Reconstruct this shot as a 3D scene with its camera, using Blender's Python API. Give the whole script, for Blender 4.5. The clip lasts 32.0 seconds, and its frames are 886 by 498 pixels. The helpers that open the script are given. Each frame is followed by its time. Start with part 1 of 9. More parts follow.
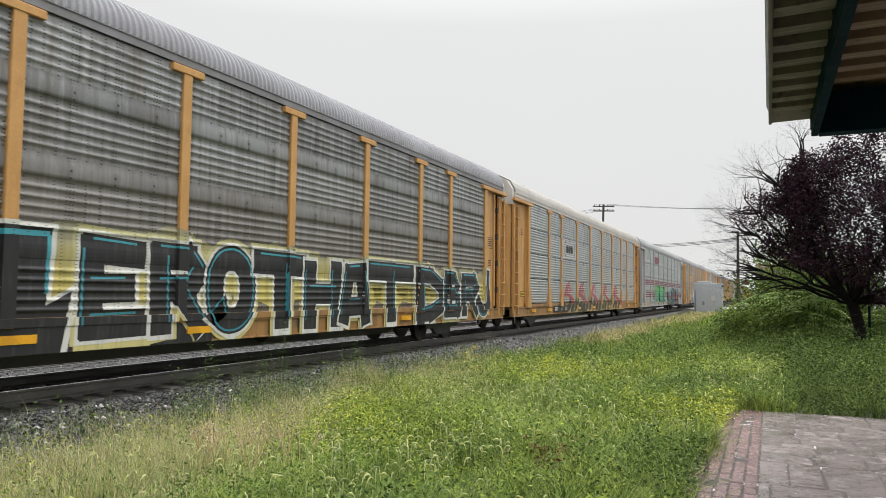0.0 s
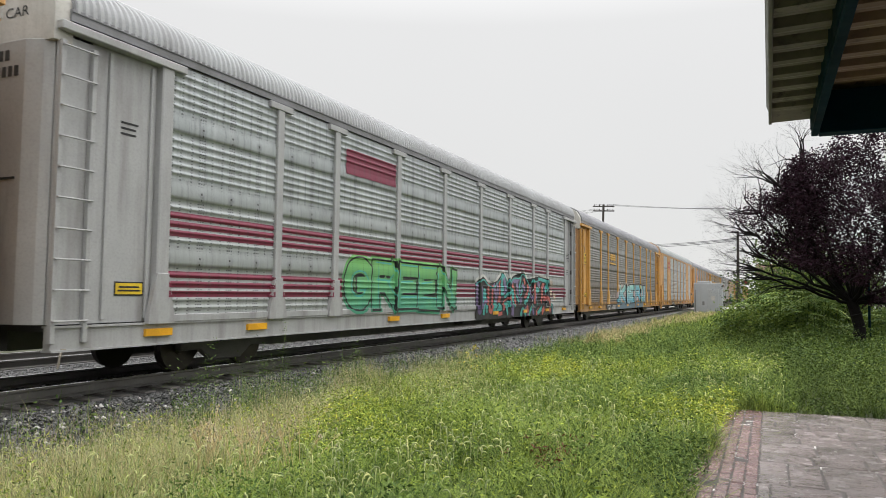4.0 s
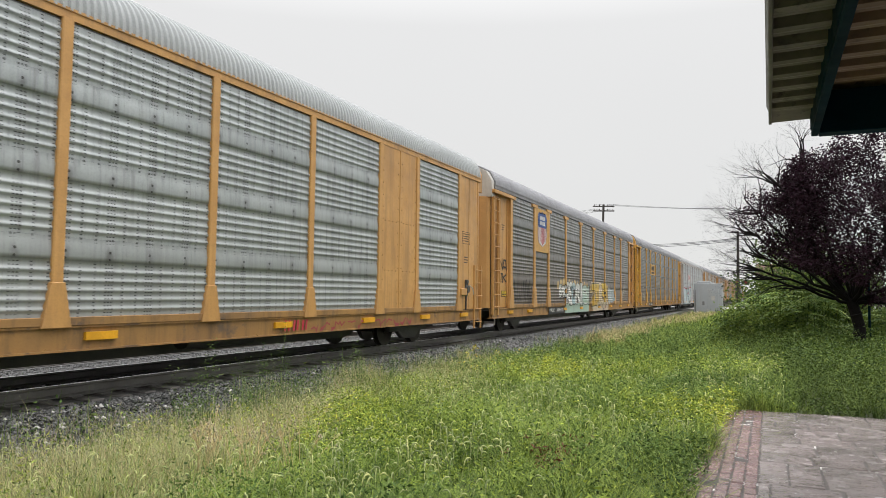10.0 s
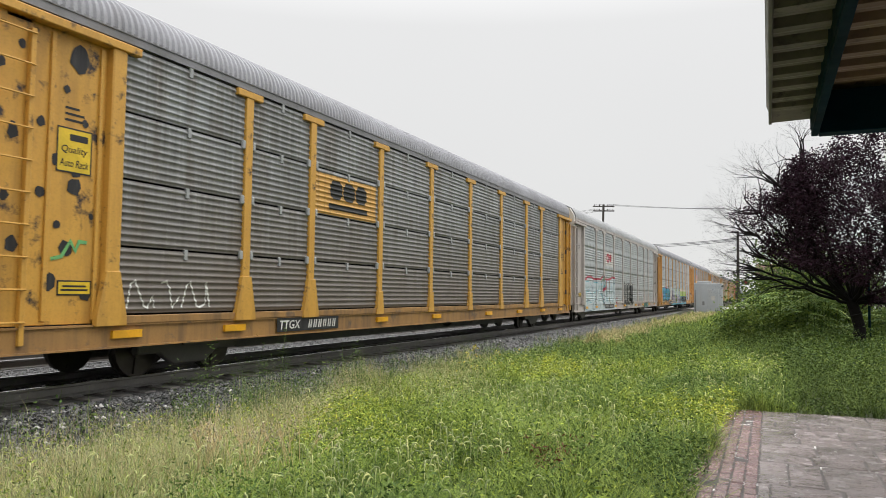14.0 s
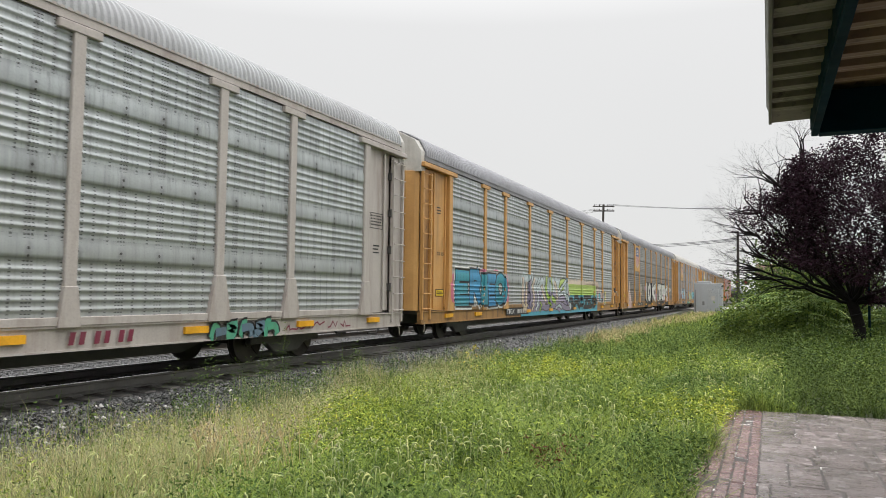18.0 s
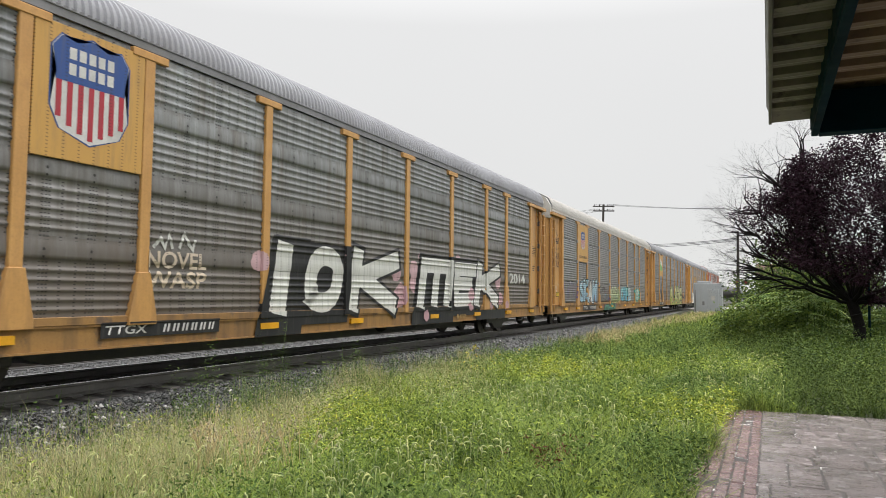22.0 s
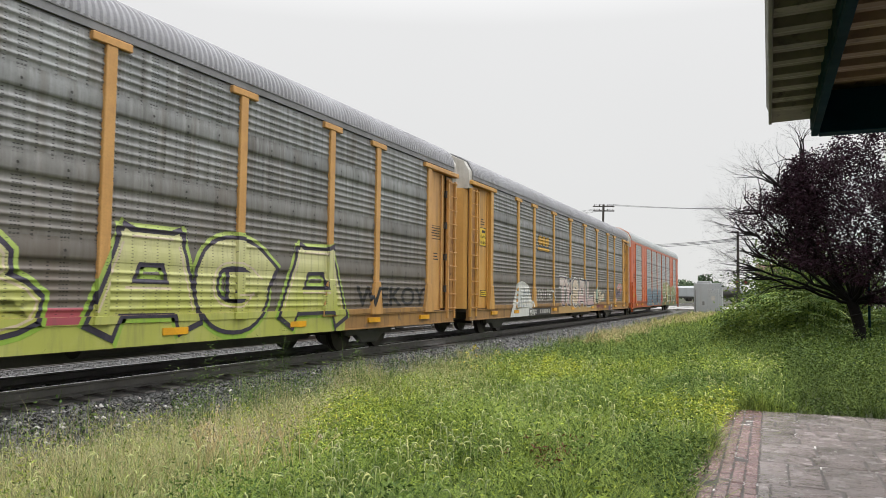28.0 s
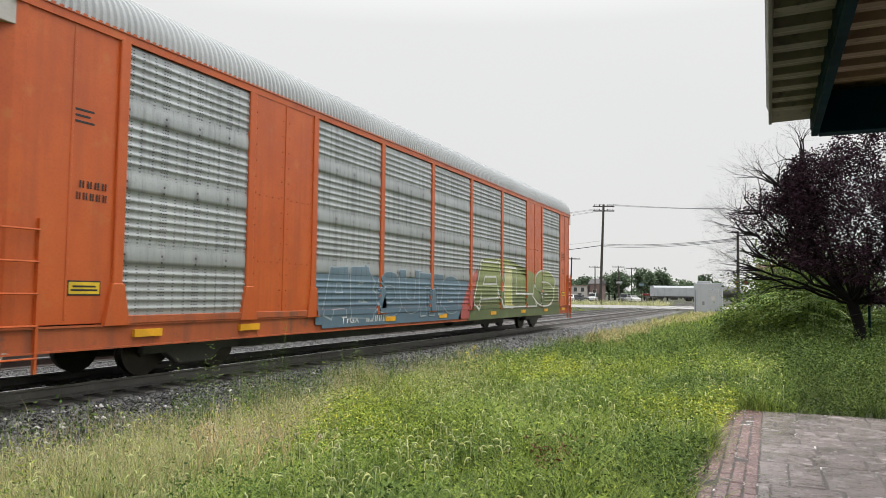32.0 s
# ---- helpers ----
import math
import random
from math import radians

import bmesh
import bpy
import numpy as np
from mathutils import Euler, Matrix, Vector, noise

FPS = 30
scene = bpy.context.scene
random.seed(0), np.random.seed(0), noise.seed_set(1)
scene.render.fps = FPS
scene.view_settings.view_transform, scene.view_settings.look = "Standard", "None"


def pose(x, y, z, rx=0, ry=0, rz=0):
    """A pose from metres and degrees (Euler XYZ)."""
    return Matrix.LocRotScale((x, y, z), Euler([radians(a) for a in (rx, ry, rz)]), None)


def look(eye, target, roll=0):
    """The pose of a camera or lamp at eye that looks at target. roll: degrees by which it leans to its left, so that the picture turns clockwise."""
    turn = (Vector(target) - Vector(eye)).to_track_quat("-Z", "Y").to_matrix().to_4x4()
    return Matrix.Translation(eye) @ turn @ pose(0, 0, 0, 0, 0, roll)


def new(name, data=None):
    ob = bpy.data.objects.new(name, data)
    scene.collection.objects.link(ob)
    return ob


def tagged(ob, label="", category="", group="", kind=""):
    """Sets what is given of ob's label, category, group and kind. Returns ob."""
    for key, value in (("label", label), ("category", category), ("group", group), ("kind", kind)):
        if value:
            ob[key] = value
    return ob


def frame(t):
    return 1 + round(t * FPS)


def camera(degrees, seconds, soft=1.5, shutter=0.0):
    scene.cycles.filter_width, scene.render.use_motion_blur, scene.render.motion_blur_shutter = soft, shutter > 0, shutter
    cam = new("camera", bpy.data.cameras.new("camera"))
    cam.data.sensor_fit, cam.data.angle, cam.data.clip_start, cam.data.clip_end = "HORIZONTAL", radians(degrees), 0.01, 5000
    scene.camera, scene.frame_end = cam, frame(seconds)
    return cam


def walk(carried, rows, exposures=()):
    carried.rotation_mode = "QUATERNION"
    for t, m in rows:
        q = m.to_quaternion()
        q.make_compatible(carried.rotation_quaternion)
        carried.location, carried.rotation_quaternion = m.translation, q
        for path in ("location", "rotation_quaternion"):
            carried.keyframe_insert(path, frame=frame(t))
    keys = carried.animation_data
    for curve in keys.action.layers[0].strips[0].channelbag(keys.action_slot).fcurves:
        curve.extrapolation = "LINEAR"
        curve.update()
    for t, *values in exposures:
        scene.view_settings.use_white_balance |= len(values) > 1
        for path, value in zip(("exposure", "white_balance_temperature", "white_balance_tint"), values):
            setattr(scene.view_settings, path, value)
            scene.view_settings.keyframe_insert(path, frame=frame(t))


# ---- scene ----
cam = camera(62.58, 32.0, soft=0.6, shutter=0.06)
EYE = Vector((0.0, 0.0, 1.36))
YAW, PITCH, ROLL = radians(24.117), radians(3.499), 0.634
AIM = Vector((-math.sin(YAW) * math.cos(PITCH), math.cos(YAW) * math.cos(PITCH), math.sin(PITCH)))
CAM_POSE = look(EYE, EYE + AIM * 10, ROLL)
walk(cam, [(0.0, CAM_POSE), (32.0, CAM_POSE)], exposures=[(0.0, 0.0), (32.0, 0.0)])

# ---- world and light: an overcast sky, brighter overhead ----
world = bpy.data.worlds.new("overcast")
scene.world = world
world.use_nodes = True
wn, wl = world.node_tree.nodes, world.node_tree.links
wn.clear()
w_out = wn.new("ShaderNodeOutputWorld")
w_bg = wn.new("ShaderNodeBackground")
w_sky = wn.new("ShaderNodeTexSky")
w_sky.sky_type, w_sky.sun_disc = "NISHITA", False
w_sky.sun_elevation, w_sky.sun_rotation = radians(50), radians(200)
w_dim = wn.new("ShaderNodeVectorMath")
w_dim.operation = "SCALE"
w_dim.inputs["Scale"].default_value = 0.05
w_geo = wn.new("ShaderNodeTexCoord")
w_sep = wn.new("ShaderNodeSeparateXYZ")
w_ramp = wn.new("ShaderNodeValToRGB")
w_mix = wn.new("ShaderNodeMix")
w_mix.data_type = "RGBA"
w_mix.inputs[0].default_value = 0.94
e = w_ramp.color_ramp.elements
e[0].position, e[0].color = 0.0, (0.80, 0.80, 0.79, 1)
e[1].position, e[1].color = 1.0, (3.0, 3.02, 3.05, 1)
m = e.new(0.35)
m.color = (0.855, 0.855, 0.855, 1)
w_noise = wn.new("ShaderNodeTexNoise")
w_noise.inputs["Scale"].default_value = 1.6
w_noise.inputs["Detail"].default_value = 3
w_cloud = wn.new("ShaderNodeMapRange")
w_cloud.inputs["To Min"].default_value = 0.96
w_cloud.inputs["To Max"].default_value = 1.04
w_mul = wn.new("ShaderNodeVectorMath")
w_mul.operation = "SCALE"
wl.new(w_geo.outputs["Generated"], w_sep.inputs[0])
wl.new(w_geo.outputs["Generated"], w_noise.inputs["Vector"])
wl.new(w_noise.outputs["Fac"], w_cloud.inputs["Value"])
wl.new(w_sep.outputs["Z"], w_ramp.inputs["Fac"])
wl.new(w_ramp.outputs["Color"], w_mul.inputs[0])
wl.new(w_cloud.outputs["Result"], w_mul.inputs["Scale"])
wl.new(w_sky.outputs["Color"], w_dim.inputs[0])
wl.new(w_dim.outputs["Vector"], w_mix.inputs[6])
wl.new(w_mul.outputs["Vector"], w_mix.inputs[7])
wl.new(w_mix.outputs[2], w_bg.inputs["Color"])
wl.new(w_bg.outputs["Background"], w_out.inputs["Surface"])
w_bg.inputs["Strength"].default_value = 1.0

sun = new("sun", bpy.data.lights.new("sun", "SUN"))
sun.data.energy, sun.data.angle, sun.data.color = 1.9, radians(60), (1.0, 0.98, 0.95)
sun.matrix_world = look((10, 18, 45), (0, 10, 0))


# ---- materials ----
def nd(nt, kind, **ins):
    n = nt.nodes.new(kind)
    for k, v in ins.items():
        n.inputs[k.replace("_", " ")].default_value = v
    return n


def col4(c):
    return (c[0], c[1], c[2], 1.0)


def mixrgb(nt, fac, a, b, mode="MIX"):
    n = nt.nodes.new("ShaderNodeMix")
    n.data_type, n.blend_type = "RGBA", mode
    for i, s in ((0, fac), (6, a), (7, b)):
        if isinstance(s, bpy.types.NodeSocket):
            nt.links.new(s, n.inputs[i])
        else:
            n.inputs[i].default_value = s if i == 0 else col4(s)
    return n.outputs[2]


def ramp(nt, sock, lo, hi):
    n = nd(nt, "ShaderNodeMapRange")
    n.inputs["From Min"].default_value, n.inputs["From Max"].default_value = lo, hi
    nt.links.new(sock, n.inputs["Value"])
    return n.outputs["Result"]


def noise_of(nt, vec, scale, detail=4.0, rough=0.6):
    n = nd(nt, "ShaderNodeTexNoise", Scale=scale, Detail=detail, Roughness=rough)
    nt.links.new(vec, n.inputs["Vector"])
    return n.outputs["Fac"]


def stretched(nt, vec, sx, sy, sz):
    n = nt.nodes.new("ShaderNodeMapping")
    n.inputs["Scale"].default_value = (sx, sy, sz)
    nt.links.new(vec, n.inputs["Vector"])
    return n.outputs["Vector"]


def math_of(nt, op, a, b=0.0):
    n = nt.nodes.new("ShaderNodeMath")
    n.operation = op
    for i, s in ((0, a), (1, b)):
        if isinstance(s, bpy.types.NodeSocket):
            nt.links.new(s, n.inputs[i])
        else:
            n.inputs[i].default_value = s
    return n.outputs[0]


MATS = {}


def sheet_marks(nt, c, at, vec, dirt, plain):
    """Marks of a side sheet: punched slots in upright columns, bolts with grimy smudges, pale and dark runs, and spray dirt on the lower sheets."""
    sp = nt.nodes.new("ShaderNodeSeparateXYZ")
    nt.links.new(at, sp.inputs[0])
    y, z = sp.outputs["Y"], sp.outputs["Z"]
    run = noise_of(nt, stretched(nt, vec, 7, 7, 0.35), 1.6, 5.0, 0.7)
    c = mixrgb(nt, math_of(nt, "MULTIPLY", ramp(nt, run, 0.52, 0.74), 0.30), c, (0.62, 0.63, 0.62))
    c = mixrgb(nt, math_of(nt, "MULTIPLY", ramp(nt, run, 0.48, 0.26), 0.55), c, (0.07, 0.066, 0.06))
    if dirt:
        pos = nt.nodes.new("ShaderNodeNewGeometry")
        wz = nt.nodes.new("ShaderNodeSeparateXYZ")
        nt.links.new(pos.outputs["Position"], wz.inputs[0])
        h = math_of(nt, "ADD", wz.outputs["Z"], math_of(nt, "MULTIPLY", noise_of(nt, vec, 0.9, 5.0), 3.0))
        c = mixrgb(nt, math_of(nt, "MULTIPLY", ramp(nt, h, 5.4, 2.6), dirt[3]), c, dirt[:3])
    if plain:
        return c
    # bolts in two rows of the plain band
    by = math_of(nt, "PINGPONG", math_of(nt, "SUBTRACT", y, 0.12), 0.355)
    for zz, r in ((0.87, 0.020), (0.775, 0.016)):
        bz = math_of(nt, "SUBTRACT", z, zz)
        bd = math_of(nt, "SQRT", math_of(nt, "ADD", math_of(nt, "MULTIPLY", by, by), math_of(nt, "MULTIPLY", bz, bz)))
        smudge = math_of(nt, "MULTIPLY", ramp(nt, bd, 0.10, 0.0), ramp(nt, noise_of(nt, vec, 5.0), 0.38, 0.62))
        c = mixrgb(nt, math_of(nt, "MULTIPLY", smudge, 0.55), c, (0.03, 0.027, 0.024))
        c = mixrgb(nt, math_of(nt, "MULTIPLY", math_of(nt, "LESS_THAN", bd, r), 0.85), c, (0.02, 0.018, 0.016))
    # columns of short slots, wider at the bolts
    one = math_of(nt, "LESS_THAN", math_of(nt, "PINGPONG", math_of(nt, "SUBTRACT", y, 0.12), 0.1183), 0.019)
    two = math_of(nt, "LESS_THAN", math_of(nt, "ABSOLUTE", math_of(nt, "SUBTRACT", by, 0.052)), 0.018)
    col = math_of(nt, "MAXIMUM", one, two)
    row = math_of(nt, "LESS_THAN", math_of(nt, "PINGPONG", z, 0.0235), 0.0075)
    out = math_of(nt, "MAXIMUM", math_of(nt, "LESS_THAN", z, 0.742), math_of(nt, "GREATER_THAN", z, 0.99))
    worn = ramp(nt, noise_of(nt, vec, 1.7), 0.33, 0.5)
    slot = math_of(nt, "MULTIPLY", math_of(nt, "MULTIPLY", col, row), math_of(nt, "MULTIPLY", out, worn))
    return mixrgb(nt, math_of(nt, "MULTIPLY", slot, 0.8), c, (0.012, 0.012, 0.012))


def mat(name, base, rough=0.6, metal=0.0, other=None, scale=1.5, grain=30.0, bump=0.15, dist=0.01,
        streak=None, streak_amt=0.5, island=0.0, objvar=0.0, dots=False, spec=0.5, wet=0.0, coat=0.0, stain=None, trans=0.0, dirt=None):
    """A weathered surface: two colours mixed at two scales, vertical streaks, fine relief."""
    if name in MATS:
        return MATS[name]
    ma = bpy.data.materials.new(name)
    ma.use_nodes = True
    nt = ma.node_tree
    bs = nt.nodes["Principled BSDF"]
    tc = nt.nodes.new("ShaderNodeTexCoord")
    vec = tc.outputs["Object"]
    if objvar:
        oi = nt.nodes.new("ShaderNodeObjectInfo")
        add = nt.nodes.new("ShaderNodeVectorMath")
        add.operation = "ADD"
        sc = nt.nodes.new("ShaderNodeVectorMath")
        sc.operation = "SCALE"
        sc.inputs["Scale"].default_value = 37.0
        comb = nt.nodes.new("ShaderNodeCombineXYZ")
        for i in range(3):
            nt.links.new(oi.outputs["Random"], comb.inputs[i])
        nt.links.new(comb.outputs[0], sc.inputs[0])
        nt.links.new(vec, add.inputs[0])
        nt.links.new(sc.outputs["Vector"], add.inputs[1])
        vec = add.outputs["Vector"]
    other = other or tuple(c * 0.72 for c in base)
    big = ramp(nt, noise_of(nt, vec, scale), 0.35, 0.68)
    fine = noise_of(nt, vec, grain, 3.0)
    c = mixrgb(nt, big, base, other)
    c = mixrgb(nt, math_of(nt, "MULTIPLY", ramp(nt, fine, 0.45, 0.75), 0.35), c, tuple(x * 0.55 for x in base))
    if stain:
        c = mixrgb(nt, ramp(nt, noise_of(nt, vec, scale * 2.7, 6.0, 0.7), 0.56, 0.66), c, stain)
    if streak:
        s = noise_of(nt, stretched(nt, vec, 2.2, 2.2, 0.22), 1.5, 6.0, 0.62)
        c = mixrgb(nt, math_of(nt, "MULTIPLY", ramp(nt, s, 0.48, 0.72), streak_amt), c, streak)
    if island:
        g = nt.nodes.new("ShaderNodeNewGeometry")
        hs = nd(nt, "ShaderNodeHueSaturation")
        nt.links.new(c, hs.inputs["Color"])
        r = g.outputs["Random Per Island"]
        nt.links.new(math_of(nt, "ADD", math_of(nt, "MULTIPLY", r, island * 2), 1 - island), hs.inputs["Value"])
        nt.links.new(math_of(nt, "ADD", math_of(nt, "MULTIPLY", r, -0.05), 0.525), hs.inputs["Hue"])
        c = hs.outputs["Color"]
    if objvar:
        hs = nd(nt, "ShaderNodeHueSaturation")
        nt.links.new(c, hs.inputs["Color"])
        nt.links.new(math_of(nt, "ADD", math_of(nt, "MULTIPLY", oi.outputs["Random"], objvar * 2), 1 - objvar), hs.inputs["Value"])
        c = hs.outputs["Color"]
    if dots:
        c = sheet_marks(nt, c, tc.outputs["Object"], vec, dirt, dots == "plain")
    nt.links.new(c, bs.inputs["Base Color"])
    bs.inputs["Metallic"].default_value = metal
    bs.inputs["Specular IOR Level"].default_value = spec
    if coat:
        bs.inputs["Coat Weight"].default_value = coat
        bs.inputs["Coat Roughness"].default_value = 0.15
    rg = ramp(nt, noise_of(nt, vec, scale * 3.1), 0.3, 0.7)
    lo = max(0.04, rough - 0.12 - wet)
    nt.links.new(math_of(nt, "ADD", math_of(nt, "MULTIPLY", rg, 0.2 + wet * 0.6), lo), bs.inputs["Roughness"])
    if trans:
        # thin leaves let some light through
        tl = nt.nodes.new("ShaderNodeBsdfTranslucent")
        nt.links.new(c, tl.inputs["Color"])
        ms = nt.nodes.new("ShaderNodeMixShader")
        ms.inputs[0].default_value = trans
        nt.links.new(bs.outputs[0], ms.inputs[1])
        nt.links.new(tl.outputs[0], ms.inputs[2])
        nt.links.new(ms.outputs[0], nt.nodes["Material Output"].inputs["Surface"])
    if bump:
        b = nd(nt, "ShaderNodeBump", Strength=bump, Distance=dist)
        nt.links.new(fine, b.inputs["Height"])
        nt.links.new(b.outputs["Normal"], bs.inputs["Normal"])
    MATS[name] = ma
    return ma


RUST = (0.10, 0.045, 0.02)
GRIME = (0.06, 0.05, 0.042)
M_RODS = mat("dull bare steel rod", (0.30, 0.27, 0.22), 0.5, other=(0.2, 0.17, 0.13), bump=0)
M_YEL = mat("yellow car paint", (0.61, 0.335, 0.112), 0.5, stain=(0.46, 0.24, 0.08), other=(0.48, 0.25, 0.075), streak=(0.19, 0.105, 0.05), streak_amt=0.55, scale=0.8, bump=0.05)
M_YELB = mat("bright yellow car paint", (0.62, 0.335, 0.08), 0.5, stain=(0.47, 0.245, 0.06), other=(0.53, 0.28, 0.065), streak=RUST, streak_amt=0.5, scale=0.8, bump=0.05)
M_YELPATCH = mat("peeling yellow car paint", (0.62, 0.34, 0.06), 0.5, other=(0.55, 0.29, 0.05), streak=RUST, streak_amt=0.4, scale=0.9, bump=0.05, stain=(0.02, 0.015, 0.02))
M_YELR = mat("rust-smeared ochre paint", (0.47, 0.25, 0.085), 0.55, other=(0.33, 0.17, 0.065), streak=(0.12, 0.06, 0.03), streak_amt=0.85, scale=1.1, bump=0.06, stain=(0.22, 0.11, 0.05))
M_YELS = mat("dirty yellow sill paint", (0.40, 0.215, 0.065), 0.6, other=(0.27, 0.15, 0.06), streak=(0.09, 0.06, 0.04), streak_amt=0.7, scale=0.7, bump=0.05, stain=(0.15, 0.10, 0.065))
M_ORAS = mat("dirty orange sill paint", (0.46, 0.105, 0.03), 0.55, other=(0.34, 0.085, 0.03), streak=(0.13, 0.06, 0.04), streak_amt=0.6, scale=0.7, bump=0.05, stain=(0.2, 0.075, 0.04))
M_ROOFB = mat("pale beige roof sheet", (0.58, 0.56, 0.53), 0.75, 0.0, spec=0.2, other=(0.50, 0.48, 0.45), streak=(0.3, 0.27, 0.24), streak_amt=0.3, scale=0.4, bump=0.05)
M_CLIP = mat("grey steel clip", (0.38, 0.39, 0.39), 0.5, bump=0)
M_ORA = mat("orange car paint", (0.56, 0.115, 0.022), 0.42, other=(0.46, 0.085, 0.018), streak=(0.27, 0.06, 0.022), streak_amt=0.45, scale=0.9, bump=0.04, stain=(0.50, 0.13, 0.03))
M_WHI = mat("off white car paint", (0.47, 0.43, 0.40), 0.5, other=(0.40, 0.36, 0.33), streak=(0.18, 0.12, 0.09), streak_amt=0.5, scale=0.8, bump=0.04)
M_GRY = mat("grey car paint", (0.42, 0.42, 0.42), 0.5, other=(0.34, 0.34, 0.34), streak=(0.14, 0.12, 0.11), streak_amt=0.5, scale=0.8, bump=0.04)
M_CAPW = mat("white end cap paint", (0.56, 0.54, 0.50), 0.5, streak=(0.25, 0.22, 0.18), streak_amt=0.4, bump=0.03)
M_ENDG = mat("dull galvanised end door", (0.42, 0.43, 0.42), 0.5, 0.2, other=(0.33, 0.335, 0.33), streak=(0.2, 0.18, 0.16), streak_amt=0.5, scale=0.8, bump=0.05)
M_PAN_DARK = mat("sooty galvanised sheet", (0.27, 0.282, 0.285), 0.55, 0.2, other=(0.19, 0.19, 0.185), streak=(0.12, 0.095, 0.075), streak_amt=0.7, scale=0.9, dots=True, objvar=0.14, bump=0.05, dirt=(0.15, 0.122, 0.10, 0.9))
M_PAN_MID = mat("dull galvanised sheet", (0.25, 0.252, 0.25), 0.52, 0.25, other=(0.22, 0.22, 0.22), streak=(0.15, 0.135, 0.125), streak_amt=0.5, scale=0.9, dots="plain", objvar=0.12, bump=0.05, dirt=(0.17, 0.155, 0.14, 0.6))
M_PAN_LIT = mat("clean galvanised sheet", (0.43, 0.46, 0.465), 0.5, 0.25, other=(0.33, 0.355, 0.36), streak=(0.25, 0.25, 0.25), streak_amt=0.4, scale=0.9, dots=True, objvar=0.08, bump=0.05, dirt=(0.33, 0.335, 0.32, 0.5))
M_GAP_DARK = mat("sooty galvanised slatted sheet", (0.27, 0.282, 0.285), 0.55, 0.2, other=(0.19, 0.19, 0.185), streak=(0.12, 0.095, 0.075), streak_amt=0.7, scale=0.9, dots="plain", objvar=0.14, bump=0.05, dirt=(0.15, 0.122, 0.10, 0.9))
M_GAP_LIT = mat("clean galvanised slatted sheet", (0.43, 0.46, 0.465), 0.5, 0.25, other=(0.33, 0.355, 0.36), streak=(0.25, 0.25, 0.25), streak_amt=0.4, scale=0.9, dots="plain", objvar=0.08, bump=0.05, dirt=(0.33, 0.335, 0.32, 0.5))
M_ROOF = mat("galvanised roof sheet", (0.47, 0.48, 0.49), 0.75, 0.0, spec=0.2, other=(0.41, 0.41, 0.42), streak=(0.2, 0.19, 0.18), streak_amt=0.3, scale=0.4, bump=0.05)
M_ROOFD = mat("dull roof sheet", (0.40, 0.40, 0.425), 0.75, 0.0, spec=0.2, other=(0.33, 0.33, 0.35), streak=(0.2, 0.19, 0.185), streak_amt=0.4, scale=0.4, bump=0.05)
M_ROOFL = mat("bright roof sheet", (0.46, 0.475, 0.48), 0.75, 0.0, spec=0.2, other=(0.40, 0.415, 0.42), scale=0.4, bump=0.05)
M_CHORD = mat("grey top chord", (0.24, 0.24, 0.25), 0.5, 0.3, other=(0.17, 0.17, 0.17), bump=0.04)
M_BLACK = mat("greasy black steel", (0.062, 0.060, 0.059), 0.55, other=(0.085, 0.08, 0.076), bump=0.2)
M_WHEEL = mat("worn wheel steel", (0.07, 0.06, 0.055), 0.5, 0.5, other=(0.04, 0.033, 0.03))
M_GAP = mat("dark slot", (0.012, 0.012, 0.012), 0.8)
M_STEEL = mat("rail steel sides", (0.19, 0.18, 0.172), 0.5, 0.2, other=(0.13, 0.12, 0.112))
M_RAILTOP = mat("polished rail head", (0.55, 0.55, 0.55), 0.25, 1.0, bump=0.02)
M_TIE = mat("oily timber", (0.11, 0.10, 0.094), 0.7, other=(0.15, 0.138, 0.128), scale=2, grain=20, bump=0.5, objvar=0.25)
M_BALLAST = mat("wet grey ballast", (0.098, 0.094, 0.092), 0.45, spec=0.5, other=(0.034, 0.038, 0.037), island=0.9, scale=8, wet=0.2)
M_GRAVEL = mat("oily ballast bed", (0.115, 0.11, 0.106), 0.6, other=(0.035, 0.033, 0.032), scale=14, grain=38, bump=1.0, dist=0.04)
M_SOIL = mat("grassy soil", (0.03, 0.036, 0.013), 0.9, other=(0.045, 0.042, 0.02), scale=0.35, grain=12, bump=0.8, dist=0.05)
M_ASPH = mat("wet asphalt", (0.30, 0.29, 0.28), 0.5, other=(0.24, 0.23, 0.22), scale=0.2, wet=0.15)
M_CONC = mat("grey cabinet paint", (0.40, 0.42, 0.44), 0.55, other=(0.34, 0.36, 0.38), streak=(0.35, 0.34, 0.32), streak_amt=0.4, scale=0.6, bump=0.03)
M_POLE = mat("weathered pole wood", (0.055, 0.045, 0.038), 0.8, other=(0.035, 0.03, 0.025), streak=(0.02, 0.018, 0.015), bump=0.4)
M_WIRE = mat("black cable", (0.02, 0.02, 0.02), 0.6)
M_SOFFIT = mat("grimy metal decking", (0.20, 0.185, 0.13), 0.6, other=(0.12, 0.108, 0.08), stain=(0.08, 0.07, 0.055), scale=2.6, bump=0.05)
M_CEIL = mat("cream ceiling decking", (0.32, 0.235, 0.125), 0.6, other=(0.23, 0.165, 0.09), stain=(0.15, 0.10, 0.06), scale=2.0, bump=0.05)
M_TEAL = mat("dark teal paint", (0.004, 0.030, 0.048), 0.8, spec=0.08, other=(0.003, 0.016, 0.026), bump=0.05)
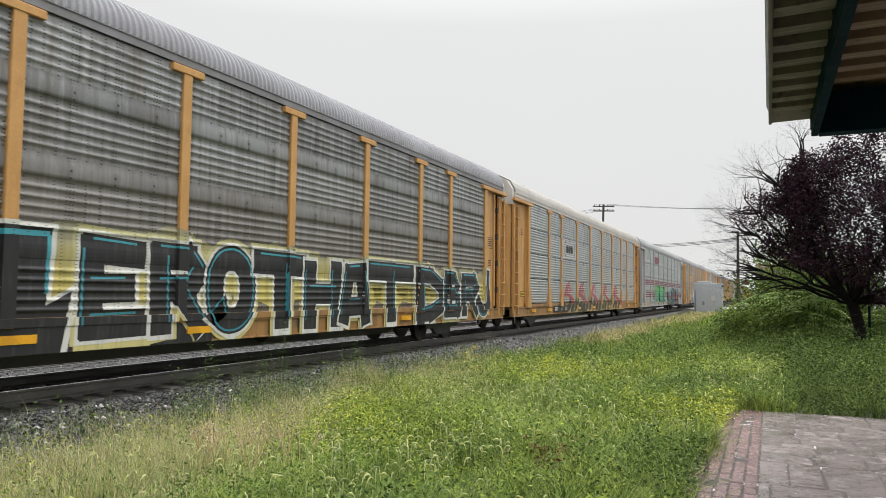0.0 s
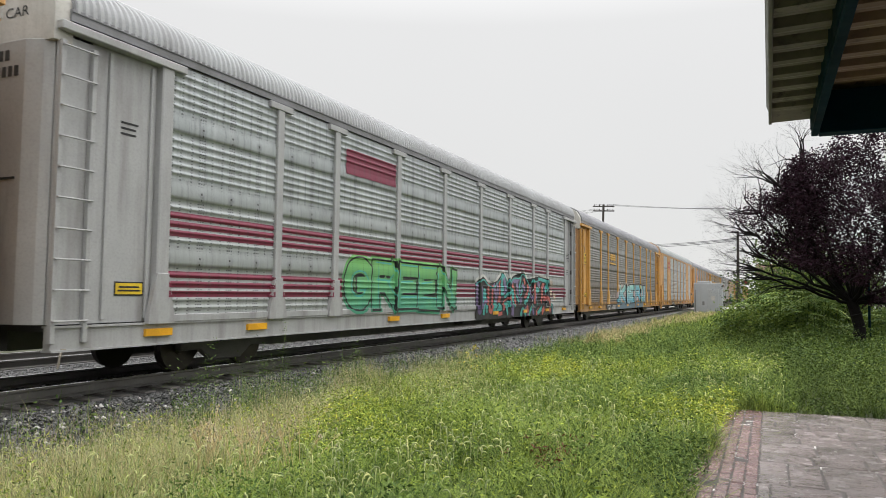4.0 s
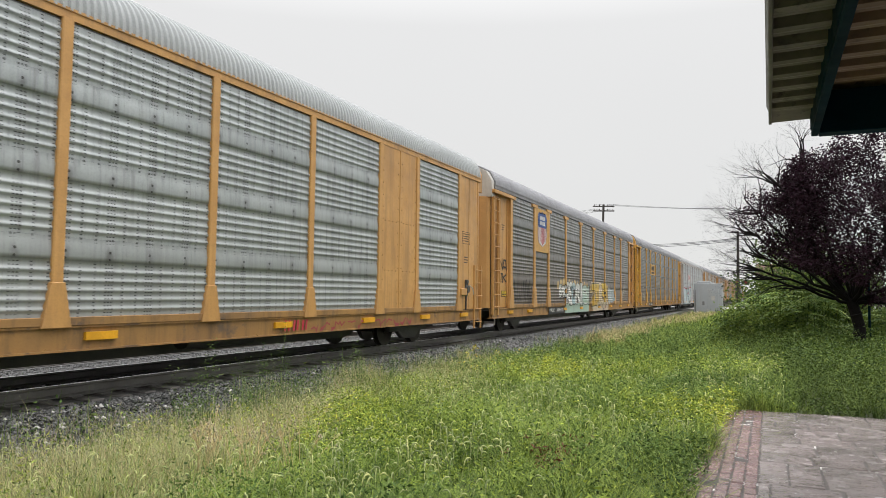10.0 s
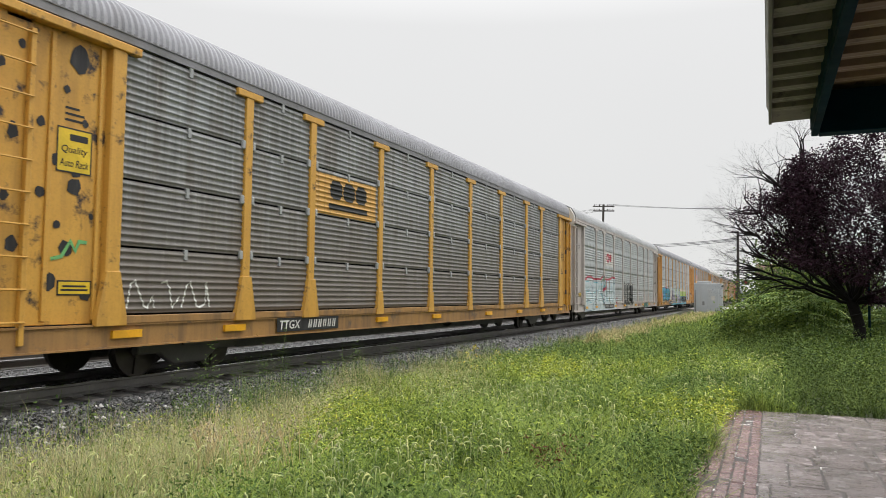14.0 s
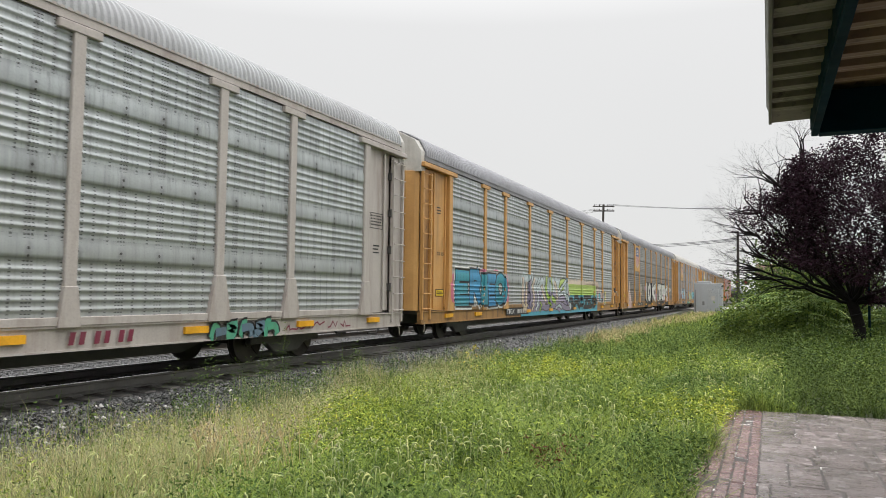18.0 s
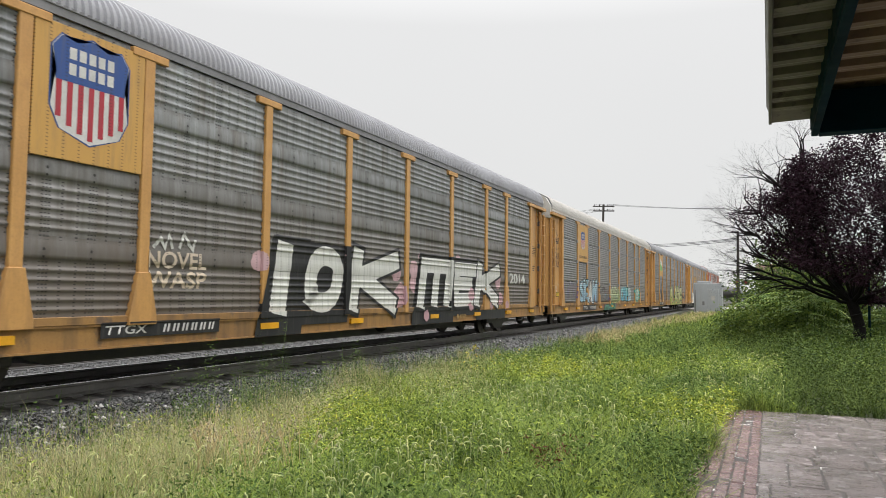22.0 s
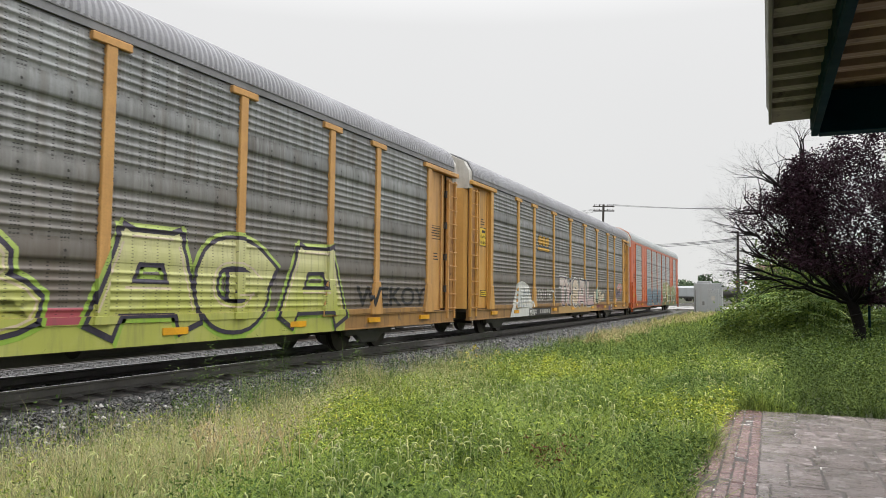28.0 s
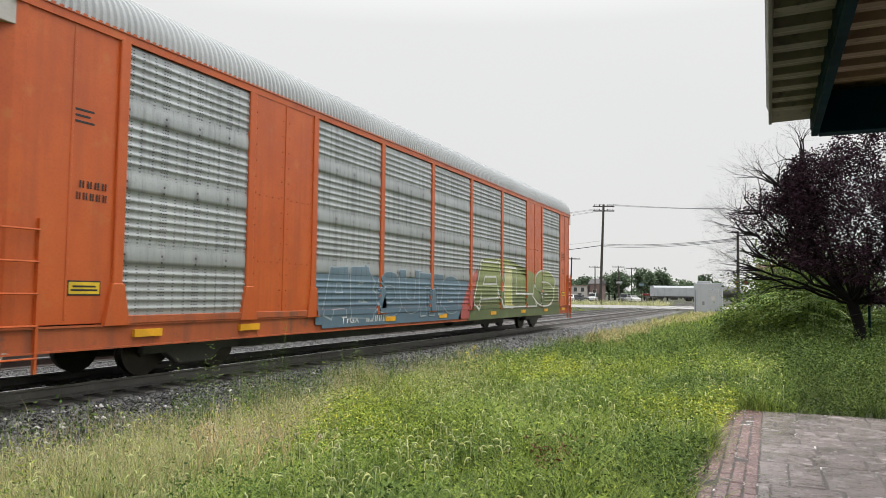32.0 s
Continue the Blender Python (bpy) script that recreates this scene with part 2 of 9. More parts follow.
M_EDGE = mat("dirty roof edge metal", (0.18, 0.17, 0.14), 0.6, other=(0.1, 0.1, 0.08))
M_SLAB = mat("stamped wet concrete", (0.268, 0.226, 0.22), 0.17, other=(0.16, 0.142, 0.132), scale=1.6, grain=11, bump=0.7, dist=0.015, wet=0.18, objvar=0.08, stain=(0.125, 0.11, 0.10))
M_BRICK = mat("wet red brick paver", (0.25, 0.155, 0.15), 0.34, other=(0.17, 0.108, 0.105), scale=6, grain=40, bump=0.5, wet=0.22, objvar=0.15)
M_JOINT = mat("mortar and sand", (0.06, 0.05, 0.043), 0.7, scale=2.2, stain=(0.66, 0.63, 0.61))
M_PALESTONE = mat("pale quartz stone", (0.5, 0.48, 0.46), 0.6, other=(0.38, 0.36, 0.34), island=0.3, scale=8)
M_BURR = mat("brown seed burr", (0.44, 0.40, 0.26), 0.85, other=(0.36, 0.31, 0.19), island=0.3, bump=0)
M_BARK = mat("dark wet bark", (0.013, 0.011, 0.010), 0.85, spec=0.15, other=(0.008, 0.007, 0.007), grain=25, bump=0.8, dist=0.02)
M_PLUM = mat("plum leaf", (0.033, 0.014, 0.022), 0.7, spec=0.12, trans=0.12, other=(0.018, 0.008, 0.013), island=0.6, bump=0)
M_FROND = mat("bright frond leaf", (0.24, 0.35, 0.075), 0.6, trans=0.3, spec=0.25, other=(0.13, 0.22, 0.04), island=0.4, bump=0)
M_LEAF = mat("bush leaf", (0.19, 0.27, 0.05), 0.6, trans=0.25, spec=0.25, other=(0.06, 0.105, 0.022), island=0.7, bump=0)
# darker copy of the bush leaf; the plum tree's shade is in the colour
M_SHADELEAF = mat("bush leaf with tree shade in its colour", (0.11, 0.17, 0.032), 0.6, trans=0.22, spec=0.2, other=(0.03, 0.06, 0.015), island=0.6, bump=0)
M_GRASS = mat("green grass", (0.25, 0.335, 0.062), 0.65, trans=0.14, other=(0.07, 0.13, 0.02), spec=0.2, island=0.75, scale=0.55, bump=0)
# darker copy of the green grass, with tree and canopy shade in its colour
M_SHADEGRASS = mat("soft grass with shade in its colour", (0.15, 0.215, 0.05), 0.65, trans=0.14, other=(0.06, 0.10, 0.02), spec=0.2, island=0.6, scale=0.55, bump=0)
M_GRASSY = mat("yellow green grass", (0.60, 0.58, 0.33), 0.75, trans=0.3, other=(0.36, 0.40, 0.16), spec=0.15, island=0.45, scale=0.5, bump=0)
M_STRAW = mat("dry straw grass", (0.68, 0.56, 0.31), 0.75, trans=0.3, spec=0.15, other=(0.40, 0.34, 0.17), island=0.35, scale=0.5, bump=0)
# creeper leaf darkened by colour for the shaded ground behind the pavement
M_SHADEIVY = mat("ground leaf with shade in its colour", (0.085, 0.125, 0.028), 0.75, trans=0.1, spec=0.1, other=(0.035, 0.06, 0.013), island=0.7, scale=0.8, bump=0)
M_WEED = mat("broad weed leaf", (0.32, 0.42, 0.07), 0.65, trans=0.18, spec=0.2, other=(0.09, 0.16, 0.022), island=0.75, scale=0.6, bump=0)
M_WEEDY = mat("yellowish weed leaf", (0.50, 0.54, 0.075), 0.65, trans=0.2, spec=0.2, other=(0.22, 0.30, 0.04), island=0.6, scale=0.6, bump=0)
M_WEEDB = mat("bluish weed leaf", (0.17, 0.255, 0.07), 0.7, trans=0.2, spec=0.15, other=(0.07, 0.125, 0.035), island=0.7, scale=0.7, bump=0)
M_SEED = mat("pale seed head", (0.52, 0.56, 0.29), 0.75, trans=0.3, spec=0.1, other=(0.42, 0.47, 0.2), island=0.4, bump=0)
M_REDWEED = mat("reddish dead weed", (0.20, 0.07, 0.035), 0.7, island=0.3, bump=0)
M_FLOWER = mat("yellow petals", (0.75, 0.62, 0.04), 0.5, bump=0)
M_FARTREE = mat("far foliage", (0.12, 0.17, 0.095), 0.8, trans=0.2, other=(0.07, 0.11, 0.06), island=0.5, bump=0)
M_BRICKW = mat("dull red brickwork", (0.20, 0.14, 0.125), 0.8, other=(0.16, 0.11, 0.10), scale=0.6)
M_BRICKP = mat("pale stucco", (0.50, 0.47, 0.43), 0.8, scale=0.5)
M_ROOFT = mat("dark shingle", (0.09, 0.085, 0.085), 0.8)
M_ROOFRED = mat("maroon metal roof", (0.16, 0.055, 0.05), 0.6)
M_GLASS = mat("dark window glass", (0.03, 0.035, 0.04), 0.12, spec=0.8, bump=0)
M_CARW = mat("white car paint", (0.7, 0.7, 0.7), 0.3, coat=0.5, bump=0)
M_CARG = mat("grey car lacquer", (0.10, 0.105, 0.11), 0.3, coat=0.5, bump=0)
M_CARR = mat("red car lacquer", (0.25, 0.03, 0.025), 0.3, coat=0.5, bump=0)
M_TYRE = mat("tyre rubber", (0.02, 0.02, 0.02), 0.8, bump=0)
M_LAMPA = mat("amber reflector sheet", (0.85, 0.42, 0.02), 0.4, bump=0)
M_PLACARD = mat("yellow placard", (0.80, 0.55, 0.03), 0.5, bump=0)
M_INK = mat("black lettering paint", (0.02, 0.02, 0.02), 0.6, bump=0)
M_INKW = mat("white lettering paint", (0.68, 0.67, 0.64), 0.6, bump=0)


# ---- mesh helpers ----
class Geo:
    """Verts and faces gathered into one mesh."""

    def __init__(self):
        self.v, self.f = [], []

    def box(self, x0, x1, y0, y1, z0, z1):
        b = len(self.v)
        self.v += [(x, y, z) for x in (x0, x1) for y in (y0, y1) for z in (z0, z1)]
        self.f += [tuple(b + i for i in q) for q in ((0, 1, 3, 2), (4, 6, 7, 5), (0, 4, 5, 1), (2, 3, 7, 6), (0, 2, 6, 4), (1, 5, 7, 3))]
        return self

    def prism(self, pts, axis, a, b):
        """Extrude a polygon of 2-D points along x, y or z from a to b."""
        k, n = len(self.v), len(pts)
        for w in (a, b):
            for p, q in pts:
                self.v.append({"x": (w, p, q), "y": (p, w, q), "z": (p, q, w)}[axis])
        self.f += [tuple(range(k, k + n))[::-1], tuple(range(k + n, k + 2 * n))]
        self.f += [(k + i, k + (i + 1) % n, k + n + (i + 1) % n, k + n + i) for i in range(n)]
        return self

    def tube(self, p, q, r, r2=None, n=8, caps=True):
        p, q = Vector(p), Vector(q)
        r2 = r if r2 is None else r2
        d = (q - p).normalized()
        s = d.orthogonal().normalized()
        t = d.cross(s)
        k = len(self.v)
        for c, rr in ((p, r), (q, r2)):
            for i in range(n):
                a = 2 * math.pi * i / n
                self.v.append(tuple(c + s * (rr * math.cos(a)) + t * (rr * math.sin(a))))
        self.f += [(k + i, k + (i + 1) % n, k + n + (i + 1) % n, k + n + i) for i in range(n)]
        if caps:
            self.f += [tuple(range(k, k + n))[::-1], tuple(range(k + n, k + 2 * n))]
        return self

    def mesh(self, name, bevel=0.0, smooth=False):
        me = bpy.data.meshes.new(name)
        me.from_pydata(self.v, [], self.f)
        bm = bmesh.new()
        bm.from_mesh(me)
        if bevel:
            bmesh.ops.bevel(bm, geom=list(bm.edges), offset=bevel, segments=1, affect="EDGES", profile=0.5)
        bmesh.ops.recalc_face_normals(bm, faces=bm.faces)
        bm.to_mesh(me)
        bm.free()
        if smooth:
            me.polygons.foreach_set("use_smooth", [True] * len(me.polygons))
        return me


def pipe(name, pts, r, n=6):
    """One continuous tube along bent points."""
    v, f = [], []
    for i, p in enumerate(pts):
        d = (Vector(pts[min(i + 1, len(pts) - 1)]) - Vector(pts[max(i - 1, 0)])).normalized()
        s = d.cross(Vector((0, 0, 1))).normalized() if abs(d.z) < 0.99 else Vector((1, 0, 0))
        t = d.cross(s)
        v += [tuple(Vector(p) + s * (r * math.cos(2 * math.pi * k / n)) + t * (r * math.sin(2 * math.pi * k / n))) for k in range(n)]
        if i:
            f += [((i - 1) * n + k, (i - 1) * n + (k + 1) % n, i * n + (k + 1) % n, i * n + k) for k in range(n)]
    me = bpy.data.meshes.new(name)
    me.from_pydata(v, [], f)
    return me


def part(name, me, material, parent=None, loc=(0, 0, 0), label="", rz=0.0, m=None):
    """One mesh object, under a thing or a part; alike pieces share their mesh."""
    ob = new(name, me)
    if not me.materials:
        me.materials.append(None)
    ob.material_slots[0].link = "OBJECT"
    ob.material_slots[0].material = material
    ob.parent = parent
    ob.matrix_basis = m if m is not None else pose(*loc, 0, 0, rz)
    if label:
        ob["label"] = label
    return ob


def thing(name, label, category, loc=(0, 0, 0), group="", kind="", rz=0.0):
    ob = new(name)
    ob.empty_display_size = 0.3
    ob.matrix_basis = pose(*loc, 0, 0, rz)
    return tagged(ob, label, category, group, kind)


def raw_mesh(name, verts, faces):
    """A large mesh from arrays; faces of one size."""
    me = bpy.data.meshes.new(name)
    verts, faces = np.asarray(verts, np.float32), np.asarray(faces, np.int32)
    me.vertices.add(len(verts))
    me.vertices.foreach_set("co", verts.ravel())
    k = faces.shape[1]
    me.loops.add(faces.size)
    me.loops.foreach_set("vertex_index", faces.ravel())
    me.polygons.add(len(faces))
    me.polygons.foreach_set("loop_start", np.arange(0, faces.size, k, dtype=np.int32))
    me.update(calc_edges=True)
    return me


# ---- ground ----
TRACK_X = -9.98
TRACK2_X = -13.95


def ground_z(x, y):
    """Height of the soil: level pavement side, a swale, the ballast bank, level beyond."""
    pts = ((-60, -0.35), (-17.0, -0.5), (-16.0, -0.22), (-8.35, -0.24), (-7.0, -0.5), (-4.0, -0.36), (-0.6, -0.16), (3.0, -0.15), (60, -0.1))
    z = np.interp(x, [p[0] for p in pts], [p[1] for p in pts])
    far = np.clip((y - 72.0) / 8.0, 0, 1)
    return z * (1 - far) - 0.2 * far


def build_ground():
    xs = np.concatenate([[-2500, -900, -300, -120, -60, -35, -24], np.arange(-18, 6.01, 0.25), [9, 14, 24, 40, 90, 250, 800, 2500]])
    ys = np.concatenate([[-2500, -700, -200, -60, -25, -10], np.arange(-4, 40, 0.5), np.arange(40, 130, 2.0), [140, 160, 200, 260, 340, 500, 900, 2800]])
    X, Y = np.meshgrid(xs, ys)
    Z = ground_z(X, Y)
    rng = np.random.default_rng(4)
    near = (X > -7.2) & (X < -0.9) & (Y < 60) & (Y > -4)
    Z = Z + near * rng.normal(0, 0.02, Z.shape)
    n, mm = X.shape
    idx = np.arange(n * mm).reshape(n, mm)
    f = np.stack([idx[:-1, :-1], idx[:-1, 1:], idx[1:, 1:], idx[1:, :-1]], -1).reshape(-1, 4)
    me = raw_mesh("ground", np.stack([X, Y, Z], -1).reshape(-1, 3), f)
    me.polygons.foreach_set("use_smooth", [True] * len(me.polygons))
    ob = part("ground", me, M_SOIL)
    tagged(ob, "uneven green and straw-coloured grassy ground beside the railway", "ground", kind="structure")


build_ground()


def build_track(name, cx, label, near):
    bed = Geo().prism([(-2.35, -0.6), (2.35, -0.6), (1.75, -0.205), (-1.75, -0.205)], "y", -60, 400).mesh("roadbed")
    tagged(part(name + "_bed", bed, M_GRAVEL, None, (cx, 0, 0)), "dark wet crushed-stone ballast bed under the " + label, "ballast", kind="structure")
    prof = [(-0.075, -0.17), (0.075, -0.17), (0.075, -0.155), (0.012, -0.13), (0.012, -0.045), (0.036, -0.03), (0.036, -0.004), (0.03, 0.0), (-0.03, 0.0), (-0.036, -0.004), (-0.036, -0.03), (-0.012, -0.045), (-0.012, -0.13), (-0.075, -0.155)]
    rail_me = Geo().prism(prof, "y", -60, 400).mesh("rail")
    top_me = Geo().box(-0.028, 0.028, -60, 400, 0.0, 0.003).mesh("rail_head")
    tr = thing(name, "steel rails on dark timber sleepers of the " + label, "railway track", (cx, 0, 0), kind="structure")
    for sx in (-0.7525, 0.7525):
        r = part("rail", rail_me, M_STEEL, tr, (sx, 0, 0))
        part("rail_head", top_me, M_RAILTOP, r, (0, 0, 0), "polished running surface")
    tie_me = Geo().box(-1.3, 1.3, -0.115, 0.115, -0.36, -0.175).mesh("sleeper", 0.012)
    plate_me = Geo().box(-0.15, 0.15, -0.1, 0.1, -0.175, -0.163).mesh("tie_plate")
    rr = random.Random(3)
    y, i = (-2.0, 0) if near else (24.0, 0)
    while y < (75 if near else 78):
        t = part("sleeper", tie_me, M_TIE, tr, (rr.uniform(-0.03, 0.03), y, rr.uniform(-0.012, 0.0)), rz=rr.uniform(-1.0, 1.0))
        if y < 30:
            for sx in (-0.7525, 0.7525):
                part("tie_plate", plate_me, M_STEEL, t, (sx, 0, 0))
        y += 0.5 if y < 40 else 1.0
    return tr


build_track("track_near", TRACK_X, "near track", True)
build_track("track_far", TRACK2_X, "far track", False)


# ---- the train: enclosed auto-carrier cars ----
HALF = 13.695
POSTS = [1.80]
for w in (2.832, 1.983, 2.832, 2.832, 2.832, 2.832, 2.832, 1.983, 2.832):
    POSTS.append(POSTS[-1] + w)
SIDE = 1.60
SHEET_Z = 1.0
RIB_Z, BAND_Z = 0.735, 0.31


def rib_profile(style, top):
    """Depth of a side sheet against height: round ribs under a flat band, or ribs with a gap."""
    pts = []
    if style == "band":
        pts = [(0.0, 0.001)]
        n, z0, pitch = 5, 0.03, 0.127
    else:
        pts = [(0.0, -0.05), (0.025, -0.05), (0.029, 0.0)]
        n, z0, pitch = 9, 0.034, 0.1028
    for i in range(n):
        for k, o in ((0.0, 0.0), (0.18, 0.001), (0.30, 0.007), (0.42, 0.017), (0.52, 0.020), (0.62, 0.017), (0.74, 0.007), (0.86, 0.001)):
            pts.append((z0 + (i + k) * pitch, o))
    pts.append((z0 + n * pitch, 0.0))
    if style == "band":
        if not top:
            pts += [(0.744, 0.0), (0.746, 0.007), (0.80, 0.012), (0.86, 0.014), (0.92, 0.012), (0.985, 0.004), (1.010, 0.001), (1.043, 0.001)]
        else:
            pts.append((0.733, 0.0))
    else:
        pts.append((0.966, 0.0))
    return pts


PROFILE = {(st, tp): rib_profile(st, tp) for st in ("band", "gap") for tp in (False, True)}


def sheet_rows(style):
    """Foot and kind of each of the four sheets of a bay."""
    step = RIB_Z + BAND_Z if style == "band" else 0.968
    return [(SHEET_Z + r * step, r == 3) for r in range(4)]


def side_depth(style, z):
    """Depth of the ribbed side at a height."""
    for foot, top in reversed(sheet_rows(style)):
        if z >= foot:
            pr = PROFILE[style, top]
            return float(np.interp(z - foot, [p[0] for p in pr], [p[1] for p in pr]))
    return 0.0


def sheet_mesh(width, style, top):
    pr = PROFILE[style, top]
    v = [(x, y, z) for y in (-width / 2, width / 2) for z, x in pr]
    n = len(pr)
    v += [(-0.02, y, z) for y in (-width / 2, width / 2) for z in (0.0, pr[-1][0])]
    f = [(i, n + i, n + i + 1, i + 1) for i in range(n - 1)]
    f += [(2 * n, 2 * n + 1, 2 * n + 3, 2 * n + 2)]
    me = bpy.data.meshes.new("side_sheet")
    me.from_pydata(v, [], f)
    me.polygons.foreach_set("use_smooth", [i < n - 1 and pr[i][0] != 0.744 for i in range(len(f))])
    return me


ROOF_PTS = [(1.61, 5.03), (1.61, 5.13), (1.59, 5.22), (1.55, 5.31), (1.49, 5.39), (1.41, 5.46), (1.30, 5.53), (1.16, 5.60), (1.00, 5.66), (0.8, 5.72), (0.5, 5.765), (0.0, 5.79)]


def roof_pts(rise):
    return [(x, 5.03 + (z - 5.03) * rise) for x, z in ROOF_PTS]


def roof_mesh(rise):
    """Arched roof sheet with round cross corrugations."""
    rp = roof_pts(rise)
    half = rp + [(-x, z) for x, z in rp[-2::-1]]
    norms = []
    for i in range(len(half)):
        p, q = half[max(i - 1, 0)], half[min(i + 1, len(half) - 1)]
        d = math.hypot(q[0] - p[0], q[1] - p[1])
        norms.append(((q[1] - p[1]) / d, -(q[0] - p[0]) / d))
    ys, offs, y = [], [], -HALF + 0.12
    while y < HALF - 0.25:
        # each flank of a corrugation is a strip of its own, so that its edges stay crisp
        for (d0, o0), (d1, o1) in (((0.0, 0.0), (0.034, 0.0)), ((0.034, 0.0), (0.056, 0.040)), ((0.056, 0.040), (0.096, 0.040)), ((0.096, 0.040), (0.12, 0.0))):
            ys += [y + d0, y + d1]
            offs += [o0, o1]
        y += 0.12
    v = [(x + nx * o, yy, z + nz * o) for yy, o in zip(ys, offs) for (x, z), (nx, nz) in zip(half, norms)]
    n = len(half)
    f = [(a * n + i, a * n + i + 1, (a + 1) * n + i + 1, (a + 1) * n + i) for a in range(0, len(ys) - 1, 2) for i in range(n - 1)]
    me = raw_mesh("roof", v, f)
    me.polygons.foreach_set("use_smooth", [True] * len(me.polygons))
    return me


def gable_pts(inset=0.0, z0=4.6, rise=1.04):
    low = [(1.61, 5.03), (1.60, 5.16), (1.42, 5.46), (0.86, 5.73), (0.0, 5.78)]
    half = [(x - inset if x > 0.3 else x, 5.03 + (z - 5.03) * rise - inset * 0.5) for x, z in low]
    full = half + [(-x, z) for x, z in half[-2::-1]]
    return [(half[0][0], z0)] + full + [(-half[0][0], z0)]


def plan_end(depth, w=1.52):
    return [(w, 0.0), (w, -0.04), (w - 0.1, -depth * 0.55), (w - 0.32, -depth), (-w + 0.32, -depth), (-w + 0.1, -depth * 0.55), (-w, -0.04), (-w, 0.0)]


SH = {}


def shared_car_meshes():
    for st in ("band", "gap"):
        for tp in (False, True):
            SH["long", st, tp] = sheet_mesh(2.832 - 0.17, st, tp)
            SH["short", st, tp] = sheet_mesh(1.983 - 0.17, st, tp)
    SH["roof"] = roof_mesh(1.04)
    SH["roof_tall"] = roof_mesh(1.22)
    SH["gable_tall"] = Geo().prism(gable_pts(0.015, 4.6, 1.22), "y", -0.12, 0.16).mesh("end_cap", 0.006)
    SH["hoop_tall"] = Geo().prism([(x * 1.012, z + 0.02) for x, z in gable_pts(-0.004, 4.98, 1.22)], "y", 0.13, 0.20).mesh("roof_end_hoop")
    SH["post"] = Geo().prism([(-0.02, -0.095), (0.05, -0.095), (0.06, -0.085), (0.06, 0.085), (0.05, 0.095), (-0.02, 0.095)], "z", 0.88, 4.78).mesh("post")
    SH["slim_post"] = Geo().prism([(-0.02, -0.085), (0.04, -0.085), (0.05, -0.07), (0.05, 0.07), (0.04, 0.085), (-0.02, 0.085)], "z", 0.88, 4.92).mesh("post")
    SH["cap"] = Geo().box(-0.02, 0.075, -0.34, 0.34, 4.76, 4.88).mesh("post_cap", 0.01)
    SH["gusset"] = Geo().prism([(-0.26, 0.86), (0.26, 0.86), (0.25, 1.0), (0.115, 1.62), (-0.115, 1.62), (-0.25, 1.0)], "x", -0.01, 0.085).mesh("gusset", 0.008)
    SH["small_gusset"] = Geo().prism([(-0.17, 0.86), (0.17, 0.86), (0.16, 0.95), (0.105, 1.4), (-0.105, 1.4), (-0.16, 0.95)], "x", -0.01, 0.08).mesh("gusset", 0.008)
    SH["clip"] = Geo().box(0.0, 0.06, -0.04, 0.04, -0.075, 0.075).mesh("clip", 0.012)
    SH["tab"] = Geo().box(-0.02, 0.03, -0.035, 0.035, -0.09, 0.07).mesh("clip", 0.006)
    SH["sill"] = Geo().box(-0.12, 0.0, -HALF, HALF, 0.572, 0.858).mesh("side_sill")
    SH["flange"] = Geo().box(-0.16, 0.03, -HALF, HALF, 0, 0.026).mesh("sill_flange")
    SH["kick"] = Geo().box(-0.02, 0.045, -HALF + 1.9, HALF - 1.9, 0.885, 1.0).mesh("side_rail", 0.008)
    SH["gap"] = Geo().box(-0.06, -0.02, -HALF + 1.9, HALF - 1.9, 0.9, 4.9).mesh("backing_sheet")
    SH["chord"] = Geo().box(-0.06, 0.03, -HALF + 0.1, HALF - 0.1, 4.905, 5.05).box(-0.06, 0.045, -HALF + 0.1, HALF - 0.1, 5.02, 5.06).mesh("top_chord")
    SH["under"] = Geo().box(-1.5, 1.5, -HALF + 0.05, HALF - 0.05, 0.80, 0.95).mesh("underframe")
    SH["center"] = Geo().prism([(-HALF + 0.3, 0.88), (-HALF + 0.3, 0.5), (-8.4, 0.5), (-7.6, 0.26), (7.6, 0.26), (8.4, 0.5), (HALF - 0.3, 0.5), (HALF - 0.3, 0.88)], "x", -0.38, 0.38).mesh("center_sill")
    SH["bearer"] = Geo().prism([(-1.48, 0.85), (1.48, 0.85), (1.48, 0.74), (0.4, 0.5), (-0.4, 0.5), (-1.48, 0.74)], "y", -0.1, 0.1).mesh("cross_bearer")
    SH["tank"] = Geo().tube((0.75, -0.9, 0.55), (0.75, 0.9, 0.55), 0.2, n=14).mesh("air_reservoir", smooth=False)
    SH["endwall"] = Geo().prism(plan_end(0.22), "z", 0.90, 4.62).mesh("end_door", 0.006)
    SH["endwall_seam"] = Geo().box(-0.012, 0.012, -0.235, -0.2, 0.95, 4.6).box(-1.1, 1.1, -0.232, -0.2, 2.78, 2.81).mesh("door_seam")
    SH["gable"] = Geo().prism(gable_pts(0.015, 4.6), "y", -0.12, 0.16).mesh("end_cap", 0.006)
    SH["gable_shade"] = Geo().prism([(x * 1.012, z + 0.02) for x, z in gable_pts(-0.004, 4.98)], "y", 0.13, 0.20).mesh("roof_end_hoop")
    SH["ladder"] = Geo().box(-0.05, -0.025, -0.04, 0.52, 0.9, 4.7).mesh("ladder", 0.004)
    SH["stile"] = Geo().box(-0.025, 0.05, -0.035, 0.035, 0.66, 4.62).mesh("stile", 0.006)
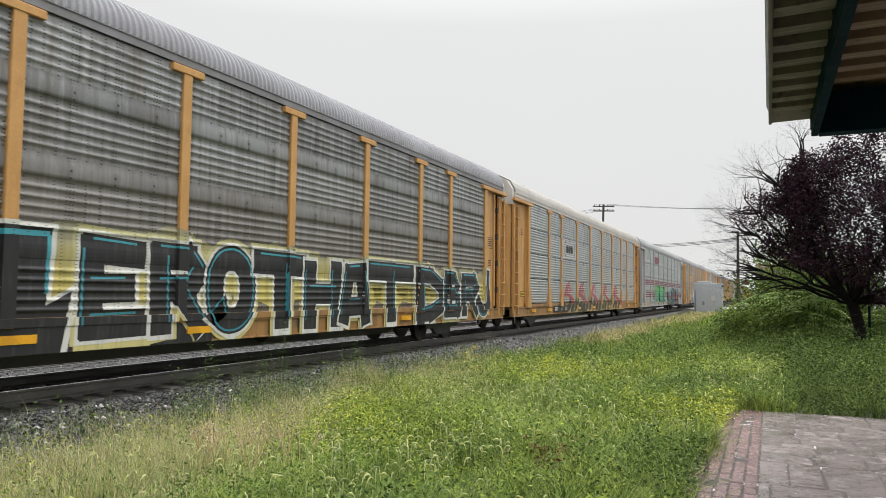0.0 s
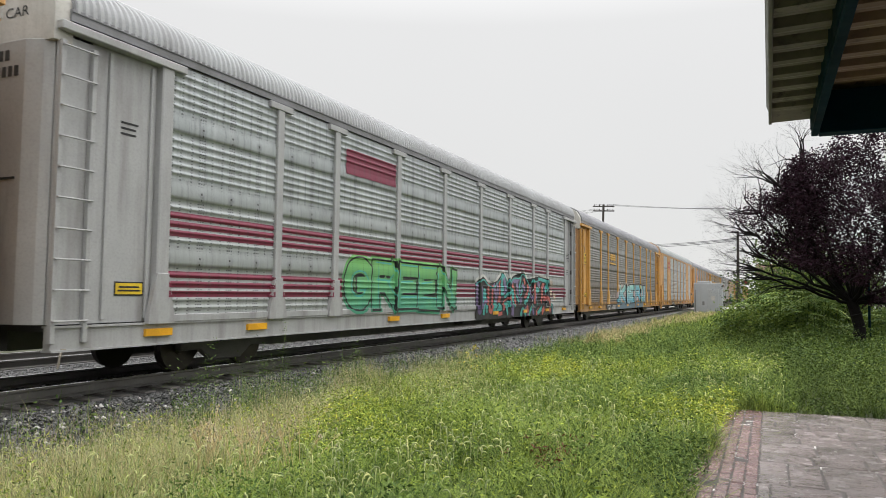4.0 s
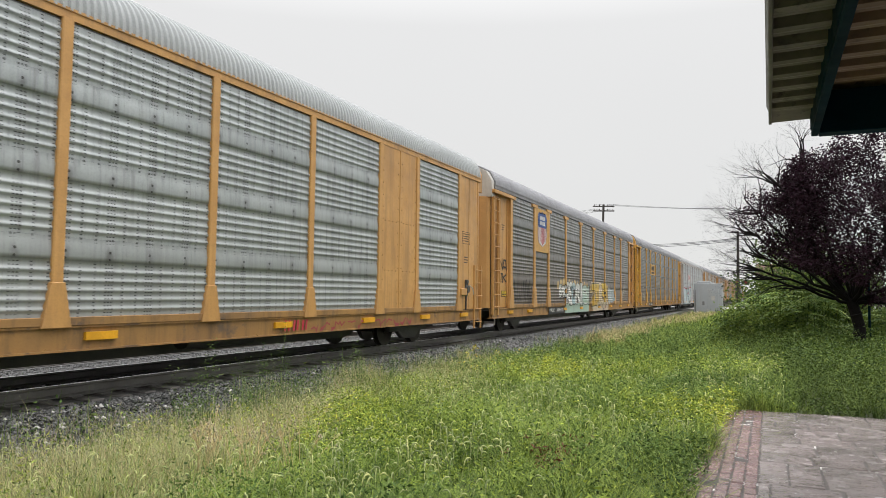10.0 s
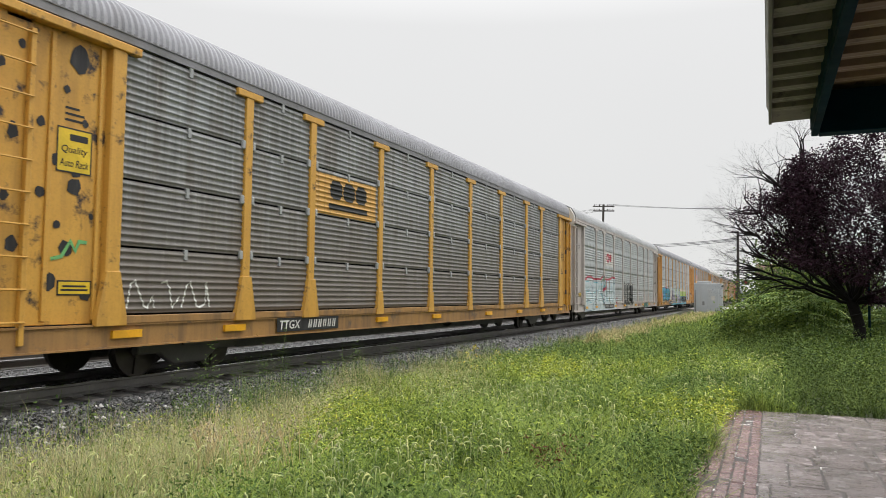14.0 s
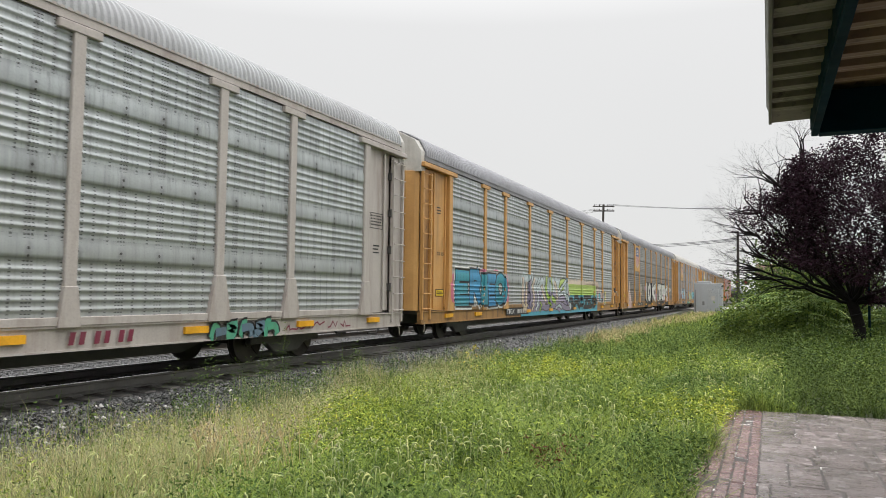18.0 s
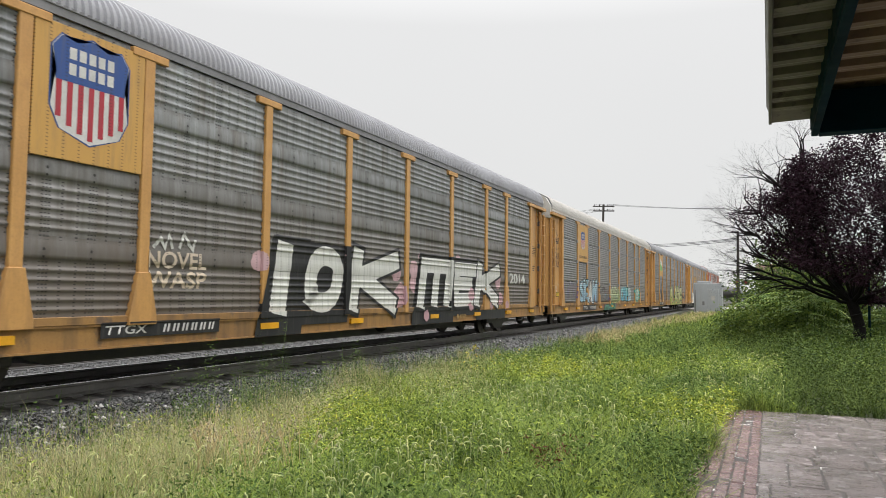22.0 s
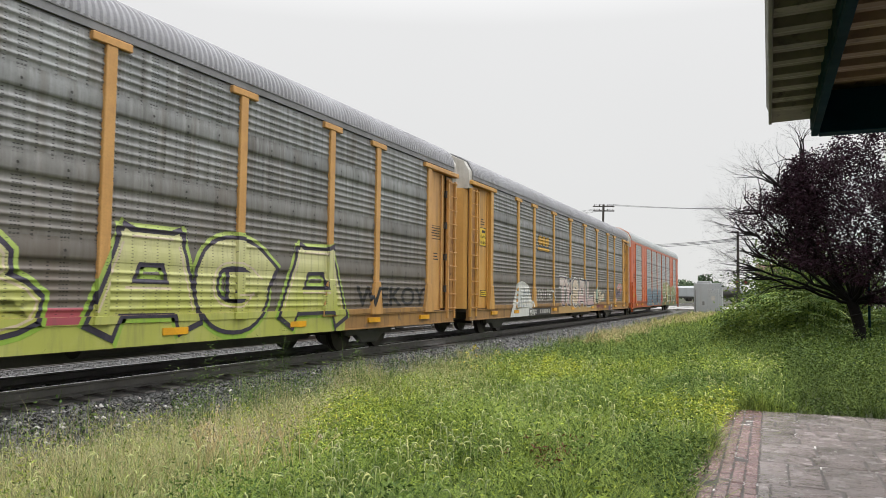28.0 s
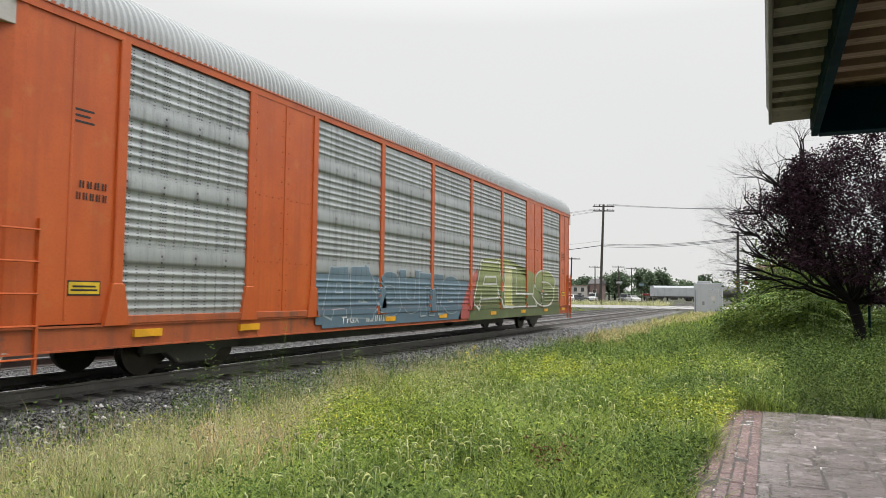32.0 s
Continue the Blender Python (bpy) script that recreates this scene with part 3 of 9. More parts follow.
    SH["rung"] = Geo().tube((0.075, -0.03, 0), (0.075, 0.5, 0), 0.014, n=6).tube((0.02, -0.02, 0), (0.075, -0.02, 0), 0.012, n=5).tube((0.02, 0.49, 0), (0.075, 0.49, 0), 0.012, n=5).mesh("rung")
    SH["pocket"] = Geo().box(-0.10, -0.06, 0.52, 1.72, 0.9, 4.75).mesh("door_pocket", 0.006)
    SH["pocket_b"] = Geo().box(-0.12, -0.04, 0.86, 1.72, 0.9, 4.75).mesh("door_pocket", 0.006)
    SH["pocket_rib"] = Geo().box(-0.06, -0.02, -0.03, 0.03, 0.95, 4.70).mesh("door_rib", 0.006)
    SH["slot"] = Geo().box(-0.16, -0.10, 0.5, 0.88, 0.9, 4.75).mesh("door_slot")
    SH["hinge"] = Geo().box(-0.10, -0.02, -0.03, 0.03, -0.09, 0.09).tube((-0.02, 0, -0.1), (-0.02, 0, 0.1), 0.02, n=8).mesh("hinge")
    SH["header"] = Geo().box(-0.06, 0.10, -0.08, 2.15, 4.74, 4.86).mesh("header_beam", 0.012)
    SH["endpost"] = Geo().prism([(-0.10, -0.12), (0.05, -0.12), (0.065, -0.10), (0.065, 0.10), (0.05, 0.12), (-0.10, 0.12)], "z", 0.88, 4.76).mesh("end_post")
    SH["bolster"] = Geo().prism([(-1.15, 0.62), (1.15, 0.62), (1.15, 0.48), (0.4, 0.34), (-0.4, 0.34), (-1.15, 0.48)], "y", -0.2, 0.2).mesh("bogie")
    SH["sideframe"] = Geo().prism([(-1.12, 0.50), (-1.12, 0.36), (-0.66, 0.36), (-0.36, 0.16), (0.36, 0.16), (0.66, 0.36), (1.12, 0.36), (1.12, 0.50), (0.62, 0.56), (0.40, 0.70), (-0.40, 0.70), (-0.62, 0.56)], "x", -0.07, 0.07).mesh("side_frame", 0.02)
    SH["spring"] = Geo().tube((0, 0, 0.2), (0, 0, 0.46), 0.07, n=10).mesh("coil_spring")
    g = Geo()
    for sx in (-0.7525, 0.7525):
        g.tube((sx - 0.07, 0, 0), (sx + 0.05, 0, 0), 0.419, 0.419, 24)
        s = 1 if sx < 0 else -1
        g.tube((sx + s * 0.05, 0, 0), (sx + s * 0.075, 0, 0), 0.445, 0.445, 24)
        g.tube((sx - 0.09, 0, 0), (sx + 0.09, 0, 0), 0.13, 0.13, 12)
        g.box(sx - 0.085, sx + 0.085, -0.03, 0.03, 0.13, 0.38)
    g.tube((-1.0, 0, 0), (1.0, 0, 0), 0.08, 0.08, 12)
    SH["wheelset"] = g.mesh("wheelset")
    SH["coupler"] = Geo().box(-0.11, 0.11, -0.62, 0.35, 0.62, 0.86).box(-0.2, 0.14, -0.72, -0.42, 0.58, 0.92).mesh("coupler", 0.03)
    SH["hose"] = Geo().tube((0.45, 0.0, 0.6), (0.42, -0.3, 0.28), 0.03).tube((0.42, -0.3, 0.28), (0.35, -0.62, 0.3), 0.03).mesh("brake_hose")
    SH["reflector"] = Geo().box(-0.05, 0.006, -0.26, 0.26, -0.055, 0.055).mesh("reflector")
    SH["solid"] = Geo().box(-0.03, 0.02, -0.99, 0.99, 0.9, 4.92).box(0.015, 0.035, -0.02, 0.02, 0.95, 4.9).mesh("solid_panel", 0.006)
    g = Geo()
    for yy in (-0.86, -0.10, 0.10, 0.86):
        for k in range(13):
            g.tube((0.015, yy, 1.1 + k * 0.29), (0.032, yy, 1.1 + k * 0.29), 0.017, 0.012, 6)
    for zz in (1.9, 3.1):
        for k in range(9):
            g.tube((0.015, -0.75 + k * 0.19, zz), (0.032, -0.75 + k * 0.19, zz), 0.017, 0.012, 6)
    SH["rivets"] = g.mesh("riveting")
    SH["solidend"] = Geo().box(-0.06, 0.0, 0.30, 1.78, 0.9, 4.92).prism([(-0.35, 0.0), (-0.12, 0.0), (-0.01, 0.16), (0.02, 0.30), (-0.06, 0.32), (-0.35, 0.30)], "z", 0.9, 4.92).box(-0.02, 0.012, 0.98, 1.02, 0.95, 4.9).mesh("corner_panel", 0.006)
    SH["slim_gusset"] = Geo().prism([(-0.22, 0.86), (0.22, 0.86), (0.20, 0.95), (0.10, 1.45), (-0.10, 1.45), (-0.20, 0.95)], "x", -0.01, 0.07).mesh("gusset", 0.008)
    SH["stub"] = Geo().box(0.0, 0.05, 0.02, 0.06, 0.3, 2.25).mesh("ladder")
    SH["stub2"] = Geo().box(0.0, 0.05, 0.56, 0.60, 0.3, 2.25).mesh("stile")
    SH["step"] = Geo().box(-0.06, 0.06, -0.3, 0.3, 0.24, 0.28).box(-0.06, 0.06, -0.3, -0.27, 0.24, 0.6).box(-0.06, 0.06, 0.27, 0.3, 0.24, 0.6).mesh("sill_step")
    SH["brakebox"] = Geo().box(-0.1, 0.12, 1.37, 1.80, 1.32, 1.52).mesh("hand_brake", 0.014)
    SH["gearbox"] = Geo().tube((-0.06, 1.2, 1.5), (0.10, 1.2, 1.5), 0.13, 0.11, 14).tube((-0.06, 1.22, 1.72), (0.08, 1.22, 1.72), 0.075, 0.07, 12).box(-0.06, 0.05, 1.14, 1.30, 1.32, 1.78).mesh("gearbox")
    SH["lever"] = Geo().tube((0.11, 1.2, 1.62), (0.13, 0.96, 1.52), 0.018, n=6).tube((0.13, 0.96, 1.52), (0.13, 0.88, 1.33), 0.018, n=6).mesh("lever")
    SH["chain"] = Geo().tube((0.02, 1.22, 1.34), (0.02, 1.24, 0.86), 0.025, n=6).mesh("brake_chain")
    SH["cutlever"] = Geo().tube((-0.05, 0.45, 0.56), (0.0, 0.18, 0.58), 0.014, n=6).tube((0.0, 0.18, 0.58), (0.04, 0.13, 0.5), 0.014, n=6).tube((0.04, 0.13, 0.5), (0.04, 0.1, 0.34), 0.014, n=6).mesh("uncoupling_lever")


shared_car_meshes()
WHEELSETS = []


def put_end(car, body, sgn, flush, capm, brake=False, doorm=None):
    """The end door, its header and the side pockets at one end; sgn -1 leads, +1 trails."""
    turn = 0.0 if sgn < 0 else 180.0
    y = sgn * HALF
    ed = part("end_door", SH["endwall"], doorm or body, car, (0, y, 0), rz=turn)
    part("door_seam", SH["endwall_seam"], M_GAP, ed)
    cap = part("end_cap", SH["gable_tall" if flush else "gable"], capm, car, (0, y, 0), "white-painted upper end", rz=turn)
    part("roof_end_hoop", SH["hoop_tall" if flush else "gable_shade"], body if doorm is M_ENDG else M_CHORD if sgn < 0 else M_BLACK, cap)
    c = part("coupler", SH["coupler"], M_BLACK, car, (0, y, 0), rz=turn)
    part("brake_hose", SH["hose"], M_BLACK, c)
    for sx in (1, -1):
        # one piece per side: local +y runs from the end towards the middle of the car
        flip = Matrix.Translation((sx * SIDE, y, 0)) @ Matrix.Diagonal((sx, -sgn, 1, 1))
        if flush:
            part("corner_panel", SH["solidend"], body, car, m=flip)
            lad = part("ladder", SH["stub"], body, car, m=flip)
            part("stile", SH["stub2"], body, lad)
            for i in range(5):
                part("rung", SH["rung"], body, lad, (0, 0.06, 0.5 + i * 0.40))
        else:
            lad = part("ladder", SH["ladder"], M_YELR if body in (M_YEL, M_YELB) else body, car, m=flip)
            for yy in (0.0, 0.485):
                part("stile", SH["stile"], body, lad, (0, yy, 0))
            for i in range(10):
                part("rung", SH["rung"], body, lad, (0, 0, 0.95 + i * 0.40))
            if sgn < 0:
                dp = part("door_pocket", SH["pocket"], body, car, m=flip)
                for yy in (0.82, 1.58):
                    part("door_rib", SH["pocket_rib"], body, dp, (0, yy, 0))
            else:
                dp = part("door_pocket", SH["pocket_b"], body, car, m=flip)
                part("door_rib", SH["pocket_rib"], body, dp, (0.04, 0.91, 0))
                sl = part("door_slot", SH["slot"], body, car, m=flip)
                for zz in (1.5, 2.4, 3.3, 4.2):
                    part("hinge", SH["hinge"], M_BLACK, sl, (0, 0.52, zz))
            part("header_beam", SH["header"], body, car, m=flip)
        if sgn > 0 and brake:
            hb = part("hand_brake", SH["brakebox"], body, car, m=flip)
            part("gearbox", SH["gearbox"], M_BLACK, hb)
            part("lever", SH["lever"], M_CAPW, hb, label="worn bare metal lever")
            part("brake_chain", SH["chain"], M_BLACK, hb)
        part("uncoupling_lever", SH["cutlever"], M_RODS, car, m=flip)


def build_car(spec, index):
    flush = spec["form"] == "flush"
    body, sheet, roof = spec["body"], spec["sheet"], spec["roof"]
    style = spec["sheets"]
    car = thing("autorack_car", spec["label"], "freight car", group="cars of the passing train")
    part("roof", SH["roof_tall" if flush else "roof"], roof, car)
    part("center_sill", SH["center"], M_BLACK, part("underframe", SH["under"], M_BLACK, car))
    for y in (-6.5, -3.9, -1.3, 1.3, 3.9, 6.5):
        part("cross_bearer", SH["bearer"], M_BLACK, car, (0, y, 0))
    part("air_reservoir", SH["tank"], M_BLACK, car, (0, 2.6, 0))
    put_end(car, body, -1, flush, spec.get("cap", M_CAPW), False, spec.get("door"))
    put_end(car, body, 1, flush, spec.get("cap", M_CAPW), spec.get("brake", False))
    for sx in (1, -1):
        side = Matrix.Translation((sx * SIDE, 0, 0)) @ Matrix.Diagonal((sx, 1, 1, 1))
        low = {M_YEL: M_YELS, M_YELB: M_YELS, M_YELPATCH: M_YELS, M_ORA: M_ORAS}.get(body, body)
        sill = part("side_sill", SH["sill"], low, car, m=side)
        for zz in (0.546, 0.858):
            part("sill_flange", SH["flange"], low, sill, (0, 0, zz))
        part("top_chord", SH["chord"], body if flush else spec.get("chord", M_CHORD), car, m=side)
        part("side_rail", SH["kick"], low, car, m=side)
        part("backing_sheet", SH["gap"], M_GAP if style == "gap" else M_CHORD, car, m=side)
        for i, s in enumerate(POSTS):
            y = s - HALF
            at = side @ Matrix.Translation((0, y, 0))
            if i in (0, 9):
                part("end_post", SH["slim_post" if flush else "endpost"], body, car, m=at)
                part("gusset", SH["slim_gusset" if flush else "gusset"], body, car, m=at)
            elif flush:
                part("post", SH["slim_post"], body, car, m=at)
                part("gusset", SH["slim_gusset"], body, car, m=at)
            else:
                p = part("post", SH["post"], body, car, m=at)
                part("post_cap", SH["cap"], body, p)
                if i in (1, 2, 7, 8):
                    part("gusset", SH["gusset"], body, p)
                elif style == "gap" or spec.get("flare"):
                    part("gusset", SH["small_gusset"], body, p)
                if style == "gap" and sx > 0:
                    for r in (1, 2, 3):
                        for dy in (-0.135, 0.135):
                            part("clip", SH["clip"], M_CLIP, p, (0, dy, SHEET_Z + r * 0.968 + 0.02))
        for i in range(9):
            a, b = POSTS[i], POSTS[i + 1]
            short = b - a < 2.5
            yc = (a + b) / 2 - HALF
            if flush and i in (1, 7):
                pn = part("solid_panel", SH["solid"], body, car, m=side @ Matrix.Translation((0, yc, 0)))
                tagged(part("riveting", SH["rivets"], low, pn), kind="stuff")
                continue
            for foot, top in sheet_rows(style):
                if style == "gap" and sx > 0:
                    part("clip", SH["tab"], M_CLIP, car, m=side @ Matrix.Translation((0, yc, foot + 0.93)))
                part("side_sheet", SH["short" if short else "long", style, top], sheet, car, m=side @ Matrix.Translation((0, yc, foot)))
        for y in (-11.6, -9.3, -4.1, -1.0, 3.1, 6.3, 9.3, 12.0):
            part("reflector", SH["reflector"], M_LAMPA, car, m=side @ Matrix.Translation((0.046, y + 0.35 * math.sin(index * 2.1), 0.74)), label="amber reflective strip")
    for y in (-9.75, 9.75):
        bo = part("bogie", SH["bolster"], M_BLACK, car, (0, y, 0))
        for sx in (-1.02, 1.02):
            part("side_frame", SH["sideframe"], M_BLACK, bo, (sx, 0, 0))
            for dy in (-0.12, 0.12):
                part("coil_spring", SH["spring"], M_BLACK, bo, (sx, dy, 0))
        for dy in (-0.865, 0.865):
            WHEELSETS.append(part("wheelset", SH["wheelset"], M_WHEEL, bo, (0, dy, 0.419)))
    return car


YB = dict(form="post", body=M_YEL, sheet=M_PAN_DARK, roof=M_ROOFD, sheets="band")
CARS = [
    dict(YB, label="yellow-framed auto-carrier car with sooty ribbed sides and black block lettering"),
    dict(YB, sheet=M_GAP_LIT, sheets="gap", roof=M_ROOFB, chord=M_ROOFB, label="yellow-framed auto-carrier car with gapped silver sheets and red scrawl"),
    dict(YB, body=M_GRY, sheet=M_PAN_LIT, roof=M_ROOF, label="grey auto-carrier car with maroon bands and teal lettering"),
    dict(YB, body=M_YELB, door=M_YELR, label="yellow-framed auto-carrier car with brown-grey sheets and pale aqua scrawl"),
    dict(YB, form="flush", sheet=M_PAN_LIT, roof=M_ROOFL, cap=M_YEL, brake=True, label="ochre auto-carrier car with clean silver sheets and solid door bays"),
    dict(YB, label="yellow-framed auto-carrier car with dark sheets and a striped shield board"),
    dict(YB, body=M_YELPATCH, sheet=M_GAP_DARK, sheets="gap", cap=M_YELPATCH, label="peeling yellow auto-carrier car with dark gapped sheets"),
    dict(YB, body=M_WHI, sheet=M_PAN_LIT, roof=M_ROOF, chord=M_WHI, flare=True, label="off-white auto-carrier car with silver sheets and pale blue lettering"),
    dict(YB, sheet=M_PAN_LIT, roof=M_ROOFD, brake=True, label="yellow-framed auto-carrier car with silver sheets and teal block lettering"),
    dict(YB, label="yellow-framed auto-carrier car with dark sheets and large white lettering"),
    dict(YB, sheet=M_PAN_MID, sheets="gap", roof=M_ROOFB, chord=M_ROOFB, label="yellow-framed auto-carrier car with gapped grey sheets and pale blue lettering"),
    dict(YB, label="yellow-framed auto-carrier car with dark sheets and lime lettering"),
    dict(YB, body=M_YELB, label="yellow-framed auto-carrier car with dark sheets and pale pink lettering"),
    dict(YB, form="flush", body=M_ORA, door=M_ENDG, sheet=M_PAN_LIT, roof=M_ROOFL, label="orange auto-carrier car with silver sheets, last of the train"),
]
TRAIN = [build_car(s, i) for i, s in enumerate(CARS)]


# ---- painted lettering and markings on the cars ----
def paint(name, a, b=None, zr=(1.0, 2.1), rough=0.55):
    """Sprayed paint: one colour fading into another upwards, with overspray mottling."""
    ma = bpy.data.materials.new(name)
    ma.use_nodes = True
    nt = ma.node_tree
    bs = nt.nodes["Principled BSDF"]
    tc = nt.nodes.new("ShaderNodeTexCoord")
    sp = nt.nodes.new("ShaderNodeSeparateXYZ")
    nt.links.new(tc.outputs["Object"], sp.inputs[0])
    n = noise_of(nt, tc.outputs["Object"], 1.7, 4.0)
    h = math_of(nt, "ADD", ramp(nt, sp.outputs["Z"], zr[0], zr[1]), math_of(nt, "MULTIPLY", math_of(nt, "SUBTRACT", n, 0.5), 1.2))
    c = mixrgb(nt, h, a, b or tuple(x * 0.8 for x in a))
    # the sheets' punched slots show through the paint
    col = math_of(nt, "LESS_THAN", math_of(nt, "PINGPONG", sp.outputs["Y"], 0.1183), 0.018)
    row = math_of(nt, "LESS_THAN", math_of(nt, "PINGPONG", sp.outputs["Z"], 0.0235), 0.007)
    up = math_of(nt, "GREATER_THAN", sp.outputs["Z"], 1.02)
    st = noise_of(nt, stretched(nt, tc.outputs["Object"], 5, 5, 0.5), 2.2, 5.0, 0.7)
    c = mixrgb(nt, math_of(nt, "MULTIPLY", ramp(nt, st, 0.5, 0.75), 0.4), c, (0.11, 0.10, 0.09))
    c = mixrgb(nt, math_of(nt, "MULTIPLY", math_of(nt, "MULTIPLY", col, row), math_of(nt, "MULTIPLY", up, 0.6)), c, (0.02, 0.02, 0.02))
    nt.links.new(c, bs.inputs["Base Color"])
    bs.inputs["Roughness"].default_value = rough
    return ma


P_BLACK = paint("black spray paint", (0.016, 0.016, 0.018))
P_WHITE = paint("white spray paint", (0.66, 0.66, 0.62), (0.56, 0.56, 0.52))
P_YELLOW = paint("yellow spray paint", (0.62, 0.52, 0.08), (0.5, 0.47, 0.15))
P_YELHAZE = paint("thin yellow overspray", (0.50, 0.42, 0.12), (0.26, 0.25, 0.17), (1.5, 2.2))
P_TEAL = paint("teal spray paint", (0.03, 0.22, 0.28), (0.05, 0.30, 0.36))
P_AQUA = paint("aqua spray paint", (0.10, 0.32, 0.42), (0.32, 0.60, 0.55))
P_RED = paint("dull red spray paint", (0.33, 0.05, 0.06), (0.42, 0.12, 0.13))
P_PINK = paint("pink spray paint", (0.50, 0.36, 0.35), (0.56, 0.48, 0.43))
P_LIME = paint("lime spray paint", (0.40, 0.42, 0.09), (0.58, 0.56, 0.30))
P_GREEN = paint("green spray paint", (0.07, 0.30, 0.19), (0.16, 0.42, 0.12))
P_VIOLET = paint("violet spray paint", (0.13, 0.09, 0.20), (0.3, 0.24, 0.38))
P_SKY = paint("pale blue spray paint", (0.27, 0.45, 0.58), (0.36, 0.52, 0.60))
P_OLIVE = paint("olive spray paint", (0.10, 0.13, 0.05), (0.28, 0.32, 0.12))
P_SLATE = paint("slate blue spray paint", (0.10, 0.16, 0.21), (0.15, 0.22, 0.27))
P_MAROON = paint("maroon band paint", (0.17, 0.02, 0.045), (0.2, 0.03, 0.06))
P_CREAM = paint("cream spray paint", (0.56, 0.46, 0.32), (0.6, 0.5, 0.4))
P_TAN = paint("tan spray paint", (0.45, 0.28, 0.10), (0.5, 0.36, 0.16))
P_LOGOY = paint("gold emblem paint", (0.66, 0.36, 0.03))
P_LOGOR = paint("red emblem paint", (0.48, 0.03, 0.05))
P_LOGOB = paint("blue emblem paint", (0.03, 0.09, 0.32))
P_BOARD = paint("ochre board paint", (0.58, 0.33, 0.08), (0.55, 0.31, 0.08))
P_PALEBLUE = paint("pale grey-blue spray paint", (0.36, 0.50, 0.54), (0.42, 0.48, 0.48))
P_ROSE = paint("faded rose spray paint", (0.36, 0.075, 0.10), (0.44, 0.15, 0.17))
P_DARKOLIVE = paint("blackish olive spray paint", (0.022, 0.024, 0.02), (0.04, 0.045, 0.03))
P_LIMEB = paint("bright lime spray paint", (0.26, 0.42, 0.05), (0.42, 0.52, 0.14))
P_SKYB = paint("bright aqua spray paint", (0.07, 0.32, 0.42), (0.12, 0.40, 0.48))
P_CREAMY = paint("cream and yellow overspray", (0.60, 0.53, 0.22), (0.42, 0.40, 0.20))
P_SEA = paint("sea green spray paint", (0.05, 0.34, 0.30), (0.08, 0.40, 0.36))
P_CORAL = paint("coral red spray paint", (0.42, 0.09, 0.08), (0.5, 0.14, 0.11))
P_CRIMSON = paint("crimson spray paint", (0.33, 0.02, 0.05), (0.38, 0.04, 0.07))
P_PALEST = paint("palest grey-blue spray paint", (0.50, 0.57, 0.58), (0.46, 0.52, 0.53))
P_PALEGREEN = paint("pale green spray paint", (0.34, 0.46, 0.38), (0.44, 0.52, 0.46))
P_BLUE = paint("strong blue spray paint", (0.04, 0.22, 0.42), (0.06, 0.28, 0.48))
P_HOTPINK = paint("hot pink spray paint", (0.52, 0.10, 0.20), (0.56, 0.20, 0.28))
P_DEEPGREEN = paint("deep green spray paint", (0.02, 0.10, 0.07), (0.03, 0.14, 0.09))
P_INKY = paint("inky violet spray paint", (0.03, 0.025, 0.045), (0.05, 0.04, 0.07))
P_MIST = paint("misty grey spray paint", (0.34, 0.40, 0.44), (0.36, 0.42, 0.46))
P_SAGE = paint("sage grey spray paint", (0.25, 0.27, 0.20), (0.28, 0.30, 0.22))
P_LAVENDER = paint("dusty lavender spray paint", (0.25, 0.22, 0.31), (0.34, 0.31, 0.38))
P_OCHRE = paint("ochre yellow spray paint", (0.58, 0.36, 0.06), (0.62, 0.43, 0.08))
P_ROSEPALE = paint("pale rose spray paint", (0.50, 0.30, 0.33), (0.54, 0.36, 0.38))
P_PALELIME = paint("pale lime overspray", (0.36, 0.42, 0.20), (0.44, 0.48, 0.30))
P_SILVER = paint("silver board paint", (0.42, 0.43, 0.44), (0.46, 0.47, 0.48))


def surface(spec, s, z):
    """How far the side stands out at a place along the car and a height."""
    if z < 0.885:
        return 0.032
    if z < 1.0:
        i = min(range(10), key=lambda k: abs(s - POSTS[k]))
        broad = spec["form"] == "post" and i in (0, 1, 2, 7, 8, 9)
        return 0.087 if abs(s - POSTS[i]) < (0.24 if broad else 0.15) else 0.047
    i = min(range(10), key=lambda k: abs(s - POSTS[k]))
    near = abs(s - POSTS[i])
    if spec["form"] == "post":
        if i in (0, 1, 2, 7, 8, 9) and z < 1.62 and near < 0.115 + 0.14 * (1.62 - z) / 0.62:
            return 0.087
        if i in (3, 4, 5, 6) and (spec["sheets"] == "gap" or spec.get("flare")) and z < 1.4 and near < 0.105 + 0.065 * (1.4 - z) / 0.45:
            return 0.082
        if near < 0.098:
            return 0.067
    else:
        if z < 1.45 and near < 0.10 + 0.10 * (1.45 - z) / 0.5:
            return 0.072
        if near < 0.088:
            return 0.052
        if POSTS[1] < s < POSTS[2] or POSTS[7] < s < POSTS[8]:
            return 0.022
    if s < POSTS[0] or s > POSTS[9]:
        return 0.0
    return side_depth(spec["sheets"], z)


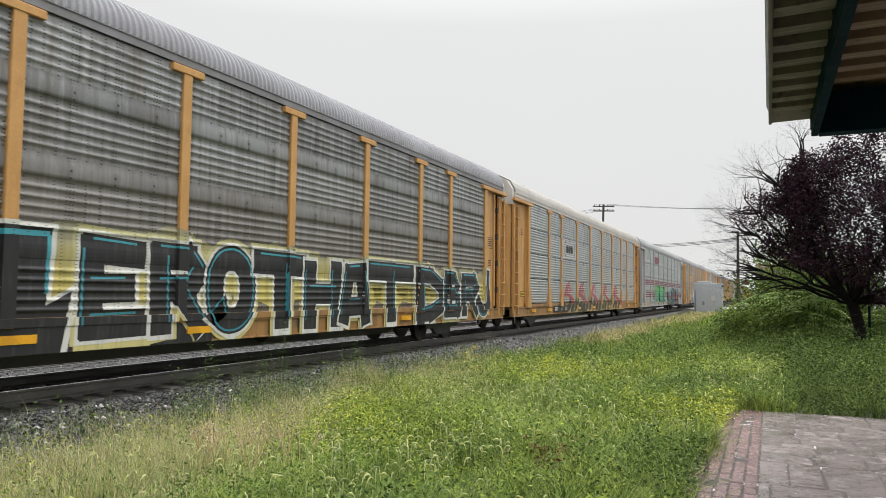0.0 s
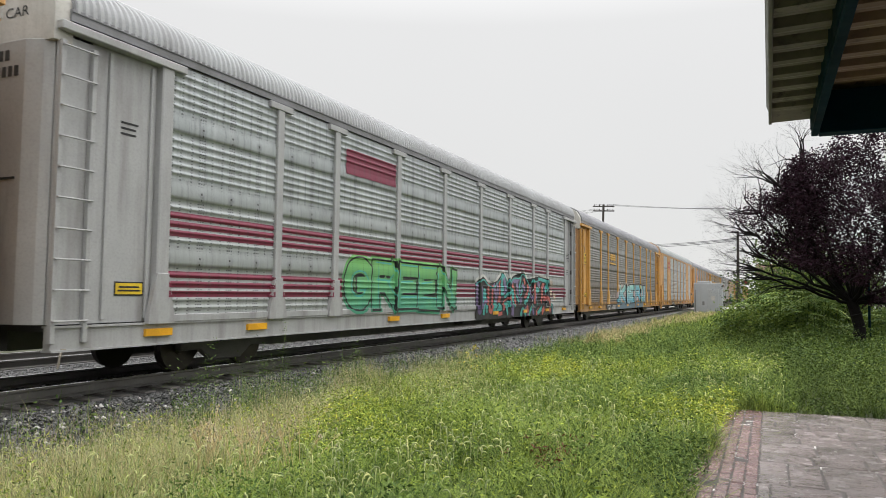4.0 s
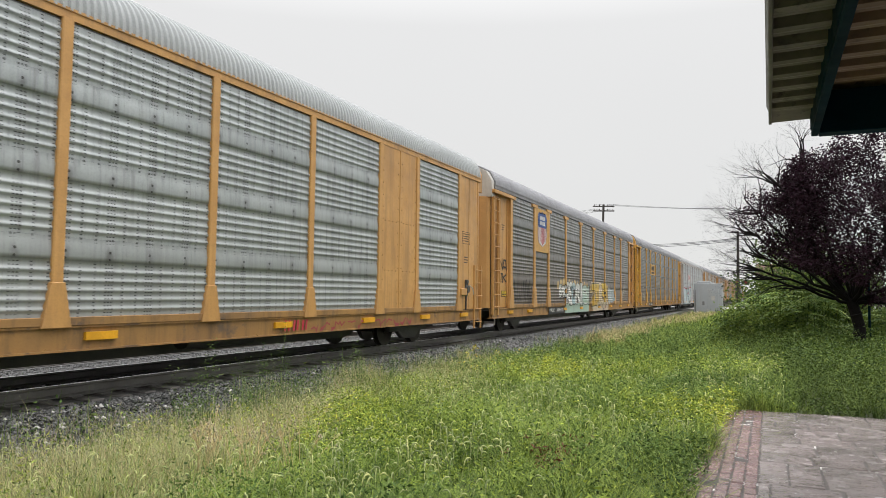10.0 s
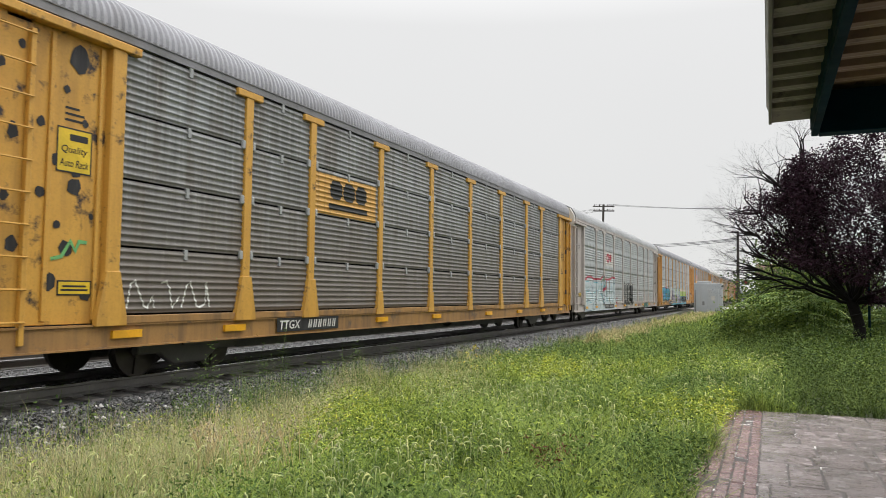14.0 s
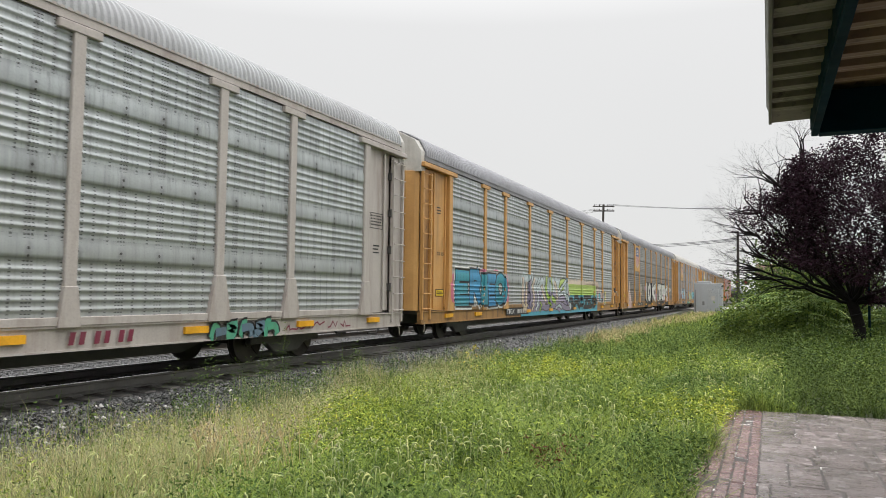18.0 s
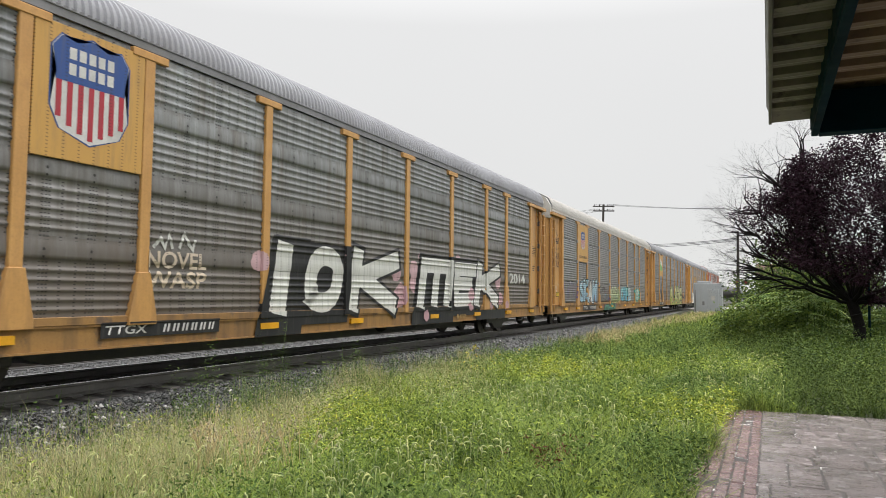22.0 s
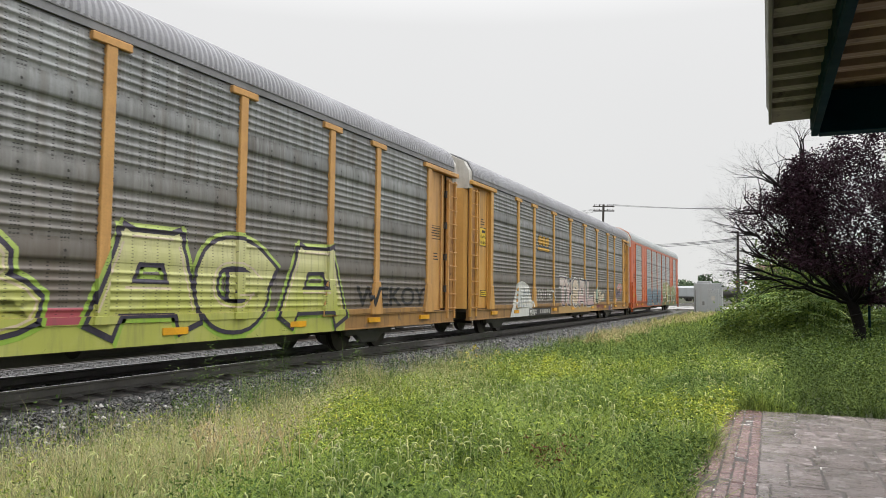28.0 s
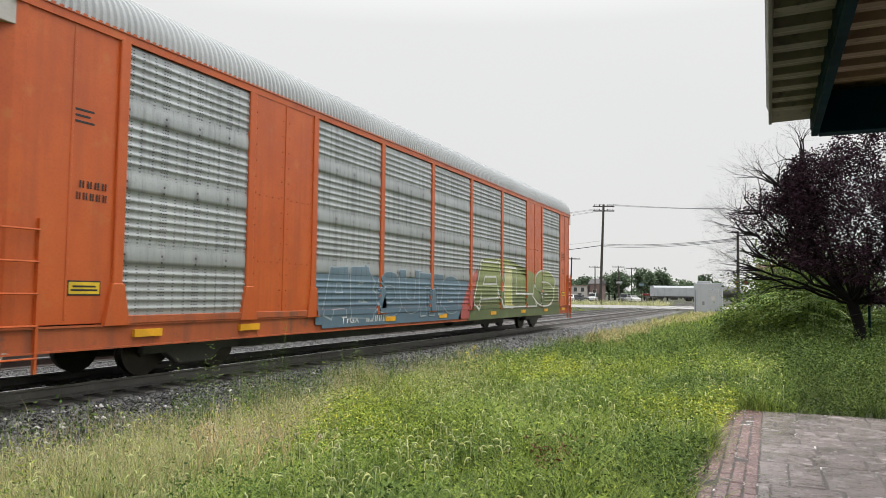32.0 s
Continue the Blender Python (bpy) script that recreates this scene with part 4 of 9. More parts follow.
def drape(name, bm, spec, car, material, lift, label="", ribs=True, flat=None):
    """Lay a flat shape (drawn in s along the car and z) over the ribs, posts and sill."""
    if not bm.faces:
        bm.free()
        return None
    zs = [v.co.z for v in bm.verts]
    ss = [v.co.y for v in bm.verts]
    cuts = [0.884, 0.887, 0.998, 1.002]
    if ribs:
        for foot, top in sheet_rows(spec["sheets"]):
            cuts += [foot + p[0] for p in PROFILE[spec["sheets"], top]]
    for z in cuts:
        if min(zs) < z < max(zs):
            bmesh.ops.bisect_plane(bm, geom=bm.verts[:] + bm.edges[:] + bm.faces[:], plane_co=(0, 0, z), plane_no=(0, 0, 1))
    for p in POSTS:
        for d in (-0.262, -0.256, -0.242, -0.236, -0.19, -0.153, -0.147, -0.103, -0.097, 0.097, 0.103, 0.147, 0.153, 0.19, 0.236, 0.242, 0.256, 0.262):
            if abs(d) > 0.11 and min(zs) > 1.62:
                continue
            if min(ss) < p + d < max(ss):
                bmesh.ops.bisect_plane(bm, geom=bm.verts[:] + bm.edges[:] + bm.faces[:], plane_co=(0, p + d, 0), plane_no=(0, 1, 0))
    for v in bm.verts:
        if v.co.z < 0.606:
            v.co.z = 0.549
        v.co.x += lift if flat else surface(spec, v.co.y, v.co.z) + lift
    me = bpy.data.meshes.new(name)
    bmesh.ops.recalc_face_normals(bm, faces=bm.faces)
    bm.to_mesh(me)
    bm.free()
    return tagged(part(name, me, material, car, (SIDE, -HALF, 0), label), kind="stuff")


def letters(text, s0, s1, z0, z1, fat=0.0, slant=0.0, grow=0.0, wobble=0.0, seed=0):
    """A bmesh of block letters filling a rectangle of the car's side."""
    cu = bpy.data.curves.new("letters", "FONT")
    cu.body, cu.fill_mode, cu.resolution_u = text, "FRONT", 3
    cu.offset = fat
    cu.shear = slant
    ob = bpy.data.objects.new("letters", cu)
    me = bpy.data.meshes.new_from_object(ob)
    bm = bmesh.new()
    bm.from_mesh(me)
    bpy.data.objects.remove(ob)
    bpy.data.meshes.remove(me)
    if not bm.verts:
        return bm
    ref = letter_box(text, slant)
    sx, sz = (s1 - s0) / (ref[1] - ref[0]), (z1 - z0) / (ref[3] - ref[2])
    for v in bm.verts:
        u, w = (v.co.x - ref[0]) * sx + s0, (v.co.y - ref[2]) * sz + z0
        if wobble:
            w += wobble * math.sin(u * 2.3 + seed)
            u += wobble * 0.7 * math.sin(w * 4.1 + u + seed)
        v.co = (0, u, w)
    return bm


BOXES = {}


def letter_box(text, slant):
    if (text, slant) not in BOXES:
        cu = bpy.data.curves.new("letters", "FONT")
        cu.body, cu.fill_mode, cu.shear = text, "FRONT", slant
        ob = bpy.data.objects.new("letters", cu)
        me = bpy.data.meshes.new_from_object(ob)
        xs, ys = [v.co.x for v in me.vertices], [v.co.y for v in me.vertices]
        BOXES[text, slant] = (min(xs), max(xs), min(ys), max(ys))
        bpy.data.objects.remove(ob)
        bpy.data.meshes.remove(me)
    return BOXES[text, slant]


def poly(shapes):
    """A bmesh of filled outlines given as lists of (s, z); each lies a hair over the one before."""
    bm = bmesh.new()
    for k, pts in enumerate(shapes):
        bm.faces.new([bm.verts.new((0.00012 * min(k, 12), s, z)) for s, z in pts])
    bmesh.ops.triangulate(bm, faces=bm.faces[:])
    return bm


def rects(*boxes):
    return poly([[(a, c), (b, c), (b, d), (a, d)] for a, b, c, d in boxes])


def piece(i, text, s0, s1, z0, z1, fill, line, halo=None, fat=0.05, slant=0.0, wobble=0.05, label="", border=0.045, seed=0):
    """Sprayed letters, each leaning and sized its own way, with an outline and at times a halo."""
    spec, car = CARS[i], TRAIN[i]
    rng = random.Random(seed + len(text) * 7 + i)
    share = [{"I": 0.42, "M": 1.25}.get(ch, 1.0) for ch in text]
    H = z1 - z0
    cells = []
    for k, ch in enumerate(text):
        step = (s1 - s0) * share[k] / sum(share)
        a = s0 + (s1 - s0) * sum(share[:k]) / sum(share) - 0.04 * step
        b = a + step * 1.02
        cells.append((ch, a, b, z0 + H * rng.uniform(0, 0.10), z1 - H * rng.uniform(0, 0.12), slant + rng.uniform(-0.12, 0.16)))
    layers = [("paint_outline", fat + border, line, 0.006, ""), ("painted_lettering", fat, fill, 0.009, label)]
    if halo:
        layers.insert(0, ("paint_halo", fat + border * 2.0, halo, 0.003, ""))
    for j, (name, f, material, lift, lab) in enumerate(layers):
        for k, (ch, a, b, u, v, lean) in enumerate(cells):
            up = lift if name == "paint_halo" else 0.006 + 0.0018 * k + (0.0009 if name == "painted_lettering" else 0.0)
            drape(name, letters(ch, a, b, u, v, f, lean, 0, wobble, seed + k), spec, car, material, up, lab)
    if fill == P_BLACK:
        return
    # short glints along the upper strokes
    sh = []
    for ch, a, b, u, v, lean in cells:
        w = b - a
        sh += stroke([(a + w * 0.22, v - H * 0.06), (a + w * 0.40, v - H * 0.05)], 0.03) + stroke([(a + w * 0.16, u + H * 0.5), (a + w * 0.17, u + H * 0.25)], 0.025)
    drape("paint_glint", poly(sh), spec, car, P_WHITE, 0.009 + 0.0018 * len(text))


# broad-brush letters: strokes through the points of a five by five grid, across then up
GLYPHS = {"A": "00 14 34 40|11 31", "B": "00 04 24 33 22 02|22 41 30 00", "C": "43 34 14 03 01 10 30 41", "D": "00 04 24 43 41 20 00", "E": "44 04 00 40|02 32",
          "G": "43 34 14 03 01 10 30 42 22", "H": "00 04|40 44|02 42", "I": "20 24", "J": "44 41 30 10 01", "K": "00 04|02 44|12 40", "L": "04 00 40", "M": "00 04 44 40|24 20",
          "N": "00 04 40 44", "O": "10 01 03 14 34 43 41 30 10", "P": "00 04 34 43 32 02", "R": "00 04 34 43 32 02|22 40", "S": "43 34 14 03 12 32 41 30 10 01",
          "T": "04 44|24 20", "U": "04 01 10 30 41 44", "Y": "04 22 44|22 20", "Z": "04 44 00 40"}


def bars(pts, w, slip=0.0, grow=0.5):
    """Broad strokes with square ends along a bent line, shifted sideways by slip."""
    out = []
    for (a, b), (c, d) in zip(pts, pts[1:]):
        L = math.hypot(c - a, d - b) or 1e-6
        ux, uz = (c - a) / L, (d - b) / L
        nx, nz = -uz, ux
        if nz < 0 or (nz == 0 and nx > 0):
            nx, nz = -nx, -nz
        a2, b2, c2, d2 = a - ux * w * grow + nx * slip, b - uz * w * grow + nz * slip, c + ux * w * grow + nx * slip, d + uz * w * grow + nz * slip
        out.append([(p, max(0.585, q)) for p, q in ((a2 - nx * w / 2, b2 - nz * w / 2), (c2 - nx * w / 2, d2 - nz * w / 2), (c2 + nx * w / 2, d2 + nz * w / 2), (a2 + nx * w / 2, b2 + nz * w / 2))])
    return out


def brush(pts, w, grow, round_, slip=0.0):
    """Broad strokes: square bars for straight letters, one smooth mitred band for round ones."""
    if not round_:
        return bars(pts, w, slip, grow)
    closed = pts[0] == pts[-1] or math.hypot(pts[0][0] - pts[-1][0], pts[0][1] - pts[-1][1]) < 0.12
    if closed:
        way = rounded_line(pts[:-1] + [pts[0], pts[1]], 2)[2:-1]
        way = way + [way[0]]
    else:
        (a, b), (c, d) = pts[0], pts[1]
        (p, q), (r, s) = pts[-2], pts[-1]
        h, j = w * grow / (math.hypot(c - a, d - b) or 1e-6), w * grow / (math.hypot(r - p, s - q) or 1e-6)
        way = rounded_line([(a - (c - a) * h, b - (d - b) * h)] + list(pts[1:-1]) + [(r + (r - p) * j, s + (s - q) * j)], 2)
    if slip:
        quads = stroke(way, slip * 2, 0.0)
        way = [k[3] for k in quads] + [quads[-1][2]]
    return [[(s, max(0.585, z)) for s, z in k] for k in stroke(way, w, 0.0)]


def heavy(i, text, spans, z0, z1, fills, line, rim=0.05, w=0.32, lean=0.0, halo=None, edge=None, label="", seed=0, base=0.006):
    """Broad-brush letters in given spans, each with an outline, and at times a halo and a bright inner edge."""
    spec, car = CARS[i], TRAIN[i]
    rng = random.Random(seed + i)
    cells = []
    for ch, (a, b) in zip(text, spans):
        u, v = z0 + rng.uniform(-0.03, 0.05), z1 + rng.uniform(-0.08, 0.05)
        W = min(w * (b - a), 0.30 * (v - u)) if ch != "I" else 0.7 * (b - a)
        lines = []
        for run in GLYPHS[ch].split("|"):
            pts = []
            for p in run.split():
                gx, gz = int(p[0]) / 4 + rng.uniform(-0.03, 0.03), int(p[1]) / 4 + rng.uniform(-0.03, 0.03)
                z = u + W / 2 + gz * (v - u - W)
                pts.append((a + W / 2 + gx * (b - a - W) + lean * (z - u), z))
            lines.append(pts)
        cells.append((lines, W, ch in "OCGSUJ" or (ch in "BDPR" and i in (5, 11))))
    if halo:
        drape("paint_halo", poly([q for lines, W, soft in cells for pts in lines for q in brush(pts, W + rim * 2 + 0.13, 0.42, soft)]), spec, car, halo, base - 0.003)
    for k, (lines, W, soft) in enumerate(cells):
        up = base + 0.0035 * k
        drape("paint_outline", poly([q for pts in lines for q in brush(pts, W + rim * 2, 0.5, soft)]), spec, car, line, up)
        drape("painted_lettering", poly([q for pts in lines for q in brush(pts, W, 0.45, soft)]), spec, car, fills[k % len(fills)], up + 0.0017, label)
        if edge:
            drape("paint_glint", poly([q for pts in lines for q in brush(pts, 0.035, 0.1, soft, W * 0.36)]), spec, car, edge, up + 0.0032)


def bumps(rng, s0, s1, z, r, step):
    """A row of round lobes, as of sprayed clouds."""
    return [blob(rng, s, z + rng.uniform(-0.3, 0.3) * r, r * rng.uniform(0.7, 1.2), r * rng.uniform(0.8, 1.2), 12, 0.12) for s in np.arange(s0, s1, step)]


def blob(rng, s, z, rs, rz, n=14, rough=0.25):
    return [(s + rs * (1 + rng.uniform(-rough, rough)) * math.cos(a), max(0.58, z + rz * (1 + rng.uniform(-rough, rough)) * math.sin(a))) for a in [2 * math.pi * k / n for k in range(n)]]


def stroke(pts, w, taper=0.3):
    """Quads along a bent line, mitred at the bends, for brush marks."""
    n = len(pts) - 1
    normals = []
    for (a, b), (c, d) in zip(pts, pts[1:]):
        L = math.hypot(c - a, d - b) or 1e-6
        normals.append((-(d - b) / L, (c - a) / L))
    sides = []
    for k, (a, b) in enumerate(pts):
        (px, pz), (qx, qz) = normals[max(k - 1, 0)], normals[min(k, n - 1)]
        mx, mz = px + qx, pz + qz
        m = math.hypot(mx, mz)
        if m < 0.3:
            mx, mz, m = qx, qz, 1.0
        h = w * (1 - taper * k / n) / 2 * min(1.5, 2.0 / m) / m
        sides.append(((a - mx * h, b - mz * h), (a + mx * h, b + mz * h)))
    return [[sides[k][0], sides[k + 1][0], sides[k + 1][1], sides[k][1]] for k in range(n)]


def ribbons(i, runs, line, rim, lift, label=""):
    """Brush strokes of given paint, breadth and way, each over the one before and with an outline of its own."""
    edges, fills = bmesh.new(), {}
    for k, (material, w, way) in enumerate(runs):
        way = rounded_line(way, 2 if len(way) > 2 else 0)
        (a, b), (c, d) = way[0], way[1]
        (p, q), (r, s) = way[-2], way[-1]
        h, j = w * 0.35 / (math.hypot(c - a, d - b) or 1e-6), w * 0.35 / (math.hypot(r - p, s - q) or 1e-6)
        way = [(a - (c - a) * h, b - (d - b) * h)] + way[1:-1] + [(r + (r - p) * j, s + (s - q) * j)]
        for bm, width, up in ((edges, w + rim * 2, 0.0), (fills.setdefault(material, bmesh.new()) if material not in fills else fills[material], w, 0.00035)):
            if width == w or line:
                for quad in stroke(way, width, 0.0):
                    bm.faces.new([bm.verts.new((0.0007 * k + up, u, max(0.585, v))) for u, v in quad])
    if line:
        drape("paint_outline", edges, CARS[i], TRAIN[i], line, lift)
    else:
        edges.free()
    for material, bm in fills.items():
        drape("brush_stroke", bm, CARS[i], TRAIN[i], material, lift, label)


def crested(i, crest, foot, layers):
    """One broad painted ground under a jagged crest, with coloured lines running along it."""
    rng = random.Random(i)
    (a, b), (c, d) = crest[0], crest[-1]
    fill, lift = layers[0]
    bm = poly([[(a, foot)] + crest + [(c, foot)]])
    drape("paint_ground", bm, CARS[i], TRAIN[i], fill, lift, "broad painted ground of the letters")
    for material, w, up, lift in layers[1:]:
        way = rounded_line([(s + rng.uniform(-0.01, 0.01), z + up) for s, z in crest], 1)
        drape("paint_outline", poly(stroke(way, w, 0.0)), CARS[i], TRAIN[i], material, lift)


def rounded_line(pts, times=2):
    """Cut the corners of a bent line until it runs smoothly."""
    for _ in range(times):
        out = [pts[0]]
        for (a, b), (c, d) in zip(pts, pts[1:]):
            out += [(a * 0.75 + c * 0.25, b * 0.75 + d * 0.25), (a * 0.25 + c * 0.75, b * 0.25 + d * 0.75)]
        pts = out + [pts[-1]]
    return pts


def starburst(s, z, r, rng):
    """A small eight-pointed star."""
    return [(s + (r if k % 2 == 0 else r * 0.3) * math.cos(k * math.pi / 8 + 0.2) * rng.uniform(0.8, 1.2), z + (r if k % 2 == 0 else r * 0.3) * math.sin(k * math.pi / 8 + 0.2)) for k in range(16)]


def five_star(s, z, r):
    """A plain five-pointed star."""
    return [(s + (r if k % 2 == 0 else r * 0.42) * math.sin(k * math.pi / 5), max(0.585, z + (r if k % 2 == 0 else r * 0.42) * math.cos(k * math.pi / 5))) for k in range(10)]


def peaked(i, starts, material, edge, seed):
    """Sharp leaning peaks with a foot that runs down onto the sill."""
    rng = random.Random(seed)
    body, rim = [], []
    for s, w in starts:
        one = [(0, 1.28), (0.20, 1.86), (0.40, 2.04), (0.63, 1.50), (0.53, 1.42), (0.40, 1.74), (0.30, 1.50), (0.62, 1.32), (1.0, 1.04), (0.97, 0.62), (0.72, 0.80), (0.32, 1.24)]
        one = [(s + p * w + rng.uniform(-0.05, 0.05), z + rng.uniform(-0.04, 0.04)) for p, z in one]
        body.append(one)
        rim += stroke(one + one[:1], 0.035, 0.0)
    drape("painted_lettering", poly(body), CARS[i], TRAIN[i], material, 0.005, "faded red peaked letters")
    drape("paint_outline", poly(rim), CARS[i], TRAIN[i], edge, 0.009)


def spikes(i, s0, s1, material, seed, n):
    """Slanting dark shards along the sill."""
    rng = random.Random(seed)
    sh = []
    for k in range(n):
        s = s0 + (s1 - s0) * k / n
        w, t = rng.uniform(0.35, 0.75), rng.uniform(0.95, 1.5)
        lean = rng.uniform(0.2, 0.7)
        sh.append([(s, 0.60), (s + w, 0.60 + rng.uniform(0, 0.1)), (s + w * 0.75 + lean * 0.5, 0.9), (s + w * 0.3 + lean, t), (s + lean * 0.4, 0.92)])
    drape("painted_fringe", poly(sh), CARS[i], TRAIN[i], material, 0.010)


def wild(i, s0, s1, z0, z1, fills, line, halo, seed, n=None, label="", back=None):
    """An unreadable interlocked piece: bent bars, arrows and outlines."""
    rng = random.Random(seed)
    spec, car = CARS[i], TRAIN[i]
    n = n or max(4, int((s1 - s0) / 0.62))
    step = (s1 - s0) / n
    H = z1 - z0
    if back:
        bm = poly([blob(rng, s0 + step * (k + 0.5), (z0 + z1) / 2, step * 0.75, H * 0.52) for k in range(n)])
        drape("paint_cloud", bm, spec, car, back, 0.002)
    big, lines = [[] for _ in fills], []
    hal = []
    for k in range(n):
        a = s0 + step * k
        kind = rng.randrange(4)
        lean = rng.uniform(-0.15, 0.25) * step
        if kind == 0:
            p = [[(a, z0), (a + lean, z1 - 0.1 * H), (a + step * 0.4 + lean, z1)], [(a + step * 0.2, z0 + H * 0.5), (a + step * 0.8, z0 + H * 0.62), (a + step * 0.95, z0)]]
        elif kind == 1:
            p = [[(a + step * 0.9, z1 - 0.05), (a + step * 0.15, z0 + 0.7 * H), (a + step * 0.85, z0 + 0.4 * H), (a, z0 + 0.03)]]
        elif kind == 2:
            p = [[(a + step * 0.1, z0), (a + step * 0.35, z1), (a + step * 0.7, z0 + 0.05)], [(a + step * 0.3, z0 + 0.35 * H), (a + step, z0 + 0.45 * H)]]
        else:
            p = [[(a + step * 0.15, z1), (a + step * 0.1, z0 + 0.2 * H), (a + step * 0.5, z0), (a + step * 0.9, z0 + 0.25 * H), (a + step * 0.85, z1 - 0.1 * H)]]
        for q in p:
            q = rounded_line([(s + rng.uniform(-0.08, 0.08) * step, z + rng.uniform(-0.04, 0.04) * H) for s, z in q])
            w = step * rng.uniform(0.26, 0.42)
            hal += stroke(q, w + 0.20, 0.1)
            lines += stroke(q, w + 0.085, 0.1)
            big[rng.randrange(len(fills))] += stroke(q, w, 0.1)
    if halo:
        drape("paint_halo", poly(hal), spec, car, halo, 0.004)
    drape("paint_outline", poly(lines), spec, car, line, 0.007)
    for j, sh in enumerate(big):
        if sh:
            drape("paint_fill", poly(sh), spec, car, fills[j], 0.010 + 0.0015 * j, label if j == 0 else "")


def tag(i, s0, s1, z0, z1, material, seed, w=0.035, lift=0.012):
    """A thin unreadable scrawl."""
    rng = random.Random(seed)
    n = max(6, int((s1 - s0) / 0.09))
    sh = []
    for rowz in ([z0, z1],):
        pts = []
        for k in range(n):
            pts.append((s0 + (s1 - s0) * k / n + rng.uniform(-0.05, 0.05), rng.uniform(z0, z1) if k % 2 else (z0 if rng.random() < 0.5 else z1)))
            if len(pts) >= 4 and rng.random() < 0.35:
                sh += stroke(pts, w, 0.0)
                pts = []
        sh += stroke(pts, w, 0.0) if len(pts) > 1 else []
    drape("scrawl", poly(sh), CARS[i], TRAIN[i], material, lift, "thin sprayed scrawl")


def marks(i, s0, s1, z0, z1, counts, material, plate=None, slant=0.03, lift=0.008):
    """Stencilled marks as plain bars, one for each sign, in groups; the owner's four letters are lettered."""
    if plate:
        drape("mark_plate", rects((s0 - 0.08, s1 + 0.08, z0 - 0.05, z1 + 0.05)), CARS[i], TRAIN[i], plate, lift - 0.004, ribs=False)
    total = sum(counts) + 1.4 * (len(counts) - 1)
    u = (s1 - s0) / total
    s, sh = s0, []
    for c in counts:
        if counts == (4, 6) and c == 4:
            drape("reporting_mark", letters("TTGX", s, s + 3.8 * u, z0, z1, 0.015, 0.12), CARS[i], TRAIN[i], material, lift, "white slanted reporting mark", ribs=False)
            s += 5.4 * u
            continue
        for _ in range(c):
            sh += [[(s, z0), (s + u * 0.22, z0), (s + u * 0.22 + slant, z1), (s + slant, z1)], [(s + u * 0.40, z0), (s + u * 0.62, z0), (s + u * 0.62 + slant, z1), (s + u * 0.40 + slant, z1)]]
            s += u
        s += u * 1.4
    drape("stencilling", poly(sh), CARS[i], TRAIN[i], material, lift, "stencilled reporting marks", ribs=False)


def rounded(s0, s1, z0, z1, c):
    return [(s0 + c, z0), (s1 - c, z0), (s1, z0 + c), (s1, z1 - c), (s1 - c, z1), (s0 + c, z1), (s0, z1 - c), (s0, z0 + c)]


def ring(s0, s1, z0, z1, w, open_right=False):
    """A rounded frame of four bars, or three when open."""
    r = [[(s0 + w * 0.6, z1 - w), (s1, z1 - w), (s1, z1), (s0 + w * 0.6, z1)], [(s0 + w * 0.6, z0), (s1, z0), (s1, z0 + w), (s0 + w * 0.6, z0 + w)], [(s0, z0 + w * 0.6), (s0 + w, z0 + w * 0.9), (s0 + w, z1 - w * 0.9), (s0, z1 - w * 0.6)]]
    if not open_right:
        r.append([(s1 - w, z0 + w), (s1, z0 + w), (s1, z1 - w), (s1 - w, z1 - w)])
    return r


def emblem_blocks(i, s0, s1, z0, z1, material, bar=True, board=None):
    """A railway emblem reduced to three blocks over a bar."""
    u = (s1 - s0) / 3.2
    sh = [rounded(s0 + k * u * 1.1, s0 + k * u * 1.1 + u, z0, z1, u * 0.22) for k in range(3)]
    if bar:
        sh.append([(s0 - 0.04, z0 - 0.22), (s1 + 0.04, z0 - 0.22), (s1 + 0.04, z0 - 0.10), (s0 - 0.04, z0 - 0.10)])
    if material is not M_INK:
        drape("emblem_rim", poly([[(a + (0.05 if a > (s0 + s1) / 2 else -0.05), b + (0.04 if b > z0 + 0.1 else -0.04)) for a, b in q] for q in sh]), CARS[i], TRAIN[i], M_INK, 0.006)
    drape("emblem", poly(sh), CARS[i], TRAIN[i], material, 0.012, "emblem blocks over a bar")


